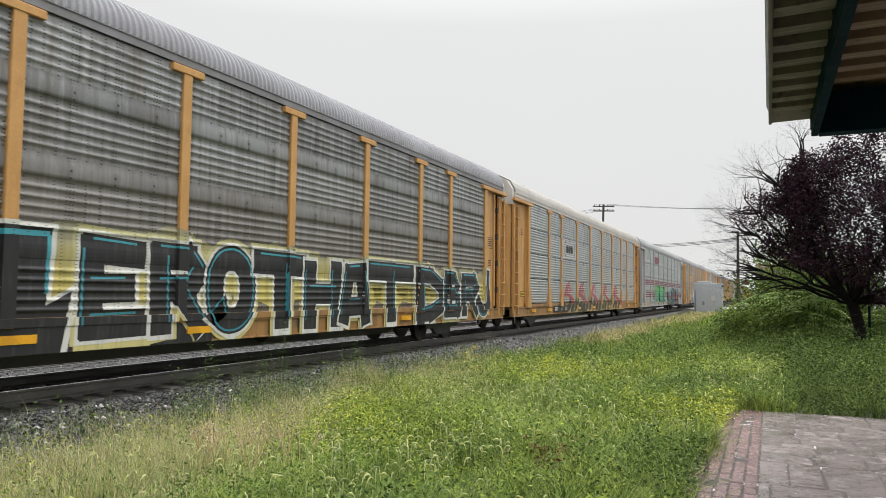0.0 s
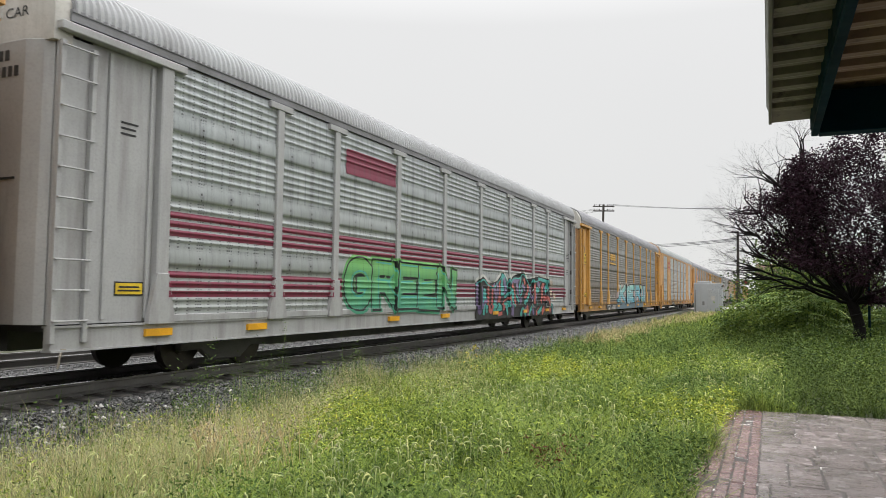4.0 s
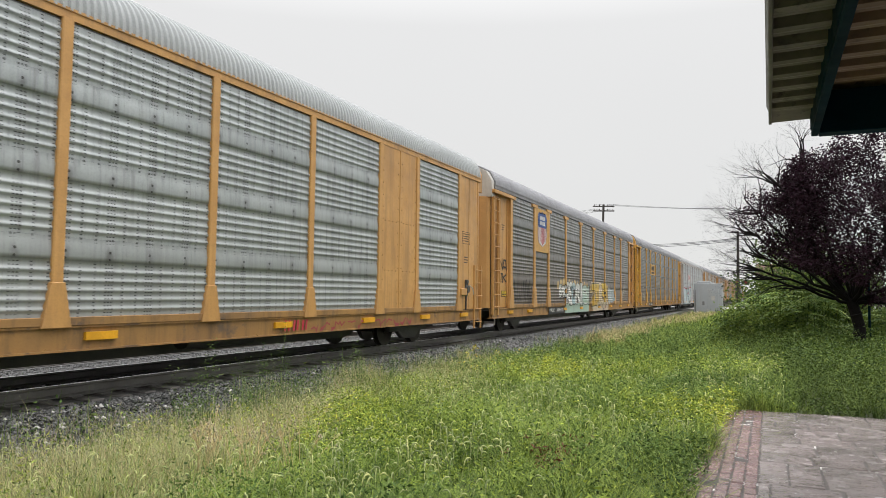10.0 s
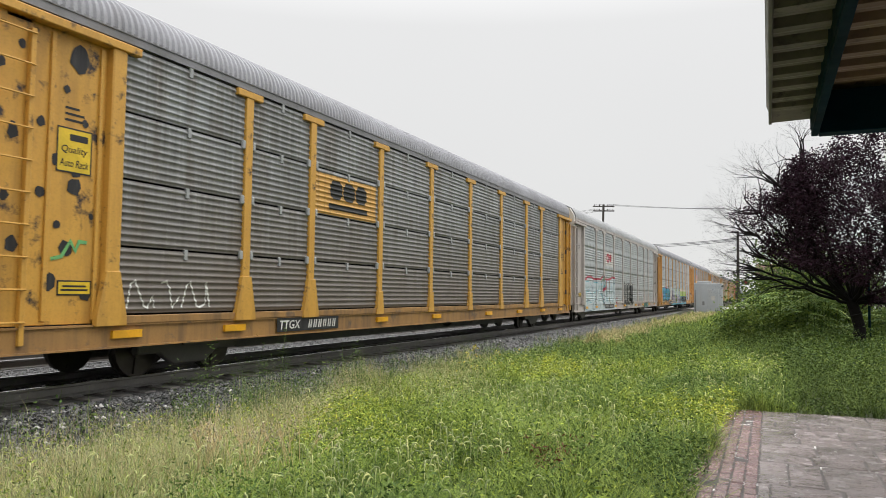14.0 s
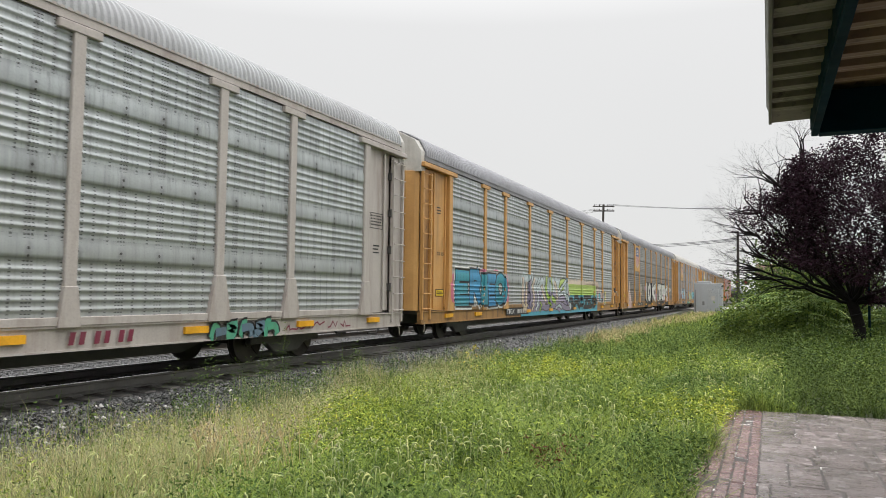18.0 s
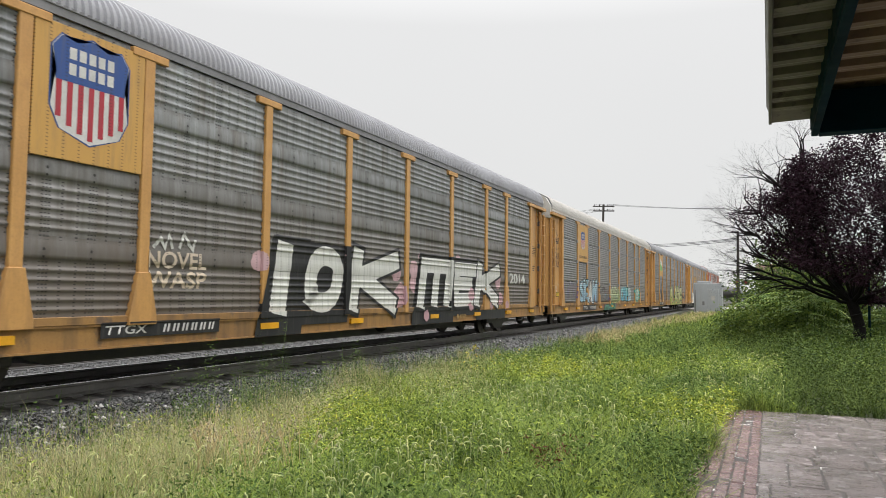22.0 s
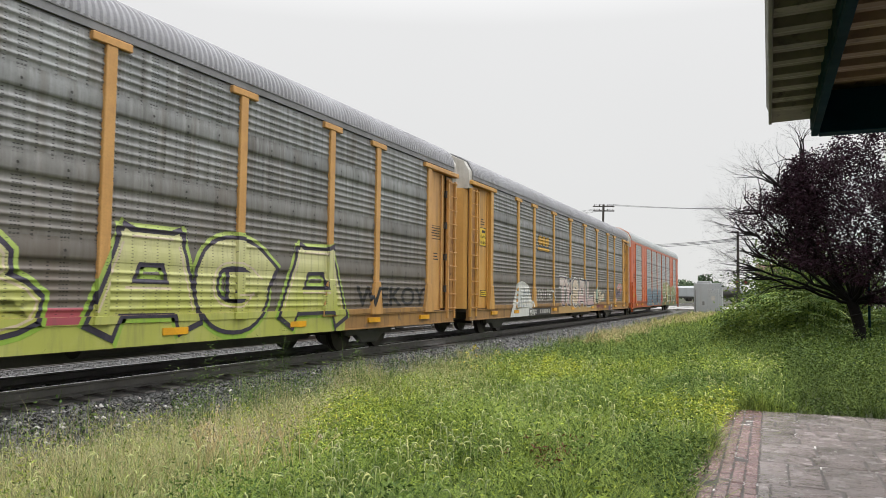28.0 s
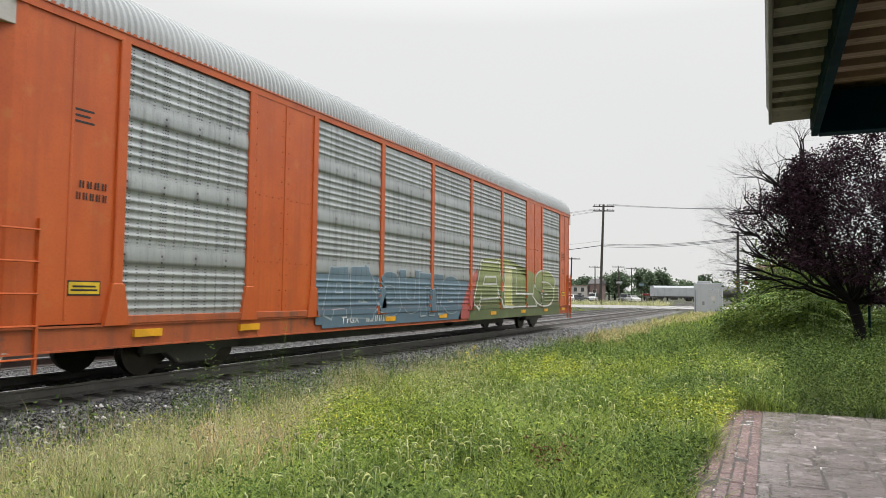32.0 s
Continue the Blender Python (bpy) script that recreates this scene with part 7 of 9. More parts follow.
    ribbons(12, [(P_CORAL, 0.09, [(22.99, 1.01), (23.06, 1.27), (23.23, 1.38)]), (P_CORAL, 0.09, [(23.61, 1.76), (23.85, 1.88), (24.04, 1.87)]), (P_CORAL, 0.09, [(23.95, 1.72), (24.13, 2.01), (24.64, 2.09), (24.97, 1.93)]), (P_CORAL, 0.08, [(24.05, 1.67), (24.34, 1.9), (24.76, 1.8), (25.01, 1.86)]), (P_CORAL, 0.08, [(24.66, 1.45), (24.65, 1.68), (24.97, 1.75), (25.2, 1.63)]), (P_CORAL, 0.08, [(23.33, 1.06), (23.51, 1.16)])], P_WHITE, 0.03, 0.010, "coral squiggles edged in white")
    ribbons(12, [(P_VIOLET, 0.07, [(23.23, 1.33), (23.49, 1.6), (23.63, 1.33), (23.76, 1.66), (23.97, 1.22)]), (P_VIOLET, 0.07, [(23.59, 1.22), (24.06, 1.5), (24.14, 1.72), (24.46, 1.27), (24.59, 1.79)]), (P_BLACK, 0.04, [(23.41, 1.43), (23.77, 1.55), (24.35, 1.56)])], P_BLACK, 0.02, 0.014)
    marks(12, 18.80, 19.72, 0.64, 0.86, (3,), P_MAROON, None, 0.05)
    drape("paint_ground", rects((21.03, 21.39, 0.59, 0.78)), CARS[12], TRAIN[12], P_VIOLET, 0.004)
    drape("repair_notice", rects((21.60, 21.95, 0.60, 0.84)), CARS[12], TRAIN[12], M_INKW, 0.004)
    drape("repair_notice", rects((21.62, 21.76, 0.62, 0.72), (21.78, 21.93, 0.62, 0.72), (21.62, 21.76, 0.74, 0.82)), CARS[12], TRAIN[12], M_INK, 0.006)
    tag(12, 21.0, 22.4, 1.2, 1.65, P_BLACK, 126, 0.035)
    drape("paint_ground", rects((10.2, 18.0, 0.6, 0.85)), CARS[12], TRAIN[12], P_TAN, 0.003)
    marks(12, 6.0, 8.9, 0.62, 0.78, (4, 6), M_INKW, P_BLACK)
    # orange last car
    for k in range(3):
        drape("paint_ground", rects((POSTS[2 + k] + 0.1, POSTS[3 + k] - 0.1, 0.90 if k else 0.7, 1.75)), CARS[13], TRAIN[13], P_SLATE, 0.002)
    drape("paint_ground", rects((6.95, 14.3, 0.62, 1.0)), CARS[13], TRAIN[13], P_SLATE, 0.003)
    heavy(13, "ABOUMS", ((7.0, 8.2), (8.1, 9.3), (9.25, 10.5), (10.4, 11.6), (11.5, 13.0), (12.9, 14.2)), 0.82, 1.92, [P_SLATE], P_MIST, 0.02, 0.46, 0.0, None, None, "grey-blue bubble letters", 131, 0.007)
    drape("paint_cloud", poly([[(14.1, 0.62), (15.0, 1.7), (15.7, 2.2), (16.0, 0.62)]]), CARS[13], TRAIN[13], P_CORAL, 0.003)
    drape("paint_cloud", poly([[(14.9, 0.60), (15.7, 1.6), (16.0, 2.5), (18.6, 2.6), (21.0, 1.9), (25.2, 1.7), (25.4, 0.60)]]), CARS[13], TRAIN[13], P_OLIVE, 0.005)
    heavy(13, "AILS", ((15.4, 18.2), (18.1, 19.2), (19.0, 21.8), (21.6, 24.6)), 0.95, 2.35, [P_OLIVE, P_LIME, P_OLIVE, P_OLIVE], P_WHITE, 0.06, 0.34, 0.04, None, None, "olive letters edged in white", 132, 0.008)
    marks(13, 1.14, 1.62, 2.72, 2.82, (4,), M_INK, None, 0.0)
    marks(13, 1.10, 1.62, 2.56, 2.66, (5,), M_INK, None, 0.0)
    marks(13, 7.7, 9.9, 0.70, 0.84, (4, 6), M_INKW, None)


painted_boards_and_letters()


def stencils():
    """Small warning plates and stencil blocks near the car ends."""
    for i, (spec, car) in enumerate(zip(CARS, TRAIN)):
        flush = spec["form"] == "flush"
        x = SIDE + (0.0 if flush else -0.058)
        end = HALF * 2
        for s, z, w, h, ma in ((1.28, 1.38, 0.26, 0.10, M_PLACARD), (end - 1.25, 1.40, 0.26, 0.11, M_PLACARD)):
            p = part("placard", Geo().box(0, 0.008, -w, w, -h, h).mesh("placard", 0.002), M_INK, car, (x, s - HALF, z), "yellow plate with a black rim")
            part("placard_face", Geo().box(0.008, 0.010, -w + 0.02, w - 0.02, -h + 0.02, h - 0.02).mesh("placard_face"), ma, p)
            part("placard_lettering", Geo().box(0.010, 0.012, -w * 0.7, w * 0.7, 0.01, 0.035).box(0.010, 0.012, -w * 0.8, w * 0.8, -0.04, -0.015).mesh("placard_lettering"), M_INK, p)
        xr = x + (0.022 if not flush else 0.0)
        blk = M_INKW if spec["body"] is M_INKW else M_INK
        g = Geo()
        rr = random.Random(i)
        for r in range(4):
            y = -0.26
            while y < 0.24:
                w = rr.uniform(0.03, 0.09)
                g.box(0, 0.003, y, min(y + w, 0.25), 0.10 - r * 0.07, 0.13 - r * 0.07)
                y += w + 0.025
        for a, b, c, d in ((-0.3, 0.3, 0.17, 0.185), (-0.3, 0.3, -0.185, -0.17), (-0.3, -0.285, -0.17, 0.17), (0.285, 0.3, -0.17, 0.17)):
            g.box(0, 0.003, a, b, c, d)
        part("stencil_block", g.mesh("stencil_block"), blk, car, (xr, end - 1.22 - HALF, 3.05), "boxed black stencil marks")
        g = Geo()
        for r in range(3):
            g.box(0, 0.003, -0.16, rr.uniform(0.05, 0.16), -r * 0.08, 0.03 - r * 0.08)
        part("stencil_block", g.mesh("stencil_block"), blk, car, (xr, end - 1.2 - HALF, 2.45))
        part("stencil_block", g.mesh("stencil_block"), blk, car, (x if flush else x + 0.0, 1.2 - HALF, 3.75))
        if not flush and i in (3, 6, 12):
            p = part("placard", Geo().box(0, 0.008, -0.27, 0.27, -0.3, 0.3).mesh("placard", 0.002), M_PLACARD, car, (x, 1.2 - HALF, 3.2), "yellow quality plate")
            part("placard_rim", Geo().box(0.006, 0.009, -0.27, 0.27, 0.28, 0.30).box(0.006, 0.009, -0.27, 0.27, -0.30, -0.28).box(0.006, 0.009, -0.27, -0.25, -0.28, 0.28).box(0.006, 0.009, 0.25, 0.27, -0.28, 0.28).mesh("placard_rim"), M_INK, p)
            bm = rects((-0.08, 0.2, 0.13, 0.22))
            for word, a, b, c, d in (("Quality", -0.2, 0.2, -0.06, 0.06), ("Auto Rack", -0.22, 0.22, -0.22, -0.12)):
                more = bpy.data.meshes.new("words")
                bw = letters(word, a, b, c, d, 0.008, 0.15)
                bw.to_mesh(more)
                bw.free()
                bm.from_mesh(more)
            for v in bm.verts:
                v.co.x = 0.0105
            me = bpy.data.meshes.new("placard_lettering")
            bm.to_mesh(me)
            bm.free()
            part("placard_lettering", me, M_INK, p)
        # end wall notices
        if spec.get("cap") is None:
            bm = letters("EXCESS HEIGHT CAR", -1.1, 1.1, 4.98, 5.12)
            for v in bm.verts:
                v.co = (v.co.y, 0, v.co.z)
            me = bpy.data.meshes.new("end_notice")
            bm.to_mesh(me)
            bm.free()
            part("end_notice", me, M_INK, car, (0, -HALF - 0.126, 0), "small black height notice")
            g = Geo()
            for k in range(4):
                g.box(0.45 + k * 0.12, 0.53 + k * 0.12, 0, 0.004, 4.36, 4.50)
            for k in range(6):
                g.box(0.40 + k * 0.12, 0.48 + k * 0.12, 0, 0.004, 4.14, 4.28)
            part("end_stencilling", g.mesh("end_stencilling"), M_INK, car, (0, -HALF - 0.226, 0), "black stencilled marks")


stencils()


# ---- pavement ----
def worn_block(w, d, top, rng, wob=0.005, edge=0.012):
    """A paving block with an uneven outline and a rounded, slightly dished top."""
    ring = []
    for (x0, y0), (x1, y1) in (((0, 0), (w, 0)), ((w, 0), (w, d)), ((w, d), (0, d)), ((0, d), (0, 0))):
        for k in range(3):
            t = k / 3
            ring.append((x0 + (x1 - x0) * t + rng.normal(0, wob), y0 + (y1 - y0) * t + rng.normal(0, wob)))
    n = len(ring)
    cx, cy = w / 2, d / 2
    v = [(x, y, top - 0.05) for x, y in ring] + [(x, y, top - 0.012) for x, y in ring]
    for x, y in ring:
        k = math.hypot(x - cx, y - cy)
        v.append((x + (cx - x) / k * edge, y + (cy - y) / k * edge, top - rng.uniform(0, 0.003)))
    v.append((cx + rng.normal(0, w * 0.1), cy + rng.normal(0, d * 0.1), top + rng.normal(0, 0.002)))
    f = [(j * n + i, j * n + (i + 1) % n, (j + 1) * n + (i + 1) % n, (j + 1) * n + i) for j in range(2) for i in range(n)]
    f += [(2 * n + i, 2 * n + (i + 1) % n, 3 * n) for i in range(n)]
    me = bpy.data.meshes.new("paving_stone")
    me.from_pydata(v, [], f)
    return me


def build_pavement():
    base = Geo().box(-0.63, 6.0, -8.0, 10.40, -0.35, -0.110).mesh("pavement")
    pv = tagged(part("pavement", base, M_JOINT), "wet stamped-concrete platform paving with a red brick edging", "pavement", kind="structure")
    rr = random.Random(11)
    rng = np.random.default_rng(12)
    bricks = [worn_block(0.092, 0.197, 0.0, rng, 0.003, 0.008) for _ in range(10)]
    for c in range(5):
        y = -2.0 + (c % 2) * 0.1
        while y < 10.25:
            part("brick", rr.choice(bricks), M_BRICK, pv, (-0.607 + c * 0.1015 + rr.uniform(-0.003, 0.003), y, -0.1 + rr.uniform(-0.009, 0.003)), rz=rr.uniform(-1.6, 1.6))
            y += 0.205
    y = -2.0
    while y < 10.33:
        d = min(rr.choice((0.38, 0.42, 0.45, 0.55, 0.84)), 10.38 - y)
        x = -0.10 - rr.uniform(0.0, 0.25)
        while x < 4.5:
            w = rr.choice((0.26, 0.34, 0.42, 0.5))
            x0 = max(x, -0.10)
            if d > 0.05 and x + w - x0 > 0.08:
                me = worn_block(x + w - x0 - 0.015, d - 0.016, 0.0, rng, 0.004, 0.008)
                part("paving_stone", me, M_SLAB, pv, (x0, y, -0.1 + rr.uniform(-0.004, 0.003)))
            x += w
        y += d


build_pavement()


# ---- station canopy ----
def build_canopy():
    can = thing("station_canopy", "old platform canopy with cream ribbed decking and dark teal beams", "canopy", (0, 0, 0), kind="structure")
    Y0, Y1 = -9.0, 6.5
    prof = []
    y = Y0
    while y < Y1 - 0.28:
        prof += [(y, 0.0), (y + 0.05, -0.006), (y + 0.10, 0.004), (y + 0.13, 0.0), (y + 0.15, 0.06), (y + 0.28, 0.06)]
        y += 0.30
    prof.append((Y1, 0.0))
    for (xa, za), (xb, zb), nm in (((0.03, 2.79), (0.34, 2.80), "eave_decking"), ((0.36, 2.97), (6.0, 3.05), "ceiling_decking")):
        v = [(xx, yy, zz + o) for xx, zz in ((xa, za), (xb, zb)) for yy, o in prof]
        v += [(xx, yy, zz + o + 0.02) for xx, zz in ((xa, za), (xb, zb)) for yy, o in prof]
        n = len(prof)
        f = [(i, i + 1, n + i + 1, n + i) for i in range(n - 1)] + [(2 * n + i, 3 * n + i, 3 * n + i + 1, 2 * n + i + 1) for i in range(n - 1)]
        me = bpy.data.meshes.new(nm)
        me.from_pydata(v, [], f)
        part(nm, me, M_SOFFIT if nm == "eave_decking" else M_CEIL, can)
    part("eave_edge", Geo().box(0.015, 0.04, Y0, Y1, 2.775, 2.88).mesh("eave_edge", 0.006), M_EDGE, can)
    part("eave_beam", Geo().box(0.32, 0.35, Y0, Y1 - 0.01, 2.70, 2.99).mesh("eave_beam", 0.005), M_TEAL, can)
    part("beam_flange", Geo().box(0.325, 0.375, Y0, Y1 - 0.02, 2.65, 2.69).mesh("beam_flange", 0.005), M_TEAL, can)
    part("inner_beam", Geo().box(0.395, 0.405, Y0, Y1 - 0.2, 2.90, 2.99).mesh("inner_beam", 0.002), M_TEAL, can)
    part("end_beam", Geo().box(0.376, 6.0, Y1 - 0.20, Y1 - 0.04, 2.64, 2.97).mesh("end_beam", 0.006), M_TEAL, can)
    part("roof_cover", Geo().prism([(0.02, 2.87), (0.36, 3.10), (6.0, 3.22), (6.0, 3.30), (0.34, 3.18), (0.0, 2.93)], "y", Y0, Y1).mesh("roof_cover"), M_EDGE, can)
    # added wall, out of view, that keeps low sky light off paving and grass
    part("station_wall", Geo().box(6.0, 6.2, Y0, 10.0, -0.15, 3.3).mesh("station_wall"), M_BRICKW, can)
    for yy in (-7.0, -2.0):
        part("post", Geo().box(3.4, 3.55, yy, yy + 0.15, -0.1, 3.0).mesh("post", 0.01), M_TEAL, can)


build_canopy()


# ---- signal cabinet beyond the grass ----
def build_cabinet():
    cb = thing("signal_cabinet", "tall pale grey steel railway signal cabinet", "equipment cabinet", (-5.25, 74.0, -0.35))
    part("body", Geo().box(-1.3, 1.2, -0.9, 0.9, 0, 2.95).mesh("body", 0.02), M_CONC, cb)
    part("roof", Geo().box(-1.0, 0.2, -0.85, 0.97, 2.95, 3.15).mesh("roof", 0.03), M_CONC, cb)
    part("door", Geo().box(-0.1, 0.9, -0.94, -0.9, 0.2, 2.4).mesh("door", 0.01), M_CONC, cb)
    part("vent", Geo().box(-0.55, -0.35, -0.93, -0.9, 0.9, 1.25).mesh("vent", 0.01), M_CHORD, cb)
    part("sign", Geo().box(0.25, 0.6, -0.96, -0.94, 1.35, 1.75).mesh("sign", 0.004), M_CAPW, cb)
    part("conduit", Geo().tube((-1.15, -0.95, 0), (-1.15, -0.95, 2.3), 0.04).mesh("conduit"), M_CHORD, cb)


build_cabinet()


# ---- utility poles and cables ----
def build_pole(x, y, h, lean, arms, r, label, rz=35):
    po = thing("utility_pole", label, "utility pole", (x, y, float(ground_z(np.array(x), np.array(y)))), group="utility poles")
    part("pole", Geo().tube((-lean, 0, -0.1), (0, 0, h), r, r * 0.72, 12).mesh("pole"), M_POLE, po)
    for k in range(arms):
        zz = h - 0.3 - 0.7 * k
        arm = part("crossarm", Geo().box(-1.6, 1.6, -0.07, 0.07, zz - 0.08, zz + 0.08).mesh("crossarm", 0.01), M_POLE, po, rz=rz)
        for sx in (-1.4, -0.6, 0.6, 1.4):
            part("insulator", Geo().tube((sx, 0, zz + 0.08), (sx, 0, zz + 0.28), 0.06, 0.04, 6).mesh("insulator"), M_WIRE, arm)
    return po


build_pole(-22.7, 110.0, 15.3, 0.55, 2, 0.22, "tall dark weathered timber utility pole with crossarms", 20)
build_pole(-2.85, 80.0, 8.3, 0.05, 0, 0.17, "short dark timber utility pole beside bare twigs")
build_pole(-32.6, 130.0, 8.4, 0.3, 1, 0.16, "timber utility pole beyond the road crossing")
build_pole(-39.3, 180.0, 8.8, 0.0, 1, 0.16, "distant timber utility pole beside low buildings")
build_pole(-33.6, 180.0, 8.8, 0.0, 1, 0.16, "distant timber utility pole before green trees")
build_pole(-33.8, 200.0, 9.1, 0.0, 1, 0.16, "distant timber utility pole in a row")


def cable(a, b, sag, r=0.013, label="thin black overhead cable between poles"):
    a, b = Vector(a), Vector(b)
    pts = [a.lerp(b, i / 16) - Vector((0, 0, sag * 4 * (i / 16) * (1 - i / 16))) for i in range(17)]
    tagged(part("overhead_cable", pipe("overhead_cable", pts, r), M_WIRE), label, "cable", group="overhead cables")


for dx, dz in ((-1.3, 0.0), (-0.6, 0.0), (0.6, 0.0), (1.3, 0.0)):
    cable((-22.7 + dx, 110 + dx * 0.36, 15.1 + dz), (18 + dx, 122, 15.6 + dz), 1.0)
    cable((-22.7 + dx, 110 + dx * 0.36, 14.4 + dz), (-75, 128 + dx * 3, 13.4), 0.8)
for dz in (0.0, 0.22, 0.4):
    cable((-22.9, 110, 8.7 + dz), (-2.85, 80, 7.1 + dz * 0.6), 0.35, 0.03)
cable((-22.9, 110, 8.9), (-60, 118, 7.4), 0.6, 0.05, "thick black overhead cable sagging between poles")
cable((-22.9, 110, 9.6), (-60, 118, 8.6), 0.6)
cable((-2.85, 80, 7.2), (30, 62, 7.0), 0.5, 0.03)


# ---- road crossing ----
road = part("road", Geo().box(-220, 160, 83, 106, -0.7, -0.03).mesh("road"), M_ASPH)
tagged(road, "wet pale asphalt road over a level crossing", "road", kind="structure")


# ---- plants ----
def leaf_cloud(name, pts, size, rng, up=0.3, long=1.6):
    """Many small folded leaves at the given points."""
    n = len(pts)
    d = rng.normal(0, 1, (n, 3))
    d[:, 2] = d[:, 2] * 0.6 - up * 0.5
    d /= np.linalg.norm(d, axis=1)[:, None]
    s = np.cross(d, rng.normal(0, 1, (n, 3)))
    s /= np.linalg.norm(s, axis=1)[:, None]
    L = (size * rng.uniform(0.6, 1.3, n))[:, None]
    nn = np.cross(d, s) * L * 0.12
    W = L / long / 2
    v = np.stack([pts, pts + d * L * 0.5 + s * W + nn, pts + d * L, pts + d * L * 0.5 - s * W + nn], 1).reshape(-1, 3)
    f = np.arange(n * 4).reshape(n, 4)
    return raw_mesh(name, v, f)


def patches(xy, k, seed):
    """Smooth random field between about -1 and 1."""
    r = np.random.default_rng(seed)
    out = np.zeros(len(xy))
    for _ in range(7):
        a, p, kk = r.uniform(0, 2 * np.pi), r.uniform(0, 6.28), k * r.uniform(0.6, 1.6)
        out += np.sin(kk * (np.cos(a) * xy[:, 0] + np.sin(a) * xy[:, 1]) + p)
    return out / 3.2


def branch_tree(g, p, d, length, r, depth, rng, tips, spread=0.5, bend=0.25, kids=3):
    """Tapered limbs that fork; the tips are gathered."""
    segs = 3
    for i in range(segs):
        d2 = (d + Vector(rng.normal(0, bend, 3))).normalized()
        q = p + d2 * (length / segs)
        r2 = r * (1 - 0.3 / segs * (i + 1))
        g.tube(p, q, r, r2, 7 if depth > 2 else 4, caps=False)
        p, d, r = q, d2, r2
        if depth <= 2:
            tips.append((p.copy(), depth))
    if depth == 0:
        return
    for _ in range(kids):
        dd = (d + Vector(rng.normal(0, spread, 3))).normalized()
        branch_tree(g, p, dd, length * rng.uniform(0.62, 0.85), r * 0.66, depth - 1, rng, tips, spread, bend, kids)


def limb(g, pts, r0, r1):
    for i in range(len(pts) - 1):
        k0, k1 = i / (len(pts) - 1), (i + 1) / (len(pts) - 1)
        g.tube(pts[i], pts[i + 1], r0 + (r1 - r0) * k0, r0 + (r1 - r0) * k1, 8, caps=False)


def build_plum():
    rng = np.random.default_rng(21)
    tr = thing("plum_tree", "purple-leaved plum tree with a dark trunk and bare outer twigs", "tree", (2.28, 23.8, -0.2))
    g, tips, bare = Geo(), [], []
    g.tube((0.06, 0, -0.1), (0.03, 0, 0.3), 0.24, 0.18, 12)
    g.tube((0.03, 0, 0.3), (0.05, 0.02, 0.75), 0.18, 0.155, 12)
    g.tube((0.05, 0.02, 0.75), (-0.04, 0, 1.1), 0.155, 0.15, 12)
    g.tube((-0.04, 0, 1.1), (-0.14, 0.03, 1.5), 0.15, 0.15, 12)
    top = Vector((-0.12, 0.03, 1.42))
    for d, L in (((-0.6, -0.5, 0.8), 1.7), ((-0.75, 0.3, 1.0), 1.7), ((-0.1, 0.3, 1.0), 1.9), ((0.3, -0.4, 1.0), 1.9), ((0.7, 0.2, 0.9), 1.8), ((0.95, -0.3, 0.5), 1.6), ((1.0, 0.4, 0.35), 1.5), ((1.0, -0.1, 0.15), 1.5), ((-0.2, 0.9, 0.7), 1.6), ((0.2, -0.9, 0.6), 1.5)):
        branch_tree(g, top, Vector(d).normalized(), L, 0.07, 4, rng, tips, 0.42, 0.15, 3)
    # long low limbs reaching out below the leaves and ending in bare twigs
    for end, mid, out in (((-2.5, -0.2, 2.35), (-1.2, 0.0, 1.75), (-1.0, -0.1, -0.02)), ((-2.4, 0.3, 2.75), (-1.3, 0.1, 2.1), (-1.0, 0.15, 0.22)),
                          ((-2.6, 0.0, 3.4), (-1.4, 0.1, 2.5), (-1.0, 0.0, 0.3)), ((-2.2, -0.5, 2.1), (-1.0, -0.3, 1.7), (-1.0, -0.3, -0.25)),
                          ((-2.5, 0.2, 4.1), (-1.3, 0.0, 2.9), (-1.0, 0.1, 0.25)), ((-2.0, -0.1, 4.9), (-1.1, 0.0, 3.2), (-0.6, 0.0, 0.7)),
                          ((-1.3, 0.1, 5.5), (-0.7, 0.0, 3.4), (-0.4, 0.0, 1.0))):
        a, m_, e_ = top, Vector(mid), Vector(end)
        pts = [a * ((1 - t) ** 2) + m_ * (2 * t * (1 - t)) + e_ * (t * t) + Vector(rng.normal(0, 0.06, 3)) * (0 < t < 1) for t in [i / 7 for i in range(8)]]
        limb(g, pts, 0.05, 0.028)
        for q in pts[3:7]:
            branch_tree(g, q, (Vector(out) + Vector(rng.normal(0, 0.5, 3)) + Vector((0, 0, 0.35))).normalized(), 0.55, 0.026, 3, rng, tips, 0.45, 0.18, 2)
        for _ in range(5):
            branch_tree(g, e_, (Vector(out) + Vector(rng.normal(0, 0.3, 3))).normalized(), rng.uniform(0.5, 0.75), 0.034, 4, rng, bare, 0.36, 0.17, 3)
    part("trunk", g.mesh("trunk"), M_BARK, tr)

    def inside(p, slack):
        low = np.where(p[:, 0] < 0.2, 1.75 + 0.37 * np.clip(0.2 - p[:, 0], 0, 2.6), 1.35)
        q = (p - np.array([0.45, 0.0, 3.5])) / np.array([3.45, 2.6, 3.4])
        w = 0.08 * patches(p[:, [0, 2]], 3.0, 24) + 0.07 * patches(p[:, [1, 2]], 2.6, 25)
        return (p[:, 2] > low + 0.25 * w) & ((q ** 2).sum(1) < (1.0 + w + slack) ** 2) & (p[:, 2] < 5.3 + 0.9 * (p[:, 0] + 1.8) + 2.0 * w)

    base = np.array([t[0] for t in tips])
    base = base[inside(base, 0.0)]
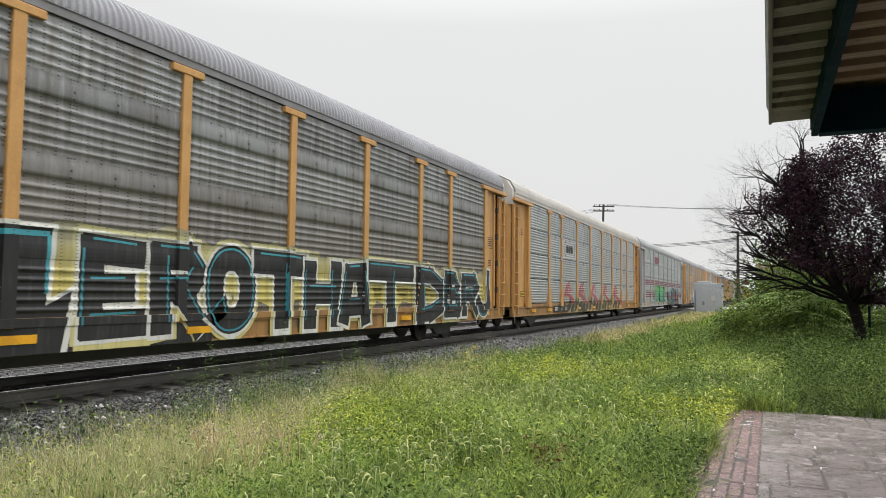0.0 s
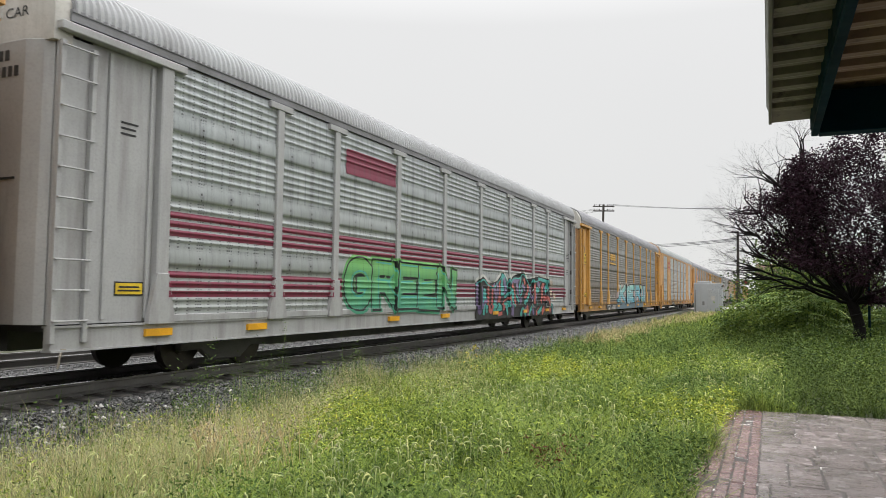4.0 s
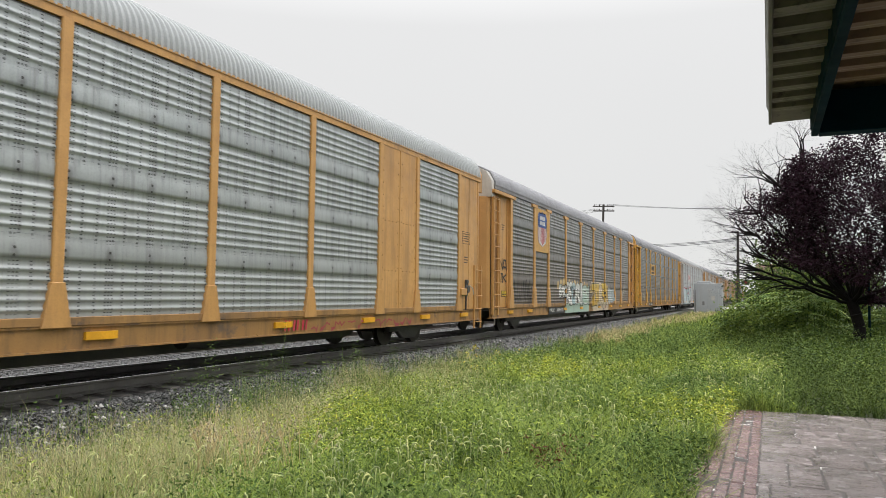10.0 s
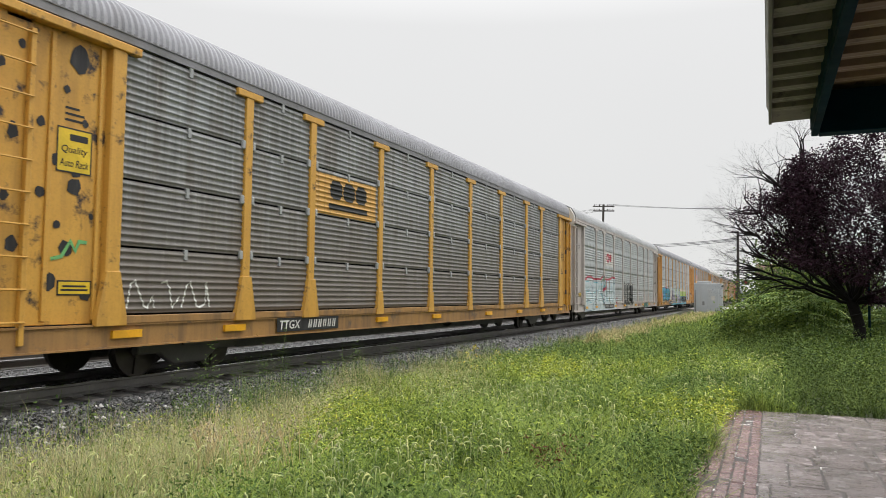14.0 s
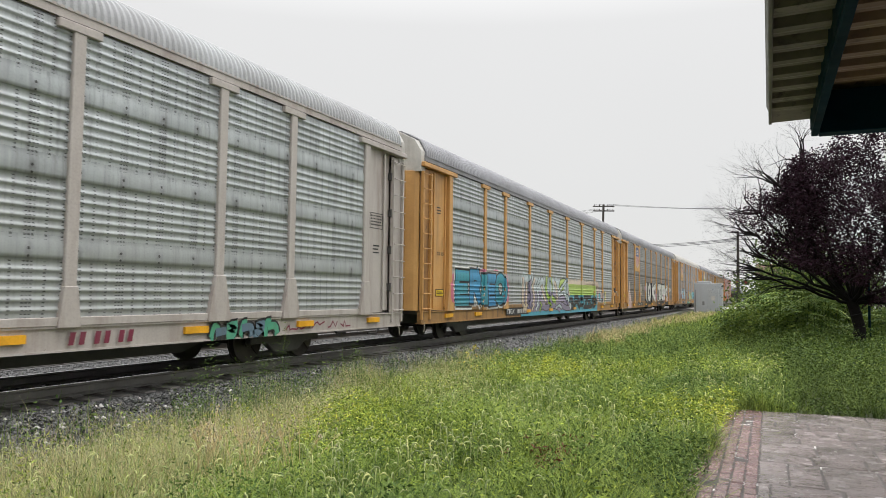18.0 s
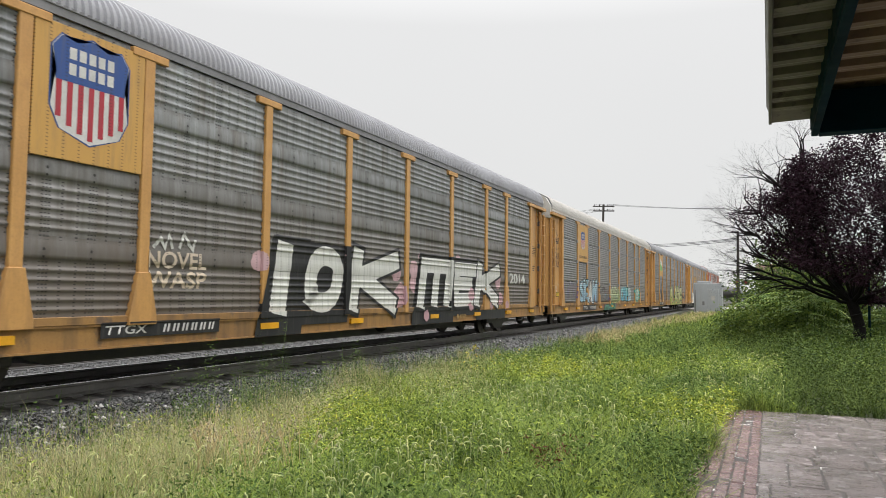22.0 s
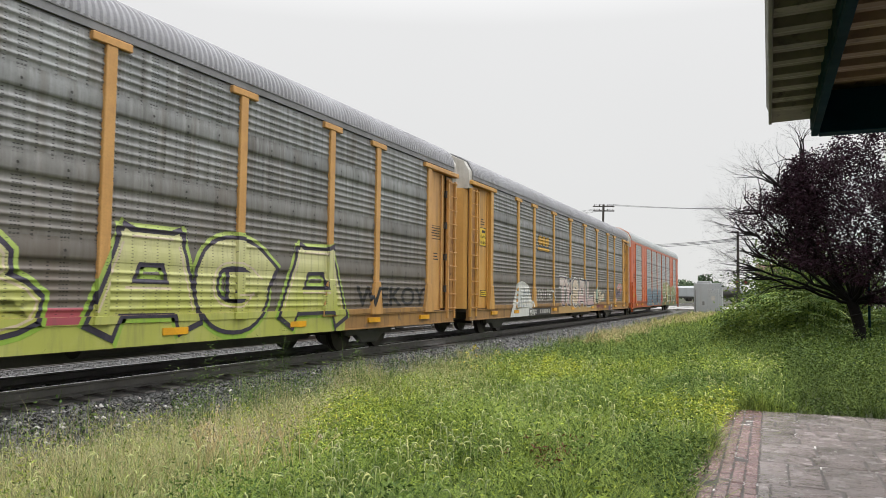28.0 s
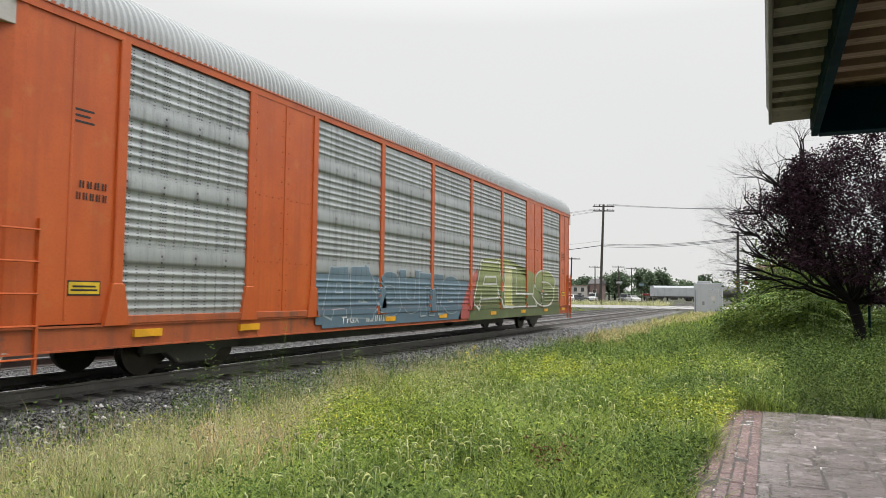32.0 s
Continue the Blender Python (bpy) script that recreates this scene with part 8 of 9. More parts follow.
    pts = (base[:, None, :] + rng.normal(0, 0.13, (len(base), 24, 3))).reshape(-1, 3)
    c = rng.uniform(-1, 1, (3600, 3)) * np.array([4.0, 3.0, 3.0]) + np.array([0.7, 0.0, 4.2])
    gap = patches(c[:, [0, 2]], 3.1, 14) + patches(c[:, [1, 2]], 3.4, 15)
    c = c[inside(c, -0.06) & (gap > np.where(c[:, 2] > 4.2, -0.15, -0.5) - 0.3 * (c[:, 0] > 1.0))]
    pts = np.concatenate([pts, (c[:, None, :] + rng.normal(0, 0.11, (len(c), 56, 3))).reshape(-1, 3)])
    pts = pts[inside(pts, 0.05)]
    pts = pts[rng.random(len(pts)) < np.clip((pts[:, 0] + 3.3) / 2.4, 0.18, 1.0) * np.clip((7.0 - pts[:, 2]) / 1.6, 0.45, 1.0)]
    part("crown", leaf_cloud("crown", pts, 0.08, rng), M_PLUM, tr, label="dark purple leaves")


build_plum()


def build_bush(name, loc, radius, height, n, material, label, seed, size=0.14):
    rng = np.random.default_rng(seed)
    bu = thing(name, label, "bush", (loc[0], loc[1], float(ground_z(loc[0], loc[1]))))
    g, tips = Geo(), []
    for _ in range(7):
        d = Vector((rng.normal(0, 0.6), rng.normal(0, 0.6), 1.0)).normalized()
        branch_tree(g, Vector((rng.normal(0, radius * 0.25), rng.normal(0, radius * 0.25), -0.05)), d, height * 0.4, 0.03, 2, rng, tips, 0.5, 0.2, 3)
    part("stems", g.mesh("stems"), M_BARK, bu)
    base = np.array([t[0] for t in tips])
    pts = base[rng.integers(0, len(base), n)] + rng.normal(0, 1, (n, 3)) * np.array([radius * 0.28, radius * 0.28, height * 0.16])
    pts[:, 2] = np.abs(pts[:, 2])
    part("foliage", leaf_cloud("foliage", pts, size, rng, long=2.0), material, bu)


# shrubs around the plum trunk get its shade through the darker leaf colour
build_bush("shrub", (1.2, 30.5), 1.9, 4.2, 17000, M_SHADELEAF, "dense green shrub beside the plum tree, darkened for its shade", 5, 0.13)
build_bush("shrub", (0.3, 28.5), 1.1, 2.7, 11000, M_LEAF, "leafy green shrub in tall grass", 6, 0.12)
build_bush("shrub", (2.6, 29.0), 1.6, 2.8, 9000, M_SHADELEAF, "green shrub behind the plum trunk", 8, 0.13)
build_bush("shrub", (4.6, 27.0), 1.4, 1.5, 8000, M_LEAF, "low green shrub past the plum tree", 9, 0.13)
build_bush("shrub", (-0.3, 25.5), 0.75, 1.6, 6000, M_LEAF, "low leafy shrub by the grass verge", 10, 0.11)


def build_sumac(loc, n, seed, label):
    """Arching fronds with paired leaflets on thin stems."""
    rng = np.random.default_rng(seed)
    su = thing("sumac", label, "shrub", (loc[0], loc[1], float(ground_z(loc[0], loc[1]))))
    g = Geo()
    lv, lf = [], []
    for _ in range(n):
        a = rng.uniform(0, 2 * np.pi)
        L, h = rng.uniform(0.7, 1.2), rng.uniform(0.4, 1.7)
        o = Vector((rng.normal(0, 0.45), rng.normal(0, 0.45), 0))
        d = Vector((math.cos(a), math.sin(a), 0))
        side = Vector((-math.sin(a), math.cos(a), 0))
        g.tube(o, o + Vector((0, 0, h)), 0.012, 0.008, 5, caps=False)
        for k in range(1, 13):
            t = k / 12
            p = o + Vector((0, 0, h + 0.3 * t - 0.55 * t * t)) + d * (L * t)
            for sg in (-1, 1):
                l = 0.21 * (1 - 0.5 * t)
                tip = p + side * (sg * l) + d * 0.05 - Vector((0, 0, 0.05 + rng.uniform(0, 0.03)))
                mid = p.lerp(tip, 0.45)
                w = d * 0.036
                b = len(lv)
                lv += [tuple(p), tuple(mid + w + Vector((0, 0, 0.012))), tuple(tip), tuple(mid - w + Vector((0, 0, 0.012)))]
                lf.append((b, b + 1, b + 2, b + 3))
    part("stems", g.mesh("stems"), M_SHADELEAF, su)
    part("fronds", raw_mesh("fronds", lv, lf), M_FROND, su, label="paired bright green leaflets")


build_sumac((0.9, 25.2), 40, 31, "sumac-like shrub with arching green fronds")
build_sumac((0.1, 26.2), 40, 32, "sumac-like shrub with long paired leaflets")
build_sumac((1.6, 25.6), 40, 33, "sumac-like shrub under the plum tree")
build_sumac((3.4, 25.2), 26, 34, "sumac-like shrub past the plum trunk")


def tufts(xy):
    """Height of the growth, in tufts and hollows."""
    return np.clip(0.85 + 0.42 * patches(xy, 3.4, 3) + 0.5 * patches(xy, 11.0, 6), 0.15, 1.9)


def blades(rng, xy, h, w, lean, segs=2):
    """Curved tapering grass blades standing on the soil."""
    n = len(xy)
    z0 = ground_z(xy[:, 0], xy[:, 1])
    a = rng.uniform(0, 2 * np.pi, n)
    dx, dy = np.cos(a), np.sin(a)
    sx, sy = -dy, dx
    H = h * rng.uniform(0.5, 1.25, n) * tufts(xy)
    B = lean * rng.uniform(0.2, 1.2, n) * H
    rows = []
    for t in (0.0, 0.55, 1.0):
        cx, cy, cz = xy[:, 0] + dx * B * t * t, xy[:, 1] + dy * B * t * t, z0 - 0.03 + H * (t - 0.18 * t * t)
        ww = w * (1 - t * 0.92) * 0.5
        rows.append(np.stack([cx - sx * ww, cy - sy * ww, cz], -1))
        rows.append(np.stack([cx + sx * ww, cy + sy * ww, cz], -1))
    v = np.stack(rows, 1).reshape(-1, 3)
    b = np.arange(n)[:, None] * 6
    f = np.concatenate([b + np.array([[0, 1, 3, 2]]), b + np.array([[2, 3, 5, 4]])])
    return v, f


def scatter(rng, n, y0, y1, x0, x1, power=1.0):
    u = rng.random(n) ** power
    return np.stack([rng.uniform(x0, x1, n), y0 + (y1 - y0) * u], -1)


def edge_x(y):
    """Where the grass gives way to ballast."""
    return -7.0 - 0.35 * np.clip((y - 5) / 9, 0, 1) + 0.95 * np.clip((y - 15) / 9, 0, 1) + 0.22 * np.sin(y * 0.9) + 0.18 * np.sin(y * 2.3 + 1)


def on_grass(rng, xy, soft=0.25):
    keep = (xy[:, 0] > edge_x(xy[:, 1]) - rng.exponential(soft, len(xy)) + 0.1) & ~((xy[:, 0] > -0.53 + 0.08 * np.clip((xy[:, 1] - 8.4), 0, 2) + np.abs(rng.normal(0, 0.03, len(xy)))) & (xy[:, 1] < 10.40 - np.abs(rng.normal(0, 0.06, len(xy)))))
    return xy[keep]


def dryness(xy):
    """0 in the lush part by the pavement, 1 by the ballast in the foreground."""
    x, y = xy[:, 0], xy[:, 1]
    return np.clip((-x - 3.2 - (y - 5) * 0.22) / 2.0 + 0.35 * np.sin(x * 1.7 + y * 0.8), 0, 1)


def meadow(name, label, material, rng, xy, h, w, lean):
    v, f = blades(rng, xy, h, w, lean)
    tagged(part(name, raw_mesh(name, v, f), material), label, "grass", kind="stuff")


def leaves_on(name, label, material, rng, xy, lo, hi, size, long=2.0):
    z = ground_z(xy[:, 0], xy[:, 1]) + rng.uniform(lo, hi, len(xy)) * tufts(xy)
    me = leaf_cloud(name, np.stack([xy[:, 0], xy[:, 1], z], -1), size, rng, 0.1, long)
    tagged(part(name, me, material), label, "weeds", kind="stuff")


def foxtails(name, label, rng, xy, h, material):
    """Thin stems with arched bristly heads."""
    v, f = [], []
    z0 = ground_z(xy[:, 0], xy[:, 1])
    for (x, y), z in zip(xy, z0):
        a = rng.uniform(0, 2 * math.pi)
        d = np.array([math.cos(a), math.sin(a), 0.0])
        H = h * rng.uniform(0.55, 1.35)
        p = np.array([x, y, z]) + d * 0.05
        top = p + np.array([0, 0, H]) + d * 0.06
        s = np.array([-d[1], d[0], 0]) * 0.002
        b = len(v)
        v += [p - s, p + s, top + s, top - s]
        f.append((b, b + 1, b + 2, b + 3))
        prev = None
        L = rng.uniform(0.055, 0.10)
        for k in range(5):
            t = k / 4
            c = top + d * (L * (1 - math.cos(t * 2.2)) * 0.6) + np.array([0, 0, L * 0.62 * math.sin(t * 2.6)])
            r = 0.0072 * math.sin(math.pi * (0.18 + 0.75 * t))
            b = len(v)
            sd = np.array([-d[1], d[0], 0])
            v += [c + sd * r, c + np.array([0, 0, r]) + d * r * 0.4, c - sd * r, c - np.array([0, 0, r]) - d * r * 0.4]
            if prev is not None:
                f += [(prev + j, prev + (j + 1) % 4, b + (j + 1) % 4, b + j) for j in range(4)]
            prev = b
    tagged(part(name, raw_mesh(name, v, f), material), label, "grass", kind="stuff")


def foxtail_spots(rng):
    """Foxtails gather in drifts."""
    xy = on_grass(rng, scatter(rng, 4300, 3.6, 17, -6.2, 0.2, 1.15))
    return xy[patches(xy, 1.4, 41) + rng.normal(0, 0.5, len(xy)) > 0.25]


def build_burrs(x, y, seed):
    """A dry weed with thin straw stems and round brown heads."""
    rng = np.random.default_rng(seed)
    we = thing("dry_weed", "dry wild weed with straw stems and round brown seed heads", "weed", (x, y, float(ground_z(x, y))))
    head = Geo().tube((0, 0, -0.012), (0, 0, 0), 0.005, 0.010, 6).tube((0, 0, 0), (0, 0, 0.010), 0.010, 0.004, 6).mesh("seed_head")
    for _ in range(11):
        p = Vector((rng.normal(0, 0.04), rng.normal(0, 0.04), 0))
        d = Vector((rng.normal(0, 0.32), rng.normal(0, 0.32), 1)).normalized()
        for q, e in ((p, p + d * rng.uniform(0.42, 0.62)),):
            g = Geo().tube(q, e, 0.0035, 0.002, 4, caps=False)
            ends = []
            for k in range(3):
                s0 = q.lerp(e, rng.uniform(0.55, 0.95))
                e2 = s0 + (d + Vector(rng.normal(0, 0.5, 3))).normalized() * 0.11
                g.tube(s0, e2, 0.0025, 0.0015, 4, caps=False)
                ends.append(e2)
            stem = part("stem", g.mesh("stem"), M_STRAW, we)
            for e2 in ends:
                part("seed_head", head, M_BURR, stem, tuple(e2))


def build_meadow():
    rng = np.random.default_rng(77)
    near = np.concatenate([on_grass(rng, scatter(rng, 360000, 3.4, 17, -8.0, 0.3, 1.25)), on_grass(rng, scatter(rng, 6000, 10.4, 17, 0.3, 5.5))])
    near = near[rng.permutation(len(near))]
    dry = dryness(near)
    lush = near[rng.random(len(near)) > dry * 0.85]
    kind = patches(lush, 1.1, 8) + rng.normal(0, 0.45, len(lush))
    leaves_on("weed_leaves", "bright green leafy weeds in the uncut verge", M_WEED, rng, lush[(kind > 0.30) & (kind <= 1.15)], 0.02, 0.31, 0.046, 3.2)
    leaves_on("weed_leaves", "yellowish green leafy weeds in the uncut verge", M_WEEDY, rng, lush[kind > 1.15], 0.08, 0.34, 0.046, 3.0)
    leaves_on("weed_leaves", "bluish green leafy weeds in the uncut verge", M_WEEDB, rng, lush[kind < -0.75], 0.02, 0.27, 0.038, 2.2)
    meadow("green_grass", "lush green uncut grass near the pavement", M_GRASS, rng, lush[(kind >= -0.75) & (kind <= 0.30)], 0.28, 0.009, 1.3)
    # creepers and grass whose dark colours paint in the shade behind the pavement
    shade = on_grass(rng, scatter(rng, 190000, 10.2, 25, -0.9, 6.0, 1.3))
    leaves_on("weed_leaves", "low leaves and creepers behind the pavement, shade painted in", M_SHADEIVY, rng, shade[rng.random(len(shade)) < np.clip(0.35 + (shade[:, 0] - 0.2) * 0.35 + 0.35 * patches(shade, 2.0, 55), 0, 0.8)], 0.03, 0.36, 0.034, 2.2)
    meadow("green_grass", "soft green grass behind the pavement, shade painted in", M_SHADEGRASS, rng, shade[::7], 0.40, 0.009, 0.9)
    tall = scatter(rng, 60000, 12.5, 27, -1.6, 6.0)
    tall = tall[(tall[:, 0] > 1.1 - 0.17 * (tall[:, 1] - 11) + 0.5 * patches(tall, 1.3, 71)) & (tall[:, 1] > 13.5 + 0.6 * patches(tall, 2.0, 72))]
    kind = patches(tall, 1.6, 73) + rng.normal(0, 0.4, len(tall))
    leaves_on("weed_leaves", "knee-high leafy weeds before the shrubs", M_SHADELEAF, rng, tall[kind > 0.1], 0.05, 0.62, 0.06, 2.2)
    # the shaded leaf colour again, darkening the weeds before the shrubs
    leaves_on("weed_leaves", "knee-high weeds before the shrubs, shade painted in", M_SHADEIVY, rng, tall[(kind <= 0.1) & (kind > -0.6)], 0.05, 0.55, 0.055, 2.0)
    meadow("tall_grass", "tall soft grass before the shrubs", M_GRASS, rng, tall[kind < -0.2][::4], 0.55, 0.011, 0.8)
    straw = on_grass(rng, scatter(rng, 150000, 3.4, 20, -8.2, -2.0))
    straw = straw[rng.random(len(straw)) < dryness(straw)]
    k = len(straw)
    meadow("dry_grass", "pale yellow-green seeding grass beside the ballast", M_GRASSY, rng, straw[: k * 2 // 3], 0.34, 0.006, 0.7)
    meadow("straw_grass", "dry straw stalks beside the ballast", M_STRAW, rng, straw[k * 2 // 3:], 0.38, 0.004, 0.6)
    foxtails("foxtail_grass", "foxtail grass with pale arched seed heads", rng, foxtail_spots(rng), 0.27, M_SEED)
    behind = on_grass(rng, scatter(rng, 70000, -3.5, 3.5, -7.5, -0.5))
    meadow("green_grass", "green uncut grass beside the platform", M_GRASS, rng, behind, 0.26, 0.010, 1.2)
    mid = on_grass(rng, scatter(rng, 170000, 15, 40, -8.0, 6.5, 1.3))
    mid = mid[~((mid[:, 0] > -0.2) & (mid[:, 1] < 26) & (rng.random(len(mid)) < 0.75))]
    k = len(mid)
    meadow("green_grass", "green uncut grass farther along the track", M_GRASS, rng, mid[: k * 2 // 3], 0.30, 0.015, 1.0)
    leaves_on("weed_leaves", "green leafy weeds farther along the track", M_WEEDB, rng, mid[k * 2 // 3:], 0.03, 0.28, 0.07, 2.2)
    far = on_grass(rng, scatter(rng, 50000, 38, 82, -8.4, 7.0))
    meadow("green_grass", "distant green uncut grass by the crossing", M_GRASS, rng, far, 0.40, 0.05, 0.7)
    st = on_grass(rng, scatter(rng, 60000, 26, 74, -8.2, -4.2))
    st = st[(st[:, 0] < -5.2 + 0.4 * np.sin(st[:, 1])) | (st[:, 1] > 45)]
    meadow("straw_grass", "dry yellow grass along the far ballast edge", M_STRAW, rng, st, 0.36, 0.03, 0.6)
    # sparse tall stalks at the edge of the stones
    meadow("tall_grass", "sparse tall weeds at the ballast edge", M_WEEDB, rng, np.stack([edge_x(y := rng.uniform(5, 30, 900)) + rng.normal(-0.15, 0.3, 900), y], -1), 0.62, 0.010, 0.5)
    leaves_on("weed_leaves", "small weeds among the ballast stones", M_WEEDB, rng, np.stack([edge_x(y := rng.uniform(4.5, 40, 5000)) + rng.normal(-0.2, 0.28, 5000), y], -1), 0.02, 0.30, 0.05)
    for cx, cy in ((-7.0, 8.6), (-6.97, 9.1), (-7.1, 9.9), (-6.9, 11.7), (-6.65, 12.6), (-6.0, 6.6), (-6.93, 7.6), (-6.85, 10.3)):
        cl = np.stack([rng.normal(cx, 0.13, 800), rng.normal(cy, 0.16, 800)], -1)
        leaves_on("weed_leaves", "tall feathery weeds at the ballast edge", M_WEEDB, rng, cl, 0.05, 0.72, 0.036, 3.4)
        meadow("tall_grass", "thin tall weed stalks at the ballast edge", M_WEEDB, rng, cl[:40], 0.75, 0.008, 0.3)
    fl = np.stack([rng.normal(-5.85, 0.35, 40), rng.normal(15.0, 0.35, 40)], -1)
    leaves_on("yellow_flowers", "small bright yellow wild flowers", M_FLOWER, rng, np.repeat(fl, 5, 0) + rng.normal(0, 0.02, (200, 2)), 0.38, 0.45, 0.035, 1.2)
    leaves_on("red_weeds", "reddish dying weed stalks near the pavement", M_REDWEED, rng, np.stack([rng.normal(-1.75, 0.16, 260), rng.normal(6.3, 0.14, 260)], -1), 0.1, 0.33, 0.06, 4.0)


build_meadow()


for wx, wy, sd in ((-4.62, 5.15, 61), (-4.2, 5.2, 62), (-4.95, 5.6, 63), (-3.9, 5.5, 64)):
    build_burrs(wx, wy, sd)


# ---- loose ballast stones ----
def build_stones():
    rng = np.random.default_rng(9)
    base = np.array([(1, 0, 0), (-1, 0, 0), (0, 1, 0), (0, -1, 0), (0, 0, 1), (0, 0, -1)], float)
    tri = np.array([(0, 2, 4), (2, 1, 4), (1, 3, 4), (3, 0, 4), (2, 0, 5), (1, 2, 5), (3, 1, 5), (0, 3, 5)])

    def bank(n, x0, x1, y0, y1, size, power):
        xy = scatter(rng, n, y0, y1, x0, x1, power)
        rel = np.abs(xy[:, 0] - TRACK_X)
        z = np.where(rel < 4.0, np.interp(rel, [0, 1.75, 2.35, 3.2], [-0.21, -0.205, -0.45, -0.5]), -0.21)
        z = np.maximum(z, ground_z(xy[:, 0], xy[:, 1]))
        s = size * rng.uniform(0.5, 1.4, n)
        q = rng.normal(0, 1, (n, 6, 3)) * 0.22 + base
        ang = rng.uniform(0, 2 * np.pi, n)
        c, si = np.cos(ang)[:, None], np.sin(ang)[:, None]
        q = np.stack([q[..., 0] * c - q[..., 1] * si, q[..., 0] * si + q[..., 1] * c, q[..., 2] * 0.7], -1) * s[:, None, None]
        v = q + np.stack([xy[:, 0], xy[:, 1], z + s * 0.25], -1)[:, None, :]
        f = tri[None] + (np.arange(n) * 6)[:, None, None]
        return v.reshape(-1, 3), f.reshape(-1, 3)

    v, f = bank(900, TRACK_X + 1.7, -6.6, 3.5, 45, 0.036, 1.1)
    tagged(part("ballast_stones", raw_mesh("ballast_stones", v + np.array([0, 0, 0.012]), f), M_PALESTONE), "scattered pale stones on the dark ballast", "ballast", kind="stuff")
    for args in ((26000, TRACK_X + 1.45, -6.75, 3.5, 16, 0.032, 1.3), (26000, TRACK_X + 1.45, -6.3, 15, 50, 0.055, 1.3), (16000, -13.1, TRACK_X - 0.85, 5, 40, 0.045, 1.3), (7000, TRACK_X - 0.7, TRACK_X + 0.7, 4, 30, 0.035, 1.2)):
        v, f = bank(*args)
        tagged(part("ballast_stones", raw_mesh("ballast_stones", v, f), M_BALLAST), "loose wet grey crushed ballast stones", "ballast", kind="stuff")


build_stones()


# ---- beyond the crossing ----
def build_far_tree(x, y, r, h, seed, n=2600):
    rng = np.random.default_rng(seed)
    tr = thing("far_tree", "distant broad green tree beyond the crossing", "tree", (x, y, -0.2), group="distant trees")
    g, tips = Geo(), []
    g.tube((0, 0, -0.1), (0, 0, h * 0.35), 0.28, 0.2, 8)
    for k in range(5):
        a = k * 1.3 + seed
        branch_tree(g, Vector((0, 0, h * 0.3)), Vector((math.cos(a) * 0.6, math.sin(a) * 0.6, 1)).normalized(), h * 0.3, 0.1, 2, rng, tips, 0.5, 0.2, 3)
    part("trunk", g.mesh("trunk"), M_BARK, tr)
    base = np.array([t[0] for t in tips])
    base[:, :2] *= r / max(1e-3, np.abs(base[:, :2]).max())
    base[:, 2] *= h / base[:, 2].max() * 0.95
    pts = base[rng.integers(0, len(base), n)] + rng.normal(0, 1, (n, 3)) * np.array([r * 0.2, r * 0.2, h * 0.08])
    pts[:, 2] = np.clip(pts[:, 2], h * 0.12, None)
    part("crown", leaf_cloud("crown", pts, 0.75, rng, 0.3, 1.3), M_FARTREE, tr)


for x, y, r, h, sd in ((-57.1, 232, 2.3, 5.6, 1), (-54.6, 239, 3.1, 7.3, 2), (-49.0, 246, 3.8, 8.4, 3), (-43.0, 234, 3.1, 8.8, 4), (-46.1, 241, 2.8, 7.7, 5), (-37.8, 248, 3.7, 10.3, 6), (-33.9, 236, 2.0, 8.6, 7), (-31.4, 243, 2.4, 9.4, 8), (-30.7, 250, 1.7, 8.1, 9), (-17.8, 238, 2.0, 8.0, 10), (-24.2, 245, 2.8, 5.5, 11), (-15.4, 233, 2.2, 5.8, 12), (-61.5, 240, 2.8, 5.2, 13)):
    build_far_tree(x, y, r, h, sd)


def far_woods():
    rng = np.random.default_rng(50)
    n = 9000
    x = rng.uniform(-160, 90, n)
    h = 6.5 + 2.2 * np.sin(x * 0.11) + 1.4 * np.sin(x * 0.31 + 2)
    pts = np.stack([x, rng.uniform(395, 425, n), rng.random(n) ** 0.7 * h], -1)
    tagged(part("far_woods", leaf_cloud("far_woods", pts, 1.6, rng, 0.3, 1.2), M_FARTREE), "low hazy green tree line on the horizon", "trees", kind="stuff")


far_woods()


def build_block(name, label, x0, x1, y0, y1, h, wall, roof, pitch, rows, cols, category="building"):
    b = thing(name, label, category, ((x0 + x1) / 2, (y0 + y1) / 2, -0.2))
    w, d = (x1 - x0) / 2, (y1 - y0) / 2
    part("wall", Geo().box(-w, w, -d, d, 0, h).mesh("wall", 0.02), wall, b)
    if pitch:
        part("roof", Geo().prism([(-d - 0.3, h), (d + 0.3, h), (0, h + pitch)], "x", -w - 0.3, w + 0.3).mesh("roof"), roof, b)
    else:
        part("roof", Geo().box(-w - 0.1, w + 0.1, -d - 0.1, d + 0.1, h, h + 0.25).mesh("roof", 0.02), roof, b)
    fr = Geo().box(-0.55, 0.55, -0.05, 0.0, -0.65, 0.65).mesh("window", 0.01)
    gl = Geo().box(-0.45, 0.45, -0.07, -0.05, -0.55, 0.55).mesh("pane")
    for r in range(rows):
        for c in range(cols):
            wi = part("window", fr, M_CAPW, b, (-w + (c + 0.5) * 2 * w / cols, -d, h * (r + 0.55) / rows))
            part("pane", gl, M_GLASS, wi)
    part("door", Geo().box(-0.5, 0.5, -0.06, 0, 0, 2.1).mesh("door", 0.01), M_ROOFT, b, (w * 0.55, -d, 0))
    return b


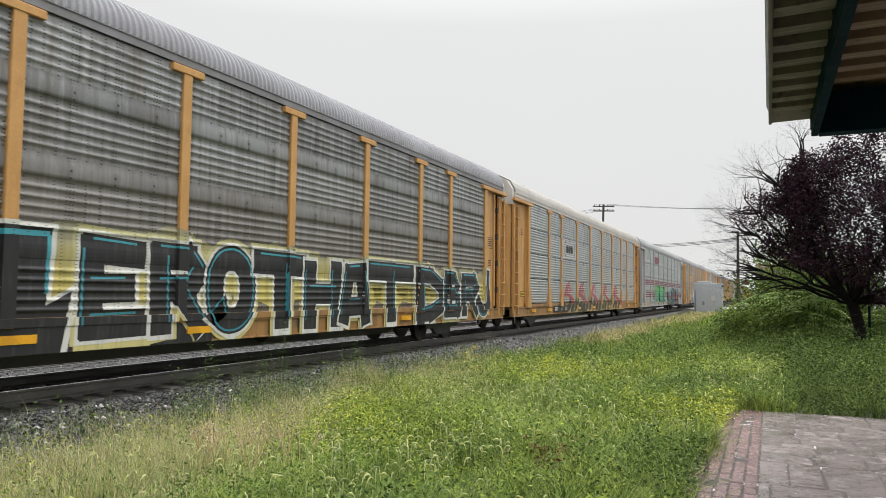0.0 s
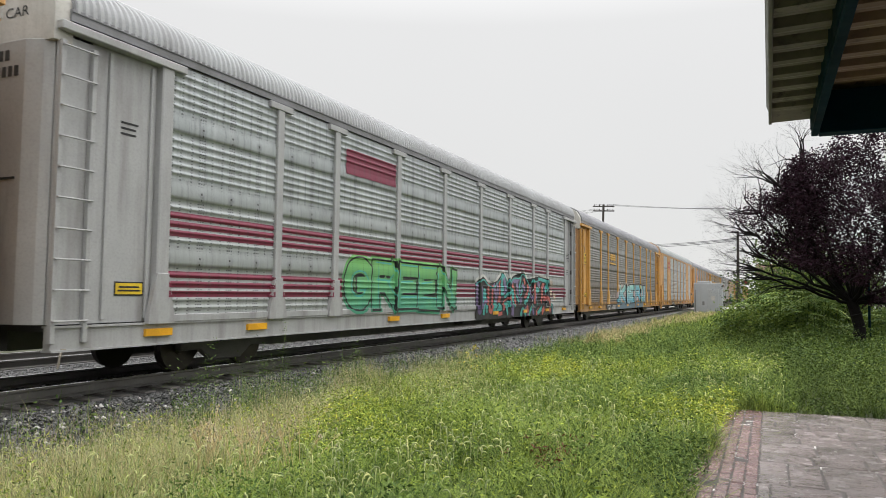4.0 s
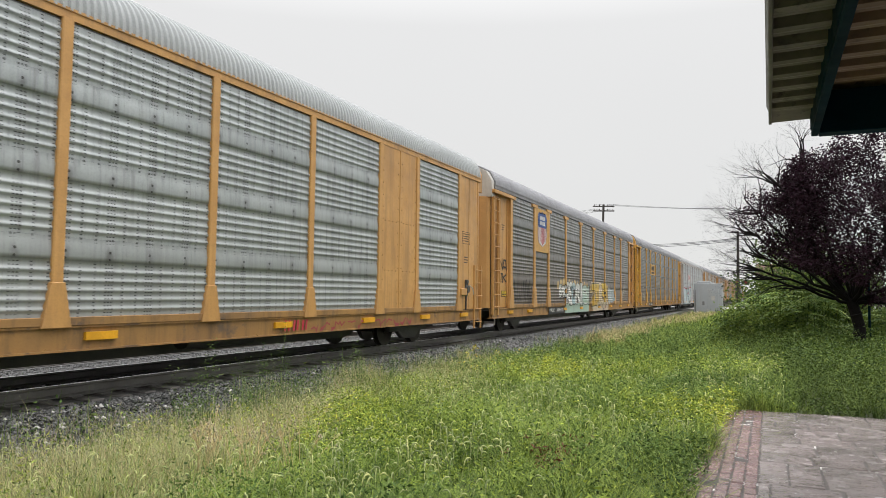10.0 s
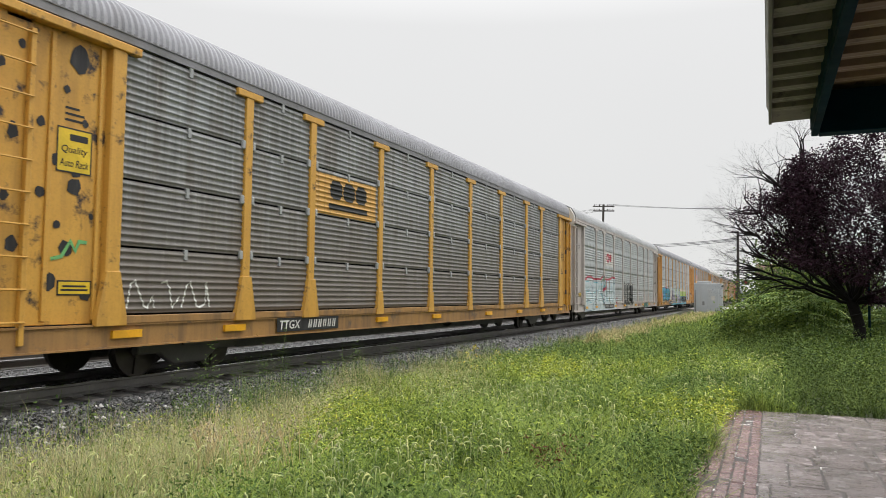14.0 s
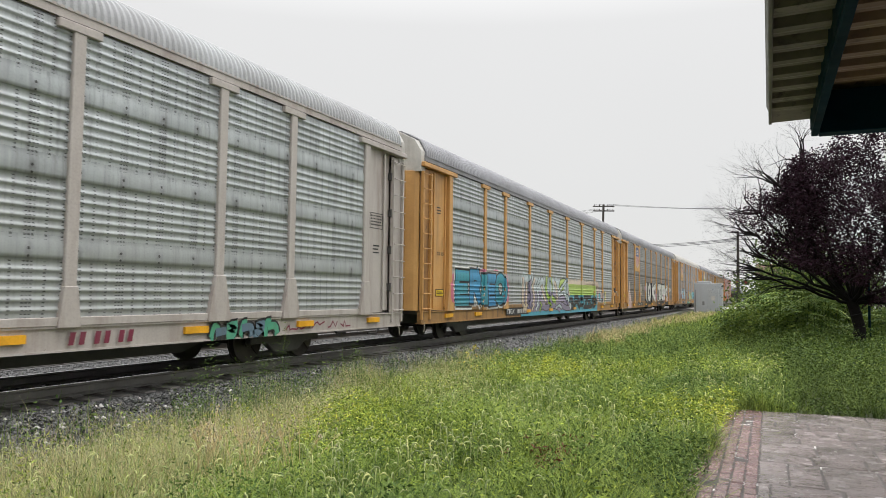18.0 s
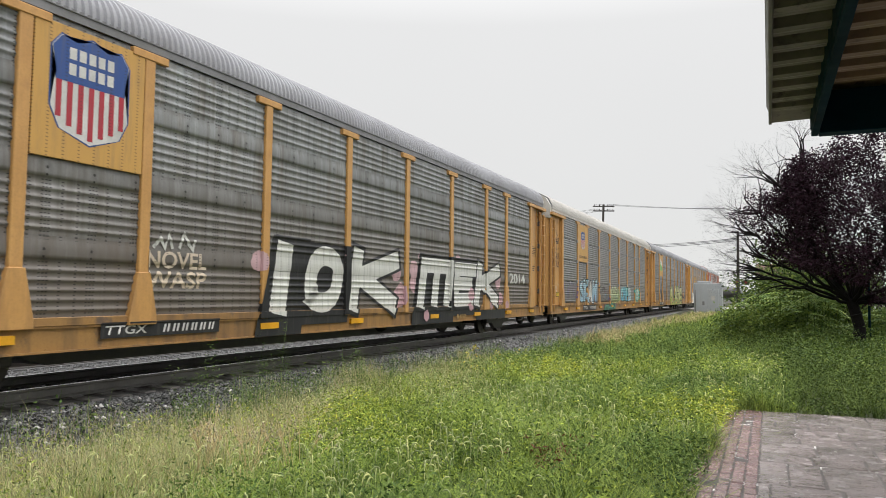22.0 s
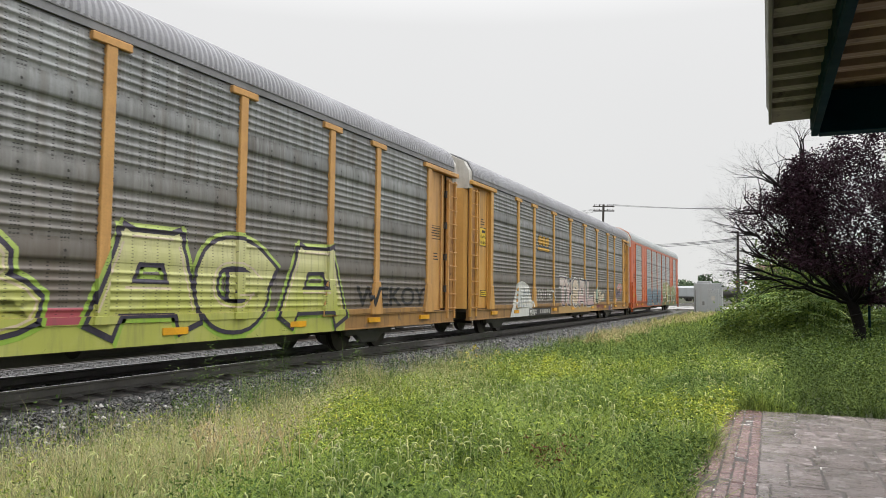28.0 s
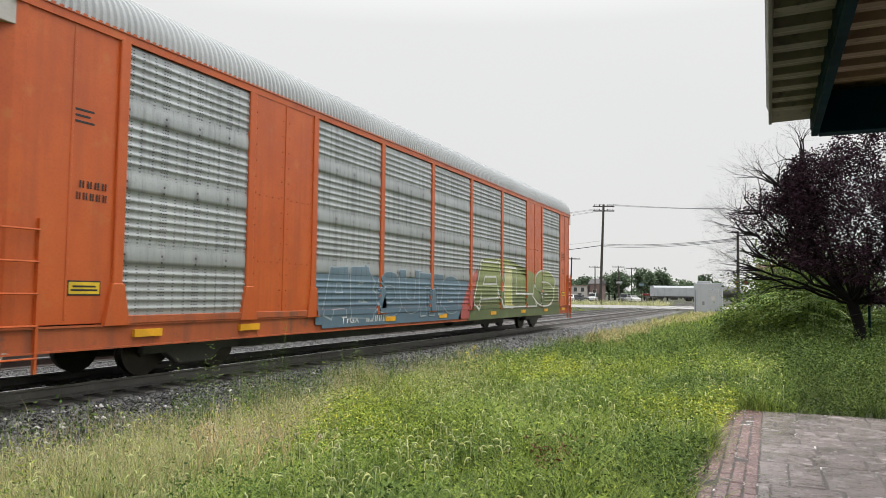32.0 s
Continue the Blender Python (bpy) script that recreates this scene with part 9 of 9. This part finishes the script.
build_block("brick_building", "low flat-roofed pale commercial building with brick piers", -51.5, -43.8, 190, 200, 3.9, M_BRICKP, M_BRICKW, 0, 2, 4)
build_block("house", "small gabled house with a dark roof and brick wall", -43.4, -40.6, 192, 199, 4.6, M_BRICKW, M_ROOFT, 1.4, 1, 1, "house")
build_block("house", "weathered grey house with a maroon metal roof", -0.9, 6.5, 76, 85, 3.3, M_BRICKP, M_ROOFRED, 1.6, 1, 3, "house")


def build_vehicle(x, y, rz, paint_m, L, H, label, kind):
    v = thing(kind, label, "vehicle", (x, y, -0.05), group="parked vehicles", rz=rz)
    h = L / 2
    part("body", Geo().prism([(-h, 0.3), (h, 0.3), (h, 0.85), (h * 0.55, 0.98), (-h, 1.0)], "y", -0.9, 0.9).mesh("body", 0.05), paint_m, v)
    cab = part("cabin", Geo().prism([(-h * 0.85, 0.98), (h * 0.5, 0.98), (h * 0.22, H), (-h * 0.7, H)], "y", -0.8, 0.8).mesh("cabin", 0.05), paint_m, v)
    part("side_window", Geo().prism([(-h * 0.72, 1.05), (h * 0.40, 1.05), (h * 0.18, H - 0.1), (-h * 0.62, H - 0.1)], "y", -0.82, 0.82).mesh("side_window"), M_GLASS, cab)
    part("windscreen", Geo().box(h * 0.25, h * 0.46, -0.7, 0.7, 1.05, H - 0.12).mesh("windscreen", 0.03), M_GLASS, cab)
    ty = Geo().tube((0, -0.12, 0), (0, 0.12, 0), 0.34, n=16).mesh("tyre")
    ri = Geo().tube((0, -0.13, 0), (0, 0.13, 0), 0.2, n=12).mesh("rim")
    for wx in (-h * 0.62, h * 0.62):
        for wy in (-0.82, 0.82):
            w = part("wheel", ty, M_TYRE, v, (wx, wy, 0.34))
            part("rim", ri, M_CONC, w)
    for wy in (-0.65, 0.65):
        part("headlight", Geo().box(h - 0.02, h + 0.02, -0.15, 0.15, 0.62, 0.78).mesh("headlight", 0.01), M_CAPW, v, (0, wy, 0))


build_vehicle(-29.4, 165, -95, M_CARG, 4.9, 1.85, "dark sport-utility vehicle parked by the road", "parked_car")
build_vehicle(-38.8, 175, -85, M_CARW, 5.0, 2.0, "white van parked beside a house", "parked_van")
build_vehicle(-41.3, 172, 8, M_CARG, 4.6, 1.45, "dark grey car parked before the brick building", "parked_car")
build_vehicle(-42.9, 170, -80, M_CARW, 4.5, 1.5, "white car parked before the brick building", "parked_car")
build_vehicle(-26.7, 160, -60, M_CARW, 4.4, 1.4, "low white car parked by the road", "parked_car")
build_vehicle(7.2, 58, 20, M_CARW, 5.0, 1.7, "white car parked behind shrubs", "parked_car")


def build_hopper(x, y, rz):
    h = thing("hopper_car", "pale grey covered hopper freight car on a siding", "freight car", (x, y, 0), rz=rz)
    part("body", Geo().prism([(-1.5, 1.3), (-1.55, 3.6), (-1.0, 4.1), (1.0, 4.1), (1.55, 3.6), (1.5, 1.3)], "x", -5.5, 6.5).mesh("body", 0.03), M_CONC, h)
    part("sill", Geo().box(-7.2, 7.2, -1.3, 1.3, 0.95, 1.28).mesh("sill", 0.02), M_BLACK, h)
    for k in range(6):
        part("side_rib", Geo().box(-0.06, 0.06, -1.62, -1.52, 1.3, 3.6).mesh("side_rib"), M_CONC, h, (-4.5 + k * 2.0, 0, 0))
    for k in (-3.5, 0.5, 4.5):
        part("hopper_chute", Geo().prism([(-1.4, 1.3), (1.4, 1.3), (0.4, 0.4), (-0.4, 0.4)], "x", -0.9, 0.9).mesh("hopper_chute"), M_CHORD, h, (k, 0, 0))
    for bx in (-5.6, 5.6):
        for wx in (-0.85, 0.85):
            part("wheel", Geo().tube((0, -0.8, 0.42), (0, 0.8, 0.42), 0.42, n=16).mesh("wheel"), M_WHEEL, h, (bx + wx, 0, 0))


def build_tank(x, y, rz):
    t = thing("tank_car", "black tank freight car on a siding", "freight car", (x, y, 0), rz=rz)
    part("tank", Geo().tube((-6, 0, 2.5), (6, 0, 2.5), 1.45, n=24).tube((-6.5, 0, 2.5), (-6, 0, 2.5), 0.9, 1.45, 24).mesh("tank"), M_BLACK, t)
    part("sill", Geo().box(-7, 7, -1.2, 1.2, 0.9, 1.1).mesh("sill"), M_BLACK, t)
    part("dome", Geo().tube((0, 0, 3.9), (0, 0, 4.3), 0.5, n=14).mesh("dome"), M_BLACK, t)
    for bx in (-5.2, 5.2):
        for wx in (-0.85, 0.85):
            part("wheel", Geo().tube((0, -0.8, 0.42), (0, 0.8, 0.42), 0.42, n=16).mesh("wheel"), M_WHEEL, t, (bx + wx, 0, 0))


build_hopper(-24.0, 205, 28)
build_tank(-13.0, 212, 28)


def build_sign(x, y, h, w, d, material, label):
    s = thing("road_sign", label, "sign", (x, y, -0.2), group="roadside signs")
    part("post", Geo().tube((0, 0, 0), (0, 0, h), 0.06, n=8).mesh("post"), M_POLE, s)
    part("panel", Geo().box(-w / 2, w / 2, -0.06, -0.02, h - d, h).mesh("panel", 0.01), material, s)


build_sign(-27.8, 150, 4.4, 1.2, 0.4, M_CONC, "pale rectangular roadside sign on a post")
build_sign(-23.4, 150, 4.0, 1.0, 0.45, P_SLATE, "blue roadside sign on a post")
build_sign(-22.8, 152, 2.0, 1.5, 0.35, M_CARR, "small red roadside sign")


def build_crossing_signal(x, y):
    c = thing("crossing_signal", "level-crossing signal with dark round lamp heads", "signal", (x, y, -0.2))
    part("mast", Geo().tube((0, 0, 0), (0, 0, 3.4), 0.07, n=10).mesh("mast"), M_CONC, c)
    for sx in (-0.4, 0.4):
        head = part("lamp_head", Geo().tube((sx, 0.05, 3.0), (sx, -0.08, 3.0), 0.3, n=18).mesh("lamp_head"), M_BLACK, c)
        part("lens", Geo().tube((sx, -0.08, 3.0), (sx, -0.1, 3.0), 0.14, n=16).mesh("lens"), M_CARR, head)
    part("arm", Geo().box(-0.45, 0.45, -0.03, 0.03, 2.96, 3.04).mesh("arm"), M_BLACK, c)


build_crossing_signal(-2.5, 78.0)

garden_post = thing("metal_post", "thin dark green metal post in the shrubs", "post", (2.66, 24.6, -0.2))
part("shaft", Geo().tube((0, 0, -0.1), (0, 0, 2.4), 0.035, n=8).mesh("shaft"), M_TEAL, garden_post)


def verge_weeds():
    rng = np.random.default_rng(61)
    xy = np.stack([rng.uniform(-60, -14, 9000), rng.uniform(107, 124, 9000)], -1)
    meadow("roadside_weeds", "brownish tall weeds beyond the road", M_GRASSY, rng, xy, 0.8, 0.10, 0.6)
    xy = np.stack([rng.uniform(-60, -16.2, 14000), rng.uniform(40, 83, 14000)], -1)
    meadow("green_grass", "green grass on the far side of the tracks", M_GRASS, rng, xy, 0.35, 0.06, 0.6)


verge_weeds()


# ---- motion ----
PITCH_CAR = 28.5
RUN = [(0.0, 0.18), (2.0, 23.58), (4.0, 46.89), (6.0, 70.11), (8.0, 93.22), (10.0, 116.21), (12.0, 139.09), (14.0, 161.85), (16.0, 184.49),
       (18.0, 207.0), (20.0, 229.38), (22.0, 251.65), (24.0, 273.79), (26.0, 295.82), (28.0, 317.74), (30.0, 339.56), (32.0, 361.28)]
SLACK = (0.147, 0.105, -0.074, 0.058, 0.015, 0.032, -0.024, -0.175, -0.097, 0.009, 0.024, -0.087, 0.053, 0.014)
FIRST_Y = -3.553 + HALF


def travelled(t):
    return float(np.interp(t, [r[0] for r in RUN], [r[1] for r in RUN]))


def motions():
    """The train rolls towards the camera's left; its wheels turn with it."""
    for i, car in enumerate(TRAIN):
        walk(car, [(t, pose(TRACK_X, FIRST_Y + i * PITCH_CAR + SLACK[i] - s, 0)) for t, s in RUN])
    # every wheelset turns alike: one set of keys, lent to all
    first = WHEELSETS[0]
    base = [w.location.copy() for w in WHEELSETS]
    steps = round(32.0 * FPS)
    walk(first, [(k / FPS, pose(0, 0, 0, math.degrees(travelled(k / FPS) / 0.419) % 360.0, 0, 0)) for k in range(steps + 1)])
    keys = first.animation_data
    for w, b in zip(WHEELSETS, base):
        w.matrix_parent_inverse = Matrix.Translation(b)
        w.rotation_mode = "QUATERNION"
        if w is not first:
            w.location = (0, 0, 0)
            w.animation_data_create()
            w.animation_data.action = keys.action
            w.animation_data.action_slot = keys.action_slot


motions()
